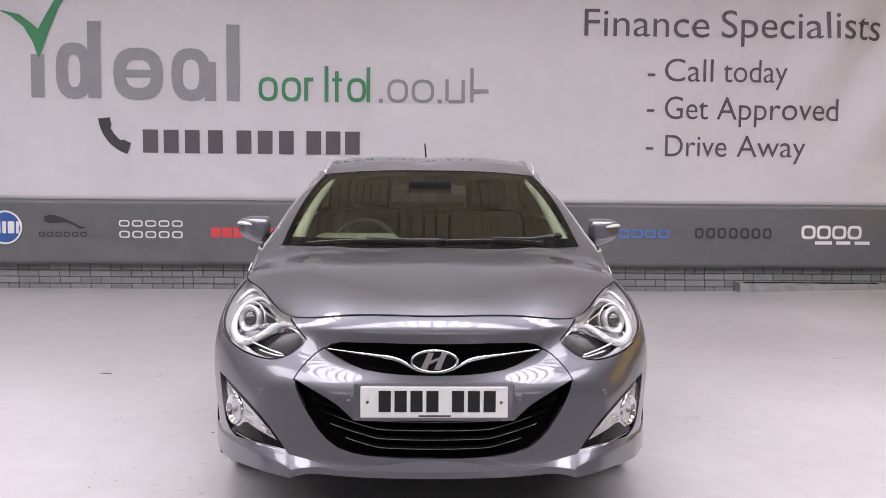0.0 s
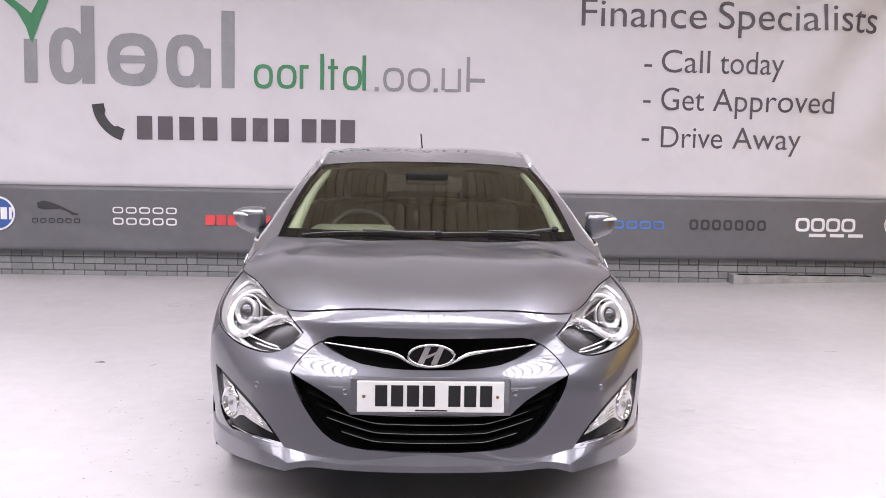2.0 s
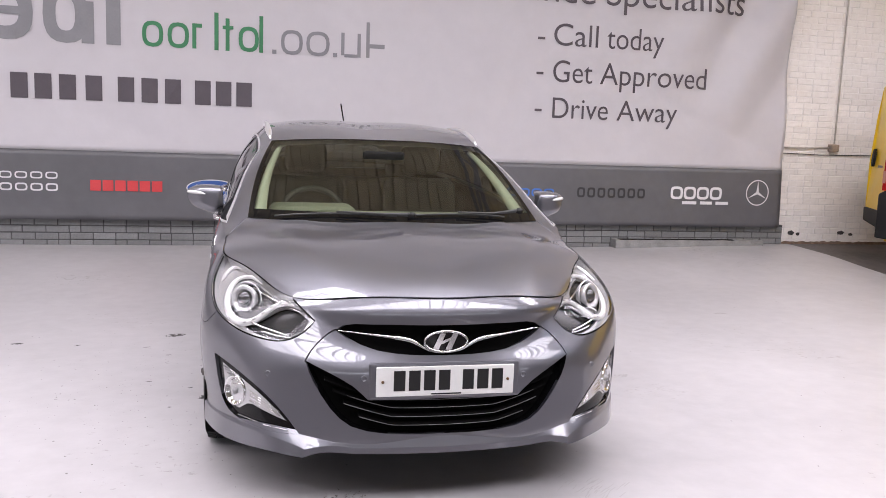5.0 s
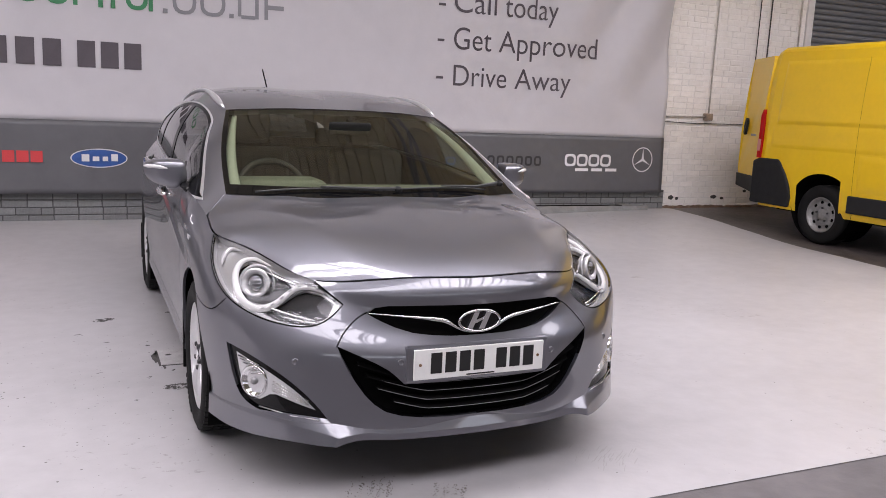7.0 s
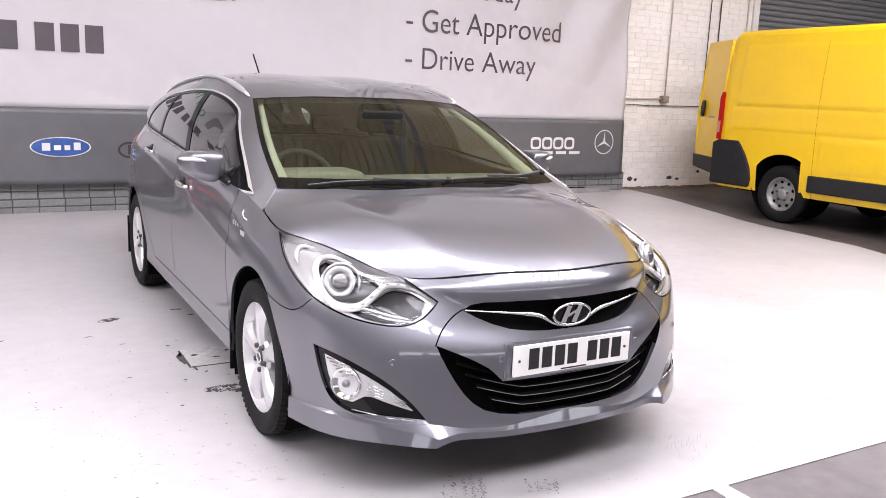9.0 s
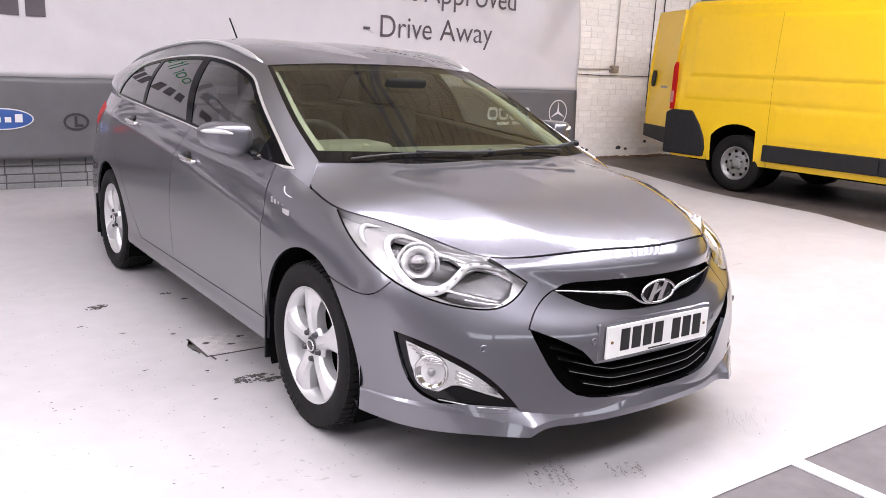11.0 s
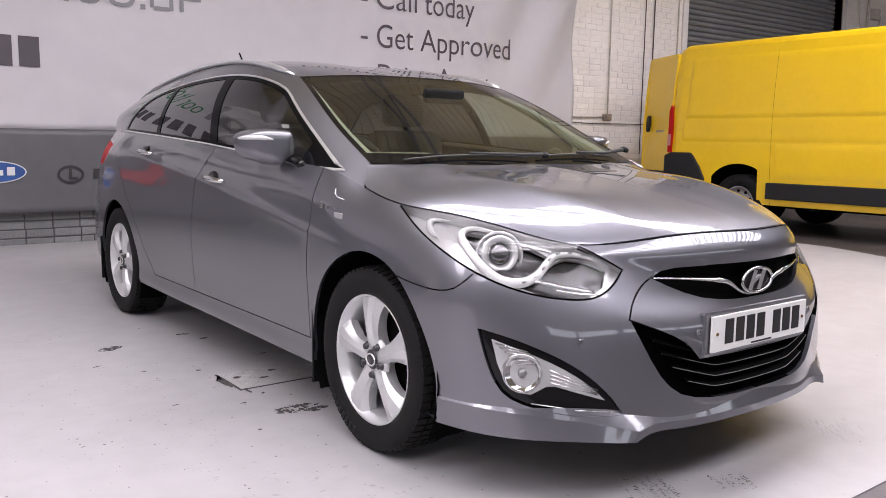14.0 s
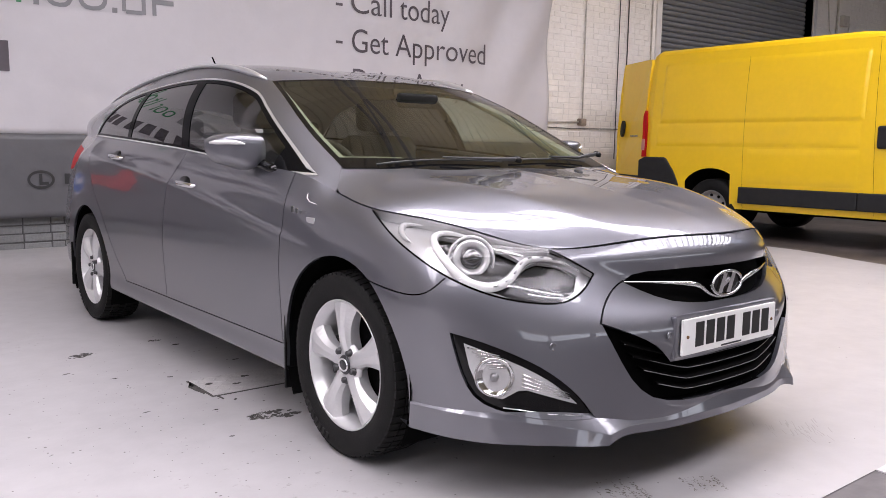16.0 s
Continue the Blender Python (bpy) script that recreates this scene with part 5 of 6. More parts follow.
add("mirror_arm", lambda: tube([(-.830, 1.40, .955), (-.842, 1.46, .962), (-.856, 1.52, .978), (-.870, 1.56, .990)], [.028, .030, .028, .024], 10, flat=0.7), M_GLOSSBLACK, "black mirror arm", mirrors, both=True)
add("mirror_glass", lambda: slab([(.955 + .07 * math.cos(2 * math.pi * k / 24), 1.022 + .05 * math.sin(2 * math.pi * k / 24)) for k in range(24)], 0.003, lambda a, b, d: (-a, 1.648 + d, b)), M_CHROME, "", mirrors, both=True, smooth=False)

# door handles
for _y0, _y1, _z0, _z1 in ((2.085, 2.285, .866, .880), (3.045, 3.235, .968, .982)):
    def handle():
        p = []
        for k in range(13):
            t = k / 12
            y, z = _y0 + (_y1 - _y0) * t, _z0 + (_z1 - _z0) * t
            p.append((side_x(y, z) - 0.004 - 0.026 * math.sin(math.pi * t) ** 0.6, y, z))
        return tube(p, [0.008 + 0.007 * math.sin(math.pi * k / 12) ** 0.5 for k in range(13)], 10, flat=0.9)

    def cup():
        c = ((_y0 + _y1) / 2 + 0.03, (_z0 + _z1) / 2 + 0.008)
        return slab([(c[0] + .055 * math.cos(2 * math.pi * k / 20), c[1] + .026 * math.sin(2 * math.pi * k / 20)) for k in range(20)], 0.002, lambda a, b, d: (side_x(a, b) - 0.0015 + d, a, b))
    add("door_handle", handle, M_CHROME, "bright door handle", both=True)
    add("handle_cup", cup, M_BLACKTRIM, "", both=True)

# wing badge
for _k in range(4):
    add("wing_badge", lambda: boxes((side_x(1.225 - .027 * _k, .825) - .0015, side_x(1.225 - .027 * _k, .825) + .004, 1.207 - .027 * _k, 1.226 - .027 * _k, .812 - .006 * _k, .836 - .006 * _k), bevel=.002), M_CHROME, "small bright badge", both=True, smooth=False)
add("wing_badge", lambda: boxes((side_x(1.095, .79) - .0015, side_x(1.095, .79) + .004, 1.068, 1.122, .782, .803), bevel=.002), M_SATIN, "small bright badge", both=True, smooth=False)
add("wing_badge", lambda: tube([(side_x(1.150, .885) - .002, 1.150, .885), (side_x(1.145, .868) - .002, 1.145, .868), (side_x(1.125, .856) - .002, 1.125, .856), (side_x(1.085, .849) - .002, 1.085, .849)], [.001, .002, .002, .001], 8), M_SATIN, "small bright badge", both=True)
# roof rails, aerial, wipers, washer jets
_rp = [Vector((-p[0] - 0.004, p[1], p[2])) for p in _rail[2:113:3]]
add("roof_rail", lambda: tube([p + Vector((0, 0, 0.001 + 0.005 * math.sin(math.pi * i / (len(_rp) - 1)) ** 0.45)) for i, p in enumerate(_rp)], [(0.011 + 0.008 * math.exp(-((i - 3) / 4.0) ** 2)) * min(1, .35 + i * .3, .15 + (len(_rp) - 1 - i) * .12) for i in range(len(_rp))], 12, flat=0.8), M_SATIN, "satin aluminium roof rail", both=True)
add("aerial", lambda: tube([(0, 3.71, 1.41), (-.006, 3.76, 1.475), (-.020, 3.86, 1.612)], [.007, .0055, .005], 8), M_LINER, "thin black roof aerial")
add("aerial_base", lambda: turned([(0, .028), (.012, .024), (.022, .012), (.024, .0005)], (0, 3.70, 1.418), (0, 0, 1), 16), M_BLACKTRIM)
_scr = BVHTree.FromBMesh(screen)


M_WIPER = mat("dusty_wiper_rubber", (0.045, 0.046, 0.045), 0.5)


def glass_point(x, y, up):
    h = _scr.ray_cast(Vector((-abs(x) - 1e-4, y, 3)), Vector((0, 0, -1)))
    z = h[0].z if h[0] else 1.0
    return Vector((x, y - up * 0.4, z + up))


for _a, _b, _c in (((-.60, 1.116), (-.02, 1.066), (.05, 1.050)), ((.04, 1.076), (.54, 1.118), (.61, 1.108))):
    wiper = add("wiper", lambda: tube([glass_point(_a[0] + (_b[0] - _a[0]) * k / 14, _a[1] + (_b[1] - _a[1]) * k / 14, .012) for k in range(15)], .0045, 6), M_WIPER, "grey-black windscreen wiper")[0]
    add("wiper_arm", lambda: tube([glass_point((_a[0] + _b[0]) / 2, (_a[1] + _b[1]) / 2, .022), glass_point(_b[0] - .06, _b[1] - .01, .028), glass_point(_c[0], _c[1], .03)], [.004, .006, .010], 8), M_WIPER, "", wiper)
    add("wiper_cap", lambda: turned([(0, .020), (.012, .019), (.018, .012), (.019, .0005)], glass_point(_c[0], _c[1], .022), (0, -.4, 1), 14), M_BLACKTRIM, "", wiper)


# wheels
def tyre_mesh():
    prof = [(-.078, .217), (-.090, .222), (-.101, .240), (-.108, .264), (-.106, .287), (-.099, .302), (-.090, .3095), (-.086, .311), (.086, .311), (.099, .302), (.108, .266), (.102, .244), (.078, .217)]
    return lathe(prof, (0, 0, 0), 72)


def tread_mesh():
    bm = bmesh.new()
    n = 66
    for k in range(n):
        for c, (a0, a1, lag) in enumerate(((-.096, -.062, .0), (-.055, -.021, .35), (-.015, .015, .6), (.021, .055, .35), (.062, .096, .0))):
            v = []
            for r_lo, r_hi in ((0, 1),):
                for r in (0, 1):
                    for a, t in ((a0, .0), (a1, .0), (a1, .78), (a0, .78)):
                        skew = 0.30 * (abs(a) / .096) if c in (0, 4) else 0.15 * (a / .055)
                        ang = 2 * math.pi * (k + t + lag + skew) / n
                        shoulder = 0.006 if abs(a) > .09 else 0.0
                        R = (0.308 if not r else 0.3185) - shoulder
                        v.append(bm.verts.new((a, R * math.cos(ang), R * math.sin(ang))))
            for q in ((4, 5, 6, 7), (0, 1, 5, 4), (1, 2, 6, 5), (2, 3, 7, 6), (3, 0, 4, 7)):
                bm.faces.new([v[i] for i in q])
    bmesh.ops.recalc_face_normals(bm, faces=bm.faces)
    return bm


def rim_mesh():
    return lathe([(a, r * .955) for a, r in ((.085, .212), (.0, .203), (-.05, .210), (-.075, .219), (-.084, .226), (-.090, .2335), (-.093, .2335), (-.0935, .2305), (-.090, .226), (-.080, .222), (-.070, .212), (-.055, .206), (.0, .197), (.08, .200))], (0, 0, 0), 72)


def spoke_mesh():
    """One broad flat spoke, flaring to the rim, with turned-back flanks, pointing along +z."""
    bm = bmesh.new()
    rows = []
    for k in range(13):
        t = k / 12
        r = 0.028 + t * 0.186
        a = 0.033 - 0.009 * math.sin(math.pi * min(1, t * 1.15)) + 0.016 * t ** 3
        b = a + 0.003 + 0.030 * t ** 2.6
        off = 0.007 * t
        x = -0.078 - 0.012 * math.sin(math.pi * t) ** 0.8 - 0.009 * t
        drop = 0.012 + 0.016 * t
        rows.append([bm.verts.new(c) for c in ((x + .055, off - b * .96, r), (x + drop, off - b, r), (x + .002, off - a * .86, r), (x - .005, off - a * .25, r), (x + .003, off + a * .80, r), (x + drop, off + b * .95, r), (x + .055, off + b * .92, r), (x + .055, off, r))])
    for p, q in zip(rows, rows[1:]):
        for i in range(8):
            bm.faces.new((p[i], p[(i + 1) % 8], q[(i + 1) % 8], q[i]))
    bm.faces.new(rows[0][::-1])
    bm.faces.new(rows[-1])
    bmesh.ops.recalc_face_normals(bm, faces=bm.faces)
    return bm


M_SIDEWALL = mat("raised_sidewall_rubber", (0.013, 0.0125, 0.0125), 0.65, spec=0.3)
WHEEL_MESH = {}


def wheel_piece(name, make, material, parent, m, label="", smooth=True):
    if name not in WHEEL_MESH:
        ob = part(name, make(), material, parent, label, smooth)
        WHEEL_MESH[name] = ob.data
    else:
        ob = new(name, WHEEL_MESH[name])
        ob.parent = parent
        if label:
            ob["label"] = label
    ob.matrix_basis = m
    return ob


def wheel(x, y, turn, spin):
    hub = wheel_piece("wheel", rim_mesh, M_ALLOY, car, pose(0, 0, 0), "five-spoke silver alloy wheel")
    hub.matrix_parent_inverse = car.matrix_world.inverted()
    hub.matrix_basis = pose(x, y, .3185, 0, 0, turn)
    sp = pose(0, 0, 0, spin, 0, 0)
    wheel_piece("tyre", tyre_mesh, M_TYRE, hub, sp, "black road tyre")
    wheel_piece("tread", tread_mesh, M_TYRE, hub, sp, "", False)
    for k in range(5):
        wheel_piece("spoke", spoke_mesh, M_ALLOY, hub, pose(0, 0, 0, spin + 72 * k, 0, 0), "", False)
        a = radians(spin + 36 + 72 * k)
        wheel_piece("lug_nut", lambda: turned([(0, .016), (.002, .016), (.003, .011), (.014, .0105), (.017, .007), (.0172, .0005)], (0, 0, 0), (-1, 0, 0), 12), M_LAMPDARK, hub, Matrix.Translation((-.080, -.052 * math.sin(a), .052 * math.cos(a))))
    wheel_piece("hub_face", lambda: turned([(0, .075), (.012, .072), (.020, .060), (.022, .034), (.0, .033)], (-.062, 0, 0), (-1, 0, 0), 40), M_ALLOY, hub, pose(0, 0, 0))
    wheel_piece("centre_cap", lambda: turned([(0, .034), (.006, .033), (.010, .029), (.011, .0005)], (-.080, 0, 0), (-1, 0, 0), 32), M_LAMPDARK, hub, pose(0, 0, 0), "dark centre cap")
    wheel_piece("cap_ring", lambda: tube([(-.091, .026 * math.cos(2 * math.pi * k / 24), .020 * math.sin(2 * math.pi * k / 24)) for k in range(24)], .003, 6, True), M_SATIN, hub, pose(0, 0, 0))
    for k in range(8):
        wheel_piece("sidewall_bar", lambda: boxes((-.1105, -.105, -.0075, .0075, .262, .288), bevel=.001), M_SIDEWALL, hub, pose(0, 0, 0, 196 + 5.6 * k, 0, 0), "", False)
    # Black disc added behind the spokes, standing in for shade in the gaps.
    wheel_piece("spoke_gap_shade", lambda: turned([(0, .186), (.004, .160), (.030, .150), (.034, .0005)], (.010, 0, 0), (-1, 0, 0), 40), M_LINER, hub, pose(0, 0, 0))
    wheel_piece("brake_disc", lambda: turned([(0, .148), (.004, .148), (.012, .146), (.012, .07), (.03, .065), (.03, .0005)], (.028, 0, 0), (-1, 0, 0), 40), M_DISC, hub, pose(0, 0, 0), "steel brake disc")
    wheel_piece("brake_caliper", lambda: boxes((-.045, .05, .075, .150, -.07, .07), bevel=.012), M_BLACKTRIM, hub, pose(0, 0, 0))


for _y, _sp in ((.898, -4.0), (3.668, 20.0)):
    wheel(-.790, _y, 0, _sp)
    wheel(.790, _y, 180, _sp + 31)


def arch_liner(y, r):
    bm = bmesh.new()
    a = [[bm.verts.new((x, y - r * math.cos(t), .318 + r * math.sin(t))) for x in (-.885, -.56)] for t in np.linspace(-.5, math.pi + .5, 26)]
    for p, q in zip(a, a[1:]):
        bm.faces.new((p[0], p[1], q[1], q[0]))
    bm.faces.new([p[1] for p in a])
    bmesh.ops.recalc_face_normals(bm, faces=bm.faces)
    return bm


for _y, _z, _r in ARCHES:
    add("arch_liner", lambda: arch_liner(_y, _r + .012), M_LINER, "black wheel arch liner", both=True)
for _y, _z in ((1.272, .150), (4.035, .160)):
    add("mud_flap", lambda: boxes((-.897, -.72, _y, _y + .012, _z, .43), bevel=.004), M_BLACKTRIM, "black rubber mud flap", both=True, smooth=False)
add("underbody", lambda: boxes((-.56, .56, .25, 4.5, .20, .25), (-.82, .82, 1.30, 3.28, .205, .25), (-.62, .62, .14, .50, .215, .25), bevel=.01), M_LINER, "black underbody tray", smooth=False)

# cabin inside
add("dashboard", lambda: boxes((-.78, .78, 1.18, 1.70, .70, .965), (-.62, -.16, 1.45, 1.72, .90, 1.005), bevel=.05, seg=4), M_DASH, "grey moulded dashboard", smooth=True)


def steering_wheel():
    c, r = Vector((-.37, 1.83, .905)), .180
    return tube([c + Vector((r * math.cos(t), r * math.sin(t) * .42, r * math.sin(t) * .90)) for t in (2 * math.pi * k / 40 for k in range(40))], .016, 10, True)


sw = add("steering_wheel", steering_wheel, M_LAMPDARK, "dark steering wheel")[0]
add("steering_hub", lambda: boxes((-.47, -.27, 1.76, 1.84, .85, .95), bevel=.03, seg=3), M_LAMPDARK, "", sw)
for _x in (-.37, .37):
    seat = add("front_seat", lambda: boxes((_x - .25, _x + .25, 1.95, 2.48, .42, .62), bevel=.07, seg=4), M_SEAT, "dark cloth front seat")[0]
    add("seat_back", lambda: boxes((_x - .24, _x + .24, 2.42, 2.58, .55, 1.11), bevel=.07, seg=4), M_SEAT, "", seat)
    add("headrest", lambda: boxes((_x - .13, _x + .13, 2.47, 2.57, 1.13, 1.31), bevel=.045, seg=4), M_SEAT, "", seat)
bench = add("rear_seat", lambda: boxes((-.64, .64, 3.30, 3.50, .55, 1.06), (-.64, .64, 2.95, 3.4, .42, .60), bevel=.06, seg=3), M_SEAT, "dark cloth rear bench")[0]
for _x in (-.4, .4):
    add("headrest", lambda: boxes((_x - .12, _x + .12, 3.38, 3.47, 1.07, 1.20), bevel=.04, seg=3), M_SEAT, "", bench)
add("inside_mirror", lambda: boxes((-.115, .115, 1.64, 1.67, 1.225, 1.292), bevel=.015, seg=3), mat("dark_mirror_casing", (.008, .008, .007), .7, spec=.15), "dark inside mirror")
add("cabin_floor", lambda: boxes((-.80, .80, 1.2, 4.3, .30, .36)), M_LINER, "", smooth=False)
add("windscreen_pillar_trim", lambda: tube([Vector((-p[0] + .050, p[1] + .030, p[2] - .026)) for p in _wside[2:68:5]], [.034 - .0016 * k for k in range(14)], 10), M_LINING, "pale inner windscreen pillar trim", both=True)

# ---------- the yellow van ----------
M_VAN = mat("yellow_van_paint", (0.86, 0.555, 0.008), 0.35, coat=0.25, vary=0.05, scale=2.0)
M_VANBLACK = mat("grey_black_bumper_plastic", (0.018, 0.018, 0.019), 0.6, vary=0.25, scale=12, spec=0.3)
M_STEELWHEEL = mat("dull_silver_wheel", (0.30, 0.295, 0.29), 0.5, 0.6, vary=0.25, scale=25)
VX, VZ = 6.20, 0.055  # plane of the van's near side; floor under it
VW = 2.0
van = tagged(empty("panel_van", VX + VW / 2, 3.0, VZ), "yellow panel van with a rear door standing open", "van")


def vkeep(ob, owner=None):
    if owner is None:
        ob.matrix_parent_inverse = van.matrix_world.inverted()
    return ob


def van_part(name, bm, material, label="", smooth=False, owner=None):
    return vkeep(part(name, bm, material, owner or van, label, smooth), owner)


def flank(z):
    """How far the van's near side leans in at a height."""
    return VX + lerp_knots([(0.2, .05), (.45, .01), (.8, .0), (1.1, .004), (1.35, .014), (1.7, .045), (2.0, .085), (2.3, .12)], z)


VAN_TOP = [(.12, .95), (.20, 1.10), (.55, 1.22), (1.05, 1.36), (1.35, 1.62), (1.75, 2.02), (2.05, 2.17), (2.6, 2.215), (5.02, 2.20), (5.10, 2.17), (5.135, 2.06)]


def van_shell():
    bm = bmesh.new()
    rows = []
    for y in (.12, .20, .35, .55, .8, 1.05, 1.35, 1.75, 2.05, 2.6, 3.3, 3.9, 4.5, 4.9, 5.02, 5.10, 5.135):
        top = lerp_knots(VAN_TOP, y)
        pull = 0.05 if y > 5.12 else 0.018 if y > 5.06 else 0.22 if y < .15 else .13 if y < .25 else .06 if y < .4 else 0.0
        prof = []
        for z in (.33, .42, .6, .8, 1.0, 1.2, 1.4, 1.6, 1.8, 1.95):
            zz = min(z, top - 0.12 + 0.001 * z)
            prof.append((flank(zz) + pull, zz))
        e = flank(top) + pull
        for a in (20, 45, 70, 90):
            r = 0.11
            prof.append((e + r * (1 - math.cos(radians(a))), top - r + r * math.sin(radians(a))))
        prof.append((VX + 0.6, top + 0.015))
        half = [(x, z) for x, z in prof]
        full = half + [(2 * (VX + VW / 2) - x, z) for x, z in reversed(half)]
        rows.append([bm.verts.new((x, y, z + VZ)) for x, z in full])
    for p, q in zip(rows, rows[1:]):
        for i in range(len(p) - 1):
            bm.faces.new((p[i], q[i], q[i + 1], p[i + 1]))
    bm.faces.new(rows[0])
    bm.faces.new(rows[-1][::-1])
    bmesh.ops.recalc_face_normals(bm, faces=bm.faces)
    lay = bm.faces.layers.int.new("region")
    carve(bm, [(0, 3.735, .05), (0, 3.735, .45)] + [(0, 4.145 - .42 * math.cos(math.pi * k / 20), .44 + .40 * math.sin(math.pi * k / 20) ** .8) for k in range(21)] + [(0, 4.57, .05)], SIDE, 9)
    bmesh.ops.delete(bm, geom=[f for f in bm.faces if f[lay] == 9], context="FACES")
    return bm


van_part("body", van_shell(), M_VAN, "yellow steel body")


def van_panel(y0, y1, z0, z1, lift=0.010, edge=0.035):
    """A pressed panel standing a little proud of the side, with soft edges."""
    bm = bmesh.new()
    ys = [y0, y0 + edge * .5, y0 + edge] + list(np.linspace(y0 + edge * 1.6, y1 - edge * 1.6, 8)) + [y1 - edge, y1 - edge * .5, y1]
    zs = [z0, z0 + edge * .5, z0 + edge] + list(np.linspace(z0 + edge * 1.6, z1 - edge * 1.6, 7)) + [z1 - edge, z1 - edge * .5, z1]
    g = []
    for z in zs:
        r = []
        for y in ys:
            d = min(min(y - y0, y1 - y) / edge, min(z - z0, z1 - z) / edge)
            r.append(bm.verts.new((flank(z) + 0.001 - lift * smooth01(d), y, z + VZ)))
        g.append(r)
    for a, b in zip(g, g[1:]):
        for i in range(len(a) - 1):
            bm.faces.new((a[i], b[i], b[i + 1], a[i + 1]))
    return bm


van_part("side_panel", van_panel(2.44, 4.90, 1.31, 2.03, 0.012), M_VAN, "", True)
van_part("side_panel", van_panel(2.46, 4.95, 1.03, 1.30, 0.006), M_VAN, "", True)
van_part("side_panel", van_panel(2.45, 3.71, .62, 1.02, 0.009, 0.05), M_VAN, "", True)


def seam(y, z0, z1, lean=0.0):
    zs = np.linspace(z0, z1, 10)
    bm = bmesh.new()
    r = [[bm.verts.new((flank(z) - 0.0125, y + lean * (z - z0) + d, z + VZ)) for d in (-.0014, .0014)] for z in zs]
    for a, b in zip(r, r[1:]):
        bm.faces.new((a[0], b[0], b[1], a[1]))
    return bm


van_part("door_seam", seam(2.285, .36, 2.10, .045), M_LINER)
van_part("door_seam", seam(3.735, .36, 2.04, .02), M_LINER)
van_part("moulding", boxes((VX - .022, VX + .03, 2.45, 3.78, .40 + VZ, .585 + VZ), bevel=.012), M_VANBLACK, "black side moulding")
van_part("moulding", boxes((VX - .022, VX + .03, 1.83, 2.445, .40 + VZ, .585 + VZ), bevel=.012), M_VANBLACK, "black side moulding")


def van_bumper():
    o = [(5.19, .36), (4.60, .36), (4.575, .46), (4.60, .60), (4.67, .74), (4.76, .86), (4.80, .90), (5.10, .90), (5.19, .86)]
    bm = slab(o, .5, lambda a, b, d: (VX - .018 + d, a, b + VZ))
    bmesh.ops.bevel(bm, geom=list(bm.edges), offset=.018, segments=2, affect="EDGES", profile=0.5)
    return bm


van_part("rear_bumper", van_bumper(), M_VANBLACK, "black plastic rear bumper")
van_part("rear_bumper", boxes((VX + .48, VX + VW, 5.02, 5.20, .36 + VZ, .62 + VZ), bevel=.02), M_VANBLACK, "black plastic rear bumper")
van_part("tail_lamp", slab([(5.145, .90), (5.095, .90), (5.085, 1.1), (5.09, 1.3), (5.105, 1.44), (5.130, 1.47), (5.15, 1.40)], .06, lambda a, b, d: (flank(b) - .012 + d, a, b + VZ)), M_RED, "red and clear tail lamp")
van_part("reverse_lamp", slab([(5.150, .98), (5.105, .98), (5.105, 1.12), (5.150, 1.12)], .06, lambda a, b, d: (flank(b) - .015 + d, a, b + VZ)), mat("pale_pink_lamp", (0.55, 0.25, 0.20), 0.3))
van_part("door_handle", boxes((VX - .030, VX + .02, 2.16, 2.295, 1.03 + VZ, 1.255 + VZ), bevel=.026, seg=4), M_VANBLACK, "black cab door handle")
van_part("cab_window", slab([(2.175, 1.44), (2.245, 1.80), (2.240, 1.90), (2.215, 1.955), (2.17, 1.977), (1.95, 1.96), (1.80, 1.90), (1.35, 1.42), (1.33, 1.30), (1.45, 1.235), (1.75, 1.225), (1.93, 1.245), (2.05, 1.29), (2.12, 1.345)], .05, lambda a, b, d: (flank(b) - .030 + d, a, b + VZ)), M_GLOSSBLACK, "dark cab door window")
van_part("cab_mirror", boxes((VX - .24, VX - .02, 1.36, 1.50, 1.33 + VZ, 1.72 + VZ), bevel=.04), M_VANBLACK, "black cab mirror")
van_part("roof_gutter", tube([(flank(2.12) + .028, y, 2.135 + VZ) for y in (2.2, 3.0, 4.0, 5.0)], .012, 6), M_VAN)
van_part("windscreen", slab([(VX + .2, 0), (VX + VW - .2, 0), (VX + VW - .28, 1), (VX + .28, 1)], .01, lambda a, b, d: (a, 1.12 + b * .60, 1.43 + b * .55 + VZ + d)), M_GLOSSBLACK, "dark windscreen")
van_part("underbody", boxes((VX + .15, VX + VW - .15, .4, 4.9, .30 + VZ, .40 + VZ)), M_LINER)
van_part("arch_liner", lathe([(0.02, .42), (.40, .42), (.40, .0005)], (VX, 4.145, .44 + VZ), 40), M_LINER, "", True)


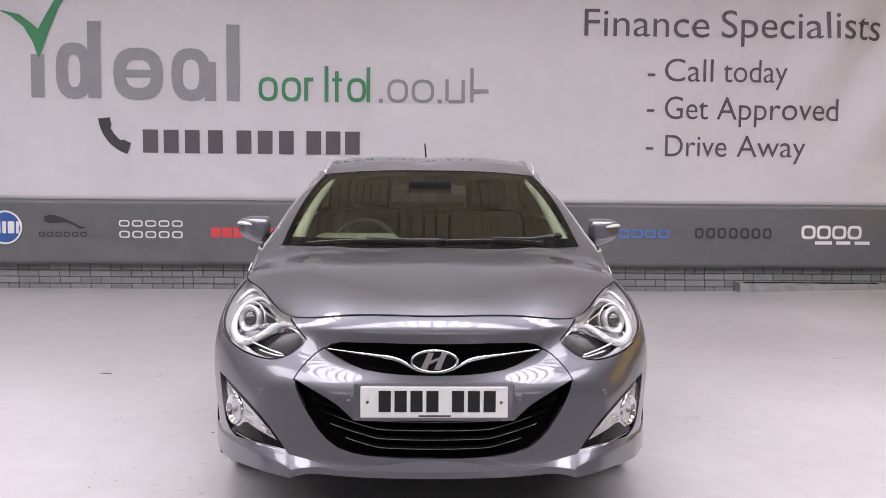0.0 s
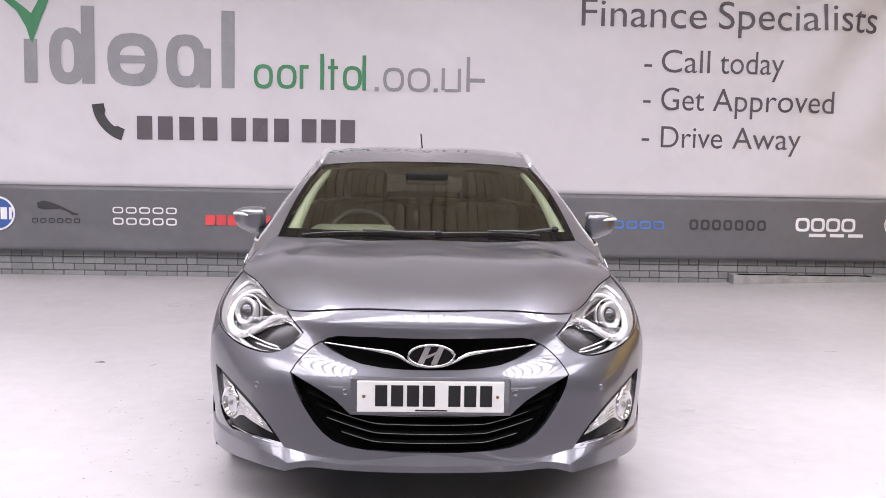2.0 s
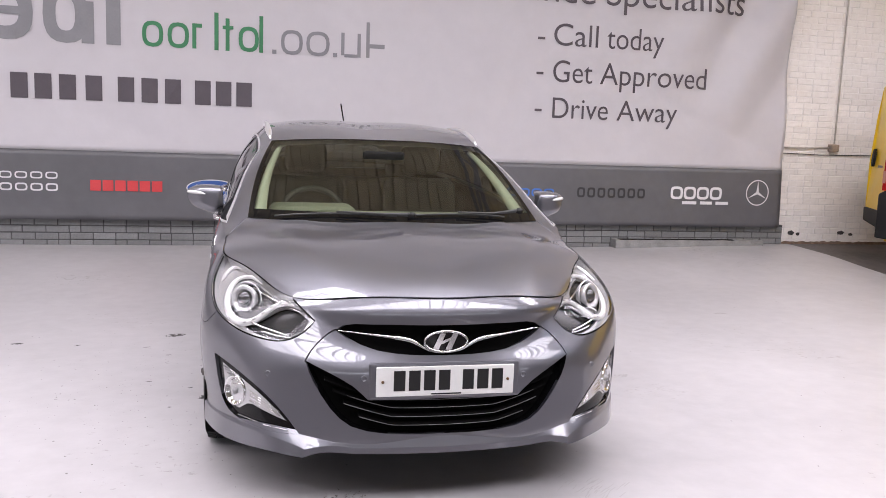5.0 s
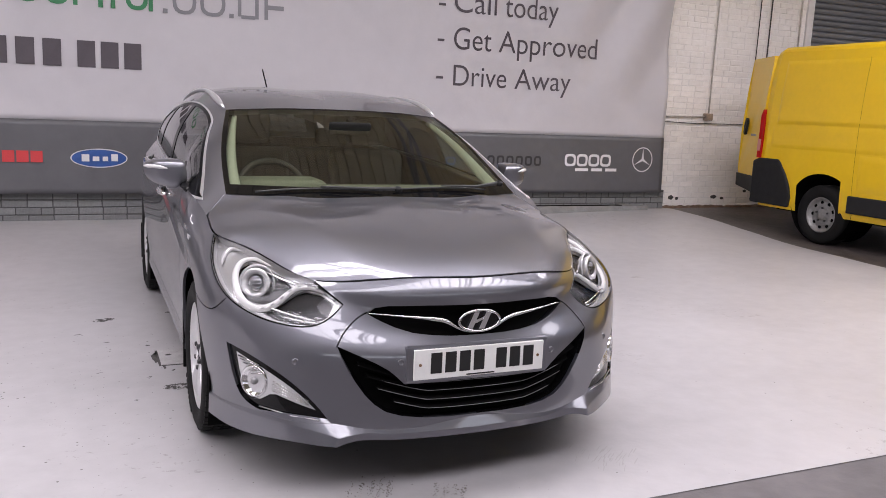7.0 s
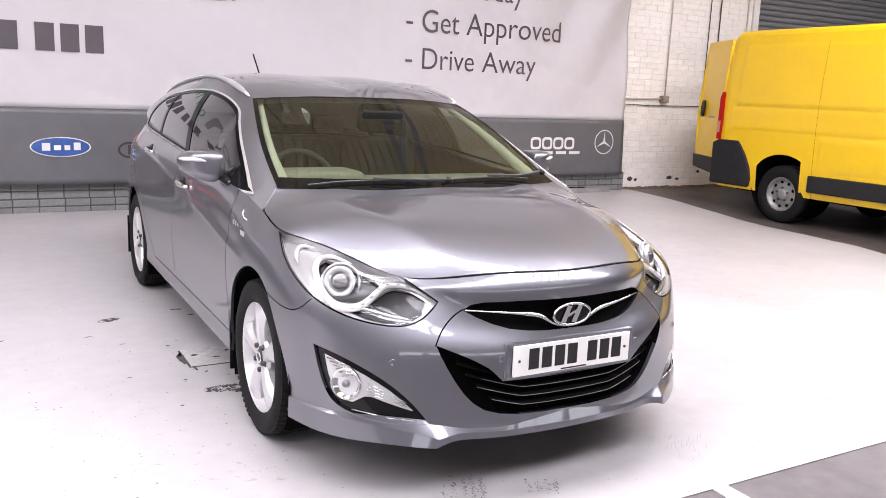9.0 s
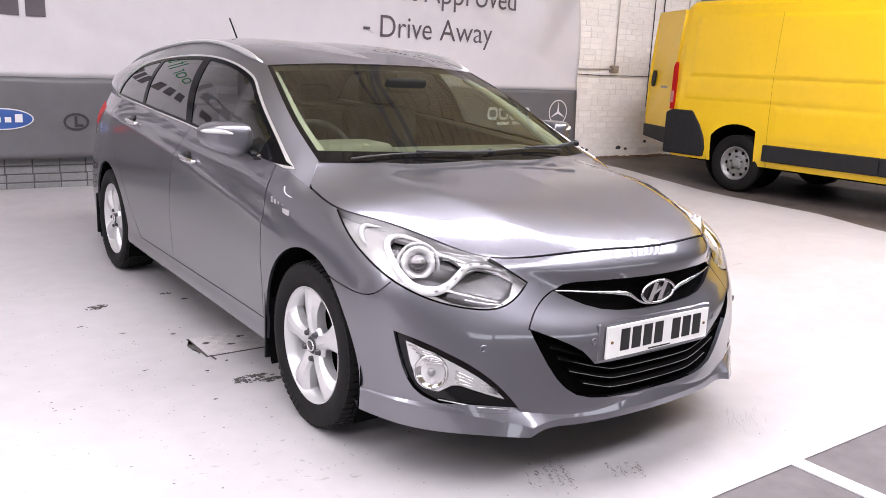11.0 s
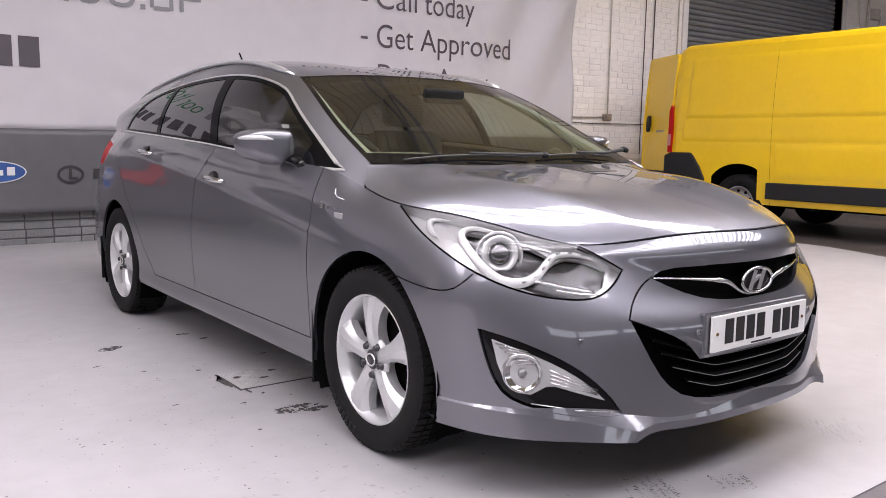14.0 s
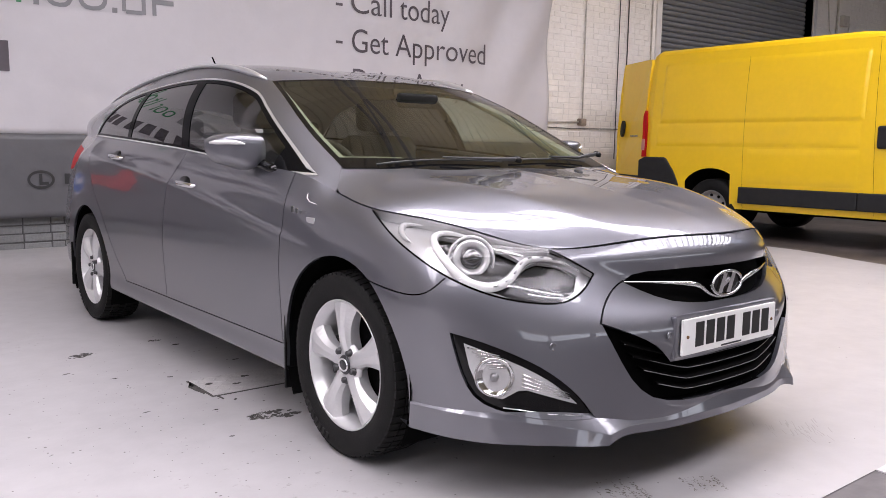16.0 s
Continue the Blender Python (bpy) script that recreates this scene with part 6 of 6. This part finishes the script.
def van_wheel(x, y, turn):
    t = vkeep(part("wheel", lathe([(-.070, .180), (-.098, .200), (-.108, .24), (-.110, .28), (-.10, .315), (-.085, .331), (.085, .331), (.10, .315), (.11, .28), (.098, .225)], (0, 0, 0), 56), M_TYRE, van, "black van tyre on a steel wheel", True))
    t.matrix_basis = pose(x, y, .331 + VZ, 0, 0, turn)
    part("rim", lathe([(a, r * .87) for a, r in ((.09, .22), (-.04, .205), (-.075, .215), (-.094, .226), (-.098, .222), (-.088, .205), (-.055, .190), (-.048, .165), (-.062, .14), (-.07, .10), (-.062, .075), (-.082, .066), (-.084, .03), (-.086, .0005))], (0, 0, 0), 48), M_STEELWHEEL, t, "dull silver steel wheel", True)
    for k in range(9):
        a = 2 * math.pi * k / 9
        part("vent_hole", turned([(0, .020), (.004, .019), (.004, .0005)], (-.056, .139 * math.cos(a), .139 * math.sin(a)), (-1, 0, 0), 12), M_LINER, t)
    for k in range(5):
        a = 2 * math.pi * k / 5 + .3
        part("wheel_bolt", turned([(0, .012), (.016, .011), (.018, .0005)], (-.066, .078 * math.cos(a), .078 * math.sin(a)), (-1, 0, 0), 8), M_LAMPDARK, t)


van_wheel(VX + .13, 4.145, 0)
van_wheel(VX + .13, 1.10, 0)
van_wheel(VX + VW - .13, 4.145, 180)
van_wheel(VX + VW - .13, 1.10, 180)

# the open rear door, swung out behind the van
_dh, _de = Vector((6.225, 5.150, 0)), Vector((6.60, 5.875, 0))
_dv = (_de - _dh)
_dn = Vector((-_dv.y, _dv.x, 0)).normalized()


def door_place(a, b, d):
    p = _dh + _dv * a - _dn * d + Vector((0, 0, b + VZ))
    lean = lerp_knots([(0.4, 0), (1.2, 0), (1.7, .035), (2.2, .085)], b)
    return p - _dn * lean


def door_shape(o, depth, out=0.0):
    bm = slab(o, depth, lambda a, b, d: door_place(a, b, d - out))
    return bm


rear_door = van_part("rear_door", door_shape([(.02, .66), (.97, .66), (1.0, .72), (1.0, 1.2), (1.0, 1.7), (1.0, 2.06), (.97, 2.10), (.03, 2.10), (.0, 2.06), (0, 1.7), (0, 1.2), (0, .72)], .055), M_VAN, "yellow rear door standing open")
van_part("door_bumper", door_shape([(.02, .46), (.98, .50), (1.0, .655), (.02, .655)], .07, .014), M_VANBLACK, "black lower door trim", owner=rear_door)
van_part("door_latch", door_shape([(.80 + .055 * math.cos(2 * math.pi * k / 20), 1.255 + .105 * math.sin(2 * math.pi * k / 20)) for k in range(20)], .03, .012), M_VANBLACK, "black recessed door handle", owner=rear_door)
for _k in range(5):
    van_part("marking_bar", door_shape([(.44 - .055 * _k, 1.145), (.475 - .055 * _k, 1.145), (.475 - .055 * _k, 1.172), (.44 - .055 * _k, 1.172)], .004, .003), M_LAMPGREY, owner=rear_door)

# ---------- roller shutter and fittings on the back wall ----------
shutter = tagged(empty("roller_shutter", 10.47, WY + .16, 0.1), "closed grey steel roller shutter in a wall opening", "roller shutter")


def shutter_slat():
    bm = bmesh.new()
    prof = [(.012, .0), (-.006, .006), (-.020, .020), (-.026, .040), (-.022, .058), (-.010, .070), (.012, .075), (.016, .082)]
    a = [bm.verts.new((8.20, y, z)) for y, z in prof]
    b = [bm.verts.new((12.74, y, z)) for y, z in prof]
    for i in range(len(prof) - 1):
        bm.faces.new((a[i], b[i], b[i + 1], a[i + 1]))
    return bm


_slat = part("slat", shutter_slat(), M_SHUTTER, shutter, "", True)
_slat.matrix_parent_inverse = shutter.matrix_world.inverted()
_slat.matrix_basis = pose(0, WY + .16, .10)
for _k in range(1, 48):
    _o = new("slat", _slat.data)
    _o.parent = shutter
    _o.matrix_parent_inverse = shutter.matrix_world.inverted()
    _o.matrix_basis = pose(0, WY + .16, .10 + .081 * _k)
for _x in (8.10, 12.72):
    _o = part("guide_rail", boxes((_x, _x + .12, WY - .03, WY + .20, .1, 3.95), bevel=.006), M_SHEDWALL, shutter, "pale painted guide rail")
    _o.matrix_parent_inverse = shutter.matrix_world.inverted()

M_CONDUIT = mat("white_painted_conduit", (0.58, 0.54, 0.49), 0.5, vary=0.3, scale=12)
M_DARKCABLE = mat("dark_cable", (0.06, 0.055, 0.05), 0.6)
conduit = tagged(mesh_object("conduit", tube([(6.53, WY - .028, 5.0), (6.525, WY - .028, 3.0), (6.515, WY - .028, 1.44)], .010, 8), M_CONDUIT, True), "painted vertical electrical conduit on the brick wall", "conduit")
jb = tagged(mesh_object("junction_box", boxes((6.44, 6.56, WY - .075, WY + .003, 1.36, 1.455), bevel=.012), mat("rusty_grey_box", (.36, .29, .23), .6, vary=.5, scale=14)), "small rust-stained grey junction box on the brick wall", "junction box")
tagged(mesh_object("conduit", tube([(5.75, WY - .028, 1.395), (6.46, WY - .028, 1.41)], .010, 8), M_CONDUIT, True), "painted horizontal electrical conduit on the brick wall", "conduit")
tagged(mesh_object("cable", tube([(5.75, WY - .022, 1.325), (6.3, WY - .022, 1.315), (7.0, WY - .022, 1.325), (7.6, WY - .022, 1.33)], .006, 6), M_DARKCABLE, True), "thin dark cable clipped along the brick wall", "cable")
for _x, _m, _r in ((7.235, M_DARKCABLE, .007), (7.43, M_DARKCABLE, .009), (7.98, M_CONDUIT, .012)):
    tagged(mesh_object("cable", tube([(_x + .03, WY - .022, 4.9), (_x + .015, WY - .022, 3.0), (_x, WY - .022, .9)], _r, 6), _m, True), "vertical cable running down the brick wall", "cable")
tagged(mesh_object("conduit", tube([(13.6, WY - .03, 5.0), (13.62, WY - .03, 2.2)], .02, 8), M_CONDUIT, True), "painted vertical pipe beside the shutter", "conduit")
tagged(mesh_object("switch_box", boxes((13.75, 13.98, WY - .09, WY + .003, 3.42, 3.62), bevel=.015), M_CONDUIT), "small pale switch box beside the shutter", "switch box")
tagged(mesh_object("cable", tube([(13.2, WY - .03, 3.9), (13.3, WY - .04, 3.3), (13.6, WY - .06, 3.0), (13.95, WY - .05, 3.1), (14.1, WY - .03, 3.5)], .012, 6), M_CONDUIT, True), "loose pale cable hanging beside the shutter", "cable")
M_LEDGE = mat("chipped_grey_concrete", (0.26, 0.26, 0.255), 0.7, vary=0.3, scale=9, bump=0.5, bump_scale=30)


def ledge():
    bm = boxes((3.52, 5.50, 6.245, 6.385, .08, .232), bevel=.008)
    bmesh.ops.subdivide_edges(bm, edges=[e for e in bm.edges if e.calc_length() > .5], cuts=40)
    for v in bm.verts:
        v.co += Vector((0, .010 * noise.noise(v.co * 9), .008 * noise.noise(v.co * 7 + Vector((4, 0, 0)))))
    return bm


tagged(mesh_object("wall_ledge", ledge(), M_LEDGE), "chipped grey concrete ledge at the wall foot", "ledge", kind="structure")
tagged(mesh_object("ledge_slot", boxes((3.58, 5.10, 6.256, 6.34, .2315, .2375)), M_LINER), "dark open joint along the concrete ledge", "joint", kind="structure")

# ---------- floor cover, chips and scuffs ----------
M_CHIP = mat("bare_dark_concrete", (0.075, 0.07, 0.066), 0.9, vary=0.5, scale=30, bump=0.6, bump_scale=90)
M_SPECK = mat("grey_floor_speck", (0.20, 0.19, 0.185), 0.8, vary=0.3, scale=30)
M_SCUFF = mat("grey_floor_scuff", (0.40, 0.385, 0.38), 0.6, vary=0.4, scale=40)


def chip(cx, cy, rx, ry, seed, turn=0.0, n=40, rough=0.55):
    bm = bmesh.new()
    c, s = math.cos(radians(turn)), math.sin(radians(turn))
    v = []
    for k in range(n):
        t = 2 * math.pi * k / n
        w = 1 + rough * noise.noise(Vector((math.cos(t) * 1.6, math.sin(t) * 1.6, seed))) + rough * .6 * noise.noise(Vector((math.cos(t) * 5, math.sin(t) * 5, seed + 7)))
        a, b = rx * w * math.cos(t), ry * w * math.sin(t)
        x, y = cx + a * c - b * s, cy + a * s + b * c
        v.append(bm.verts.new((x, y, floor_z(x, y) + .0016)))
    bm.faces.new(v)
    bmesh.ops.triangulate(bm, faces=bm.faces)
    return bm


def chip_cluster(cx, cy, rx, ry, seed, turn):
    """A patch where the paint has flaked off in many ragged fragments."""
    rnd = random.Random(seed)
    bm = bmesh.new()
    c, s = math.cos(radians(turn)), math.sin(radians(turn))
    for k in range(34):
        q, t = rnd.random() ** .6 * (1.0 if k < 26 else 1.7), rnd.uniform(0, 2 * math.pi)
        a, b = rx * q * math.cos(t), ry * 1.5 * q * math.sin(t)
        size = (rnd.uniform(.006, .020) if k < 26 else rnd.uniform(.002, .005)) * (rx / .06) ** .5
        x0, y0, st, tw = cx + a * c - b * s, cy + a * s + b * c, rnd.uniform(.25, .8), rnd.uniform(0, math.pi)
        v = []
        for m in range(11):
            u = 2 * math.pi * m / 11
            w = size * rnd.uniform(.45, 1.25)
            p, r = w * math.cos(u), w * st * math.sin(u)
            x, y = x0 + p * math.cos(tw) - r * math.sin(tw), y0 + p * math.sin(tw) + r * math.cos(tw)
            v.append(bm.verts.new((x, y, floor_z(x, y) + .0012 + .00002 * k)))
        bm.faces.new(v)
    bmesh.ops.triangulate(bm, faces=bm.faces)
    return bm


for _i, (_x, _y, _a, _b, _t) in enumerate(((-.955, 1.915, .145, .020, 97), (-.875, 1.415, .060, .020, -14), (-.93, 1.455, .035, .012, 25), (-.80, 1.400, .035, .010, -5), (-.86, 1.465, .045, .007, -10), (-.83, 1.375, .022, .008, 10), (-.955, 1.425, .016, .008, 0), (-.79, 1.44, .014, .006, 30), (-1.215, 2.80, .060, .020, 15), (-1.17, 2.83, .03, .012, -20), (-.80, 2.91, .03, .014, 0), (-.74, 2.76, .022, .012, 0),
                                        (-1.02, 1.62, .014, .007, 0), (-.99, 2.18, .012, .008, 0), (-1.35, 2.5, .02, .006, 20), (-1.77, 2.58, .022, .009, 40), (-1.20, 2.30, .016, .006, 0), (-.62, 2.30, .018, .009, 0), (-.9, 1.7, .012, .006, 50), (-1.1, 1.3, .011, .005, 0), (-1.25, 1.75, .014, .005, 10), (-2.14, 2.65, .035, .012, 0), (1.45, 1.58, .06, .018, 10), (3.09, 3.21, .05, .018, 0))):
    tagged(mesh_object("floor_chip", chip_cluster(_x, _y, _a, _b, _i, _t) if _a > .028 and _i else chip(_x, _y, _a, _b, _i * 3.7, _t, rough=1.0 if _a > .05 else .6), M_CHIP if _i < 22 else M_SCUFF), "dark chip worn through white floor paint", "floor chip", "floor chips", "structure")


def scuffs(cx, cy, w, h, n, seed, turn):
    rnd = random.Random(seed)
    bm = bmesh.new()
    c, s = math.cos(radians(turn)), math.sin(radians(turn))
    for _ in range(n):
        a, b, l, t = rnd.gauss(0, w), rnd.gauss(0, h), rnd.uniform(.006, .035), rnd.uniform(.001, .003)
        q = []
        for p, r in ((-l, -t), (l, -t * .4), (l * .8, t), (-l * .9, t * .7)):
            x, y = cx + (a + p) * c - (b + r) * s, cy + (a + p) * s + (b + r) * c
            q.append(bm.verts.new((x, y, floor_z(x, y) + .0012)))
        bm.faces.new(q)
    return bm


for _i, (_x, _y, _w, _h, _n, _t) in enumerate(((.66, .10, .045, .06, 34, 40), (.60, .02, .04, .05, 14, 50), (1.5, 1.3, .12, .10, 40, 15), (2.6, 2.6, .25, .2, 40, 5))):
    tagged(mesh_object("floor_scuff", scuffs(_x, _y, _w, _h, _n, _i, _t), M_SCUFF if _i > 1 else mat("dark_rubber_scuff", (.39, .38, .375), .8)), "grey rubber scuff marks on white floor paint", "scuff", kind="stuff")


def tread_print(cx, cy, columns, length, seed, turn):
    """A dirty print of tyre tread: a few broken columns of small crumbs, denser at one side."""
    rnd = random.Random(seed)
    bm = bmesh.new()
    c, s = math.cos(radians(turn)), math.sin(radians(turn))
    for k, n in enumerate(columns):
        for _ in range(n):
            a, b = rnd.gauss(0, length), .034 * (k - (len(columns) - 1) / 2) + rnd.gauss(0, .0065)
            size, st, tw = rnd.choice((.0015, .002, .003, .003, .0045)), rnd.uniform(.3, .9), rnd.uniform(-.6, .6)
            x0, y0 = cx + a * c + b * s, cy + a * s - b * c
            q = []
            for m in range(7):
                u, w = 2 * math.pi * m / 7, size * rnd.uniform(.5, 1.4)
                p, r = w * st * math.cos(u), w * 1.3 * math.sin(u)
                x, y = x0 + p * math.cos(tw) - r * math.sin(tw), y0 + p * math.sin(tw) + r * math.cos(tw)
                q.append(bm.verts.new((x, y, floor_z(x, y) + .0012)))
            bm.faces.new(q)
    return bm


M_PRINT = mat("dry_brown_dirt", (.17, .15, .13), .9, vary=.4, scale=60)
for _i, (_x, _y, _c, _l) in enumerate(((-.365, .115, (16, 26, 46, 44, 62), .045), (-.095, .005, (26, 30, 16, 46), .030))):
    tagged(mesh_object("tread_print", tread_print(_x, _y, _c, _l, _i, 64), M_PRINT), "brown crumbly print of tyre tread on white floor", "floor dirt", kind="stuff")

rnd = random.Random(4)


def specks():
    bm = bmesh.new()
    for _ in range(380):
        x, y = rnd.gauss(-1.15, .42), rnd.gauss(1.75, .75)
        r = rnd.choice((.0015, .002, .002, .003, .003, .005))
        q = [bm.verts.new((x + r * rnd.uniform(.5, 1.6) * math.cos(t), y + r * rnd.uniform(.5, 1.6) * math.sin(t), floor_z(x, y) + .0012)) for t in (0, 1.3, 2.5, 3.8, 5.0)]
        bm.faces.new(q)
    for _ in range(330):
        x, y = rnd.uniform(-4, 5), rnd.uniform(-.2, 5)
        r = rnd.choice((.002, .003, .004))
        q = [bm.verts.new((x + r * rnd.uniform(.5, 1.6) * math.cos(t), y + r * rnd.uniform(.5, 1.6) * math.sin(t), floor_z(x, y) + .0012)) for t in (0, 1.3, 2.5, 3.8, 5.0)]
        bm.faces.new(q)
    return bm


tagged(mesh_object("floor_specks", specks(), M_SPECK), "scattered dark specks of worn floor paint", "floor specks", kind="stuff")

cover = tagged(empty("floor_access_cover", -.69, 1.94, 0), "white painted chequer plate access cover in the floor", "floor cover")
M_COVER = mat("scuffed_white_plate", (0.46, 0.447, 0.445), 0.6, vary=0.2, scale=14, bump=0.2)
_o = part("plate", boxes((-.95, -.43, 1.80, 2.075, -.002, .0022), bevel=.001), M_COVER, cover)
_o.matrix_parent_inverse = cover.matrix_world.inverted()


def lozenges():
    bm = bmesh.new()
    for i in range(13):
        for j in range(7):
            x, y, a = -.930 + .040 * i, 1.820 + .040 * j, radians(45 if (i + j) % 2 else -45)
            q = []
            for p, r in ((-.018, 0), (0, -.0045), (.018, 0), (0, .0045)):
                q.append(bm.verts.new((x + p * math.cos(a) - r * math.sin(a), y + p * math.sin(a) + r * math.cos(a), .0023)))
            t = [bm.verts.new(v.co + (Vector((x, y, .0023)) - v.co) * .35 + Vector((0, 0, .0012))) for v in q]
            bm.faces.new(t)
            for k in range(4):
                bm.faces.new((q[k], q[(k + 1) % 4], t[(k + 1) % 4], t[k]))
    return bm


_o = part("edge_gap", boxes((-.95, -.43, 1.786, 1.7985, -.001, .0012), (-.962, -.951, 1.786, 2.07, -.001, .0012)), M_CHIP, cover, "dark dirt filled gap")
_o.matrix_parent_inverse = cover.matrix_world.inverted()
_o = tagged(part("raised_tread", lozenges(), M_COVER, cover), kind="stuff")
_o.matrix_parent_inverse = cover.matrix_world.inverted()
for _x, _y in ((-.90, 1.965), (-.80, 1.90), (-.72, 1.99)):
    _o = part("lifting_slot", chip(_x, _y, .018, .012, _x * 9), M_CHIP, cover, "dark lifting slot")
    for v in _o.data.vertices:
        v.co.z = .0049
    _o.matrix_parent_inverse = cover.matrix_world.inverted()


def wall_foot():
    """Broken, rust-stained plaster where the brick wall meets the bay floor."""
    bm = bmesh.new()
    rows = []
    for x in np.linspace(5.86, 8.2, 90):
        z = floor_z(x, WY)
        h = .028 + .022 * noise.noise(Vector((x * 3.1, 0, 2))) + .016 * noise.noise(Vector((x * 13, 0, 5)))
        d = .045 + .03 * noise.noise(Vector((x * 4.0, 3, 0))) + .02 * noise.noise(Vector((x * 15, 7, 0)))
        rows.append([bm.verts.new(c) for c in ((x, WY - d, z - .004), (x, WY - d * .75, z + .012), (x, WY - .016, z + max(.008, h)), (x, WY, z + max(.008, h)))])
    for a, b in zip(rows, rows[1:]):
        for i in range(3):
            bm.faces.new((a[i], b[i], b[i + 1], a[i + 1]))
    bmesh.ops.recalc_face_normals(bm, faces=bm.faces)
    return bm


tagged(mesh_object("wall_foot", wall_foot(), mat("rust_stained_plaster", (.17, .115, .08), .9, vary=.6, scale=14, bump=.6, bump_scale=40)), "crumbling rust-stained plaster along the wall foot", "wall foot", kind="structure")


def dark_bay():
    """Oil-stained concrete under and behind the van."""
    bm = bmesh.new()
    g = []
    for y in np.linspace(-3, 6.45, 30):
        e = lerp_knots(PAINT_EDGE, max(y, -.28)) + .012
        g.append([bm.verts.new((x, y, floor_z(x, y) - .0015)) for x in np.linspace(e, 15.9, 24)])
    for a, b in zip(g, g[1:]):
        for i in range(len(a) - 1):
            bm.faces.new((a[i], a[i + 1], b[i + 1], b[i]))
    return bm


tagged(mesh_object("bay_floor", dark_bay(), M_OILYFLOOR, True), "oil stained dark concrete floor of the van bay", "floor", kind="structure")

# ---------- bricks ----------
tagged(mesh_object("wall_plinth", boxes((-9.2, 5.84, 6.386, WY, .0, .418)), M_GREYMORTAR), "grey painted brick plinth along the wall foot", "plinth", kind="structure")
plinth = bpy.data.objects["wall_plinth"]
wall_n = bpy.data.objects["wall_north"]


def vary_by_object(m, low, high):
    """Give each brick its own slight shade."""
    nt = m.node_tree
    b = nt.nodes["Principled BSDF"]
    src = b.inputs["Base Color"].links[0].from_socket
    oi, mr, hs = nt.nodes.new("ShaderNodeObjectInfo"), nt.nodes.new("ShaderNodeMapRange"), nt.nodes.new("ShaderNodeHueSaturation")
    mr.inputs["To Min"].default_value, mr.inputs["To Max"].default_value = low, high
    nt.links.new(oi.outputs["Random"], mr.inputs["Value"])
    nt.links.new(mr.outputs["Result"], hs.inputs["Value"])
    nt.links.new(src, hs.inputs["Color"])
    nt.links.new(hs.outputs["Color"], b.inputs["Base Color"])


vary_by_object(M_GREYBRICK, .80, 1.12)
vary_by_object(M_WHITEBRICK, .93, 1.04)


def brick_mesh(name, length, height, depth, material, seed):
    bm = boxes((0, length, 0, depth, 0, height), bevel=.004, seg=1)
    for v in bm.verts:
        v.co += Vector((.0025 * noise.noise(v.co * 40 + Vector((seed, 0, 0))), .0015 * noise.noise(v.co * 30 + Vector((0, seed, 0))), .002 * noise.noise(v.co * 35 + Vector((0, 0, seed)))))
    me = bpy.data.meshes.new(name)
    bm.to_mesh(me)
    bm.free()
    me.materials.append(material)
    return me


def lay(owner, face_y, x0, x1, z0, courses, meshes, halves, limit, material):
    """Courses of bricks standing a little proud of the mortar; past the limit they are joined into one part."""
    r = random.Random(11)
    count, rest = 0, bmesh.new()
    for c in range(courses):
        z = z0 + .075 * c
        x = x0 + (0.0 if c % 2 else -.1125) + r.uniform(-.01, .01)
        while x < x1:
            half = r.random() < .16
            L = .1025 if half else .215
            a, b = max(x, x0), min(x + L, x1)
            if b - a > .03:
                me = r.choice(halves if half else meshes)
                m = Matrix.Translation((a, face_y + r.uniform(-.0025, .0025), z + r.uniform(-.0015, .0015))) @ Matrix.Diagonal(((b - a) / L, 1, 1, 1))
                if count < limit:
                    ob = new("brick", me)
                    ob.parent = owner
                    ob.matrix_basis = m
                else:
                    k = len(rest.verts)
                    rest.from_mesh(me)
                    rest.verts.ensure_lookup_table()
                    for v in rest.verts[k:]:
                        v.co = m @ v.co
                count += 1
            x += L + .010
    if len(rest.verts):
        tagged(part("brickwork", rest, material, owner), kind="stuff")
    else:
        rest.free()


_gb = [brick_mesh("brick", .215, .065, .012, M_GREYBRICK, k) for k in range(6)]
_gh = [brick_mesh("brick", .1025, .065, .012, M_GREYBRICK, 20 + k) for k in range(3)]
lay(plinth, 6.380, -5.6, 5.84, .105, 4, _gb, _gh, 300, M_GREYBRICK)
_wb = [brick_mesh("brick", .215, .066, .012, M_WHITEBRICK, 40 + k) for k in range(6)]
_wh = [brick_mesh("brick", .1025, .066, .012, M_WHITEBRICK, 60 + k) for k in range(3)]
lay(wall_n, WY - .004, 5.70, 8.10, .16, 50, _wb, _wh, 300, M_WHITEBRICK)
lay(wall_n, WY - .004, 12.84, 15.9, 2.2, 26, _wb, _wh, 0, M_WHITEBRICK)
for _i, (_x, _z, _a, _b) in enumerate(((6.02, .315, .045, .03), (6.12, .30, .025, .02), (6.75, .32, .05, .025), (6.9, .30, .03, .018), (7.3, .40, .03, .02))):
    _o = slab([(_x + _a * (1 + .5 * noise.noise(Vector((math.cos(t) * 2, math.sin(t) * 2, _i)))) * math.cos(t), _z + _b * (1 + .5 * noise.noise(Vector((math.sin(t) * 2, math.cos(t) * 2, _i)))) * math.sin(t)) for t in (2 * math.pi * k / 18 for k in range(18))], .006, lambda a, b, d: (a, WY - .0125 + d, b))
    tagged(mesh_object("wall_chip", _o, M_CHIP), "dark chip where brick paint has flaked away", "wall chip", "wall chips", "structure")
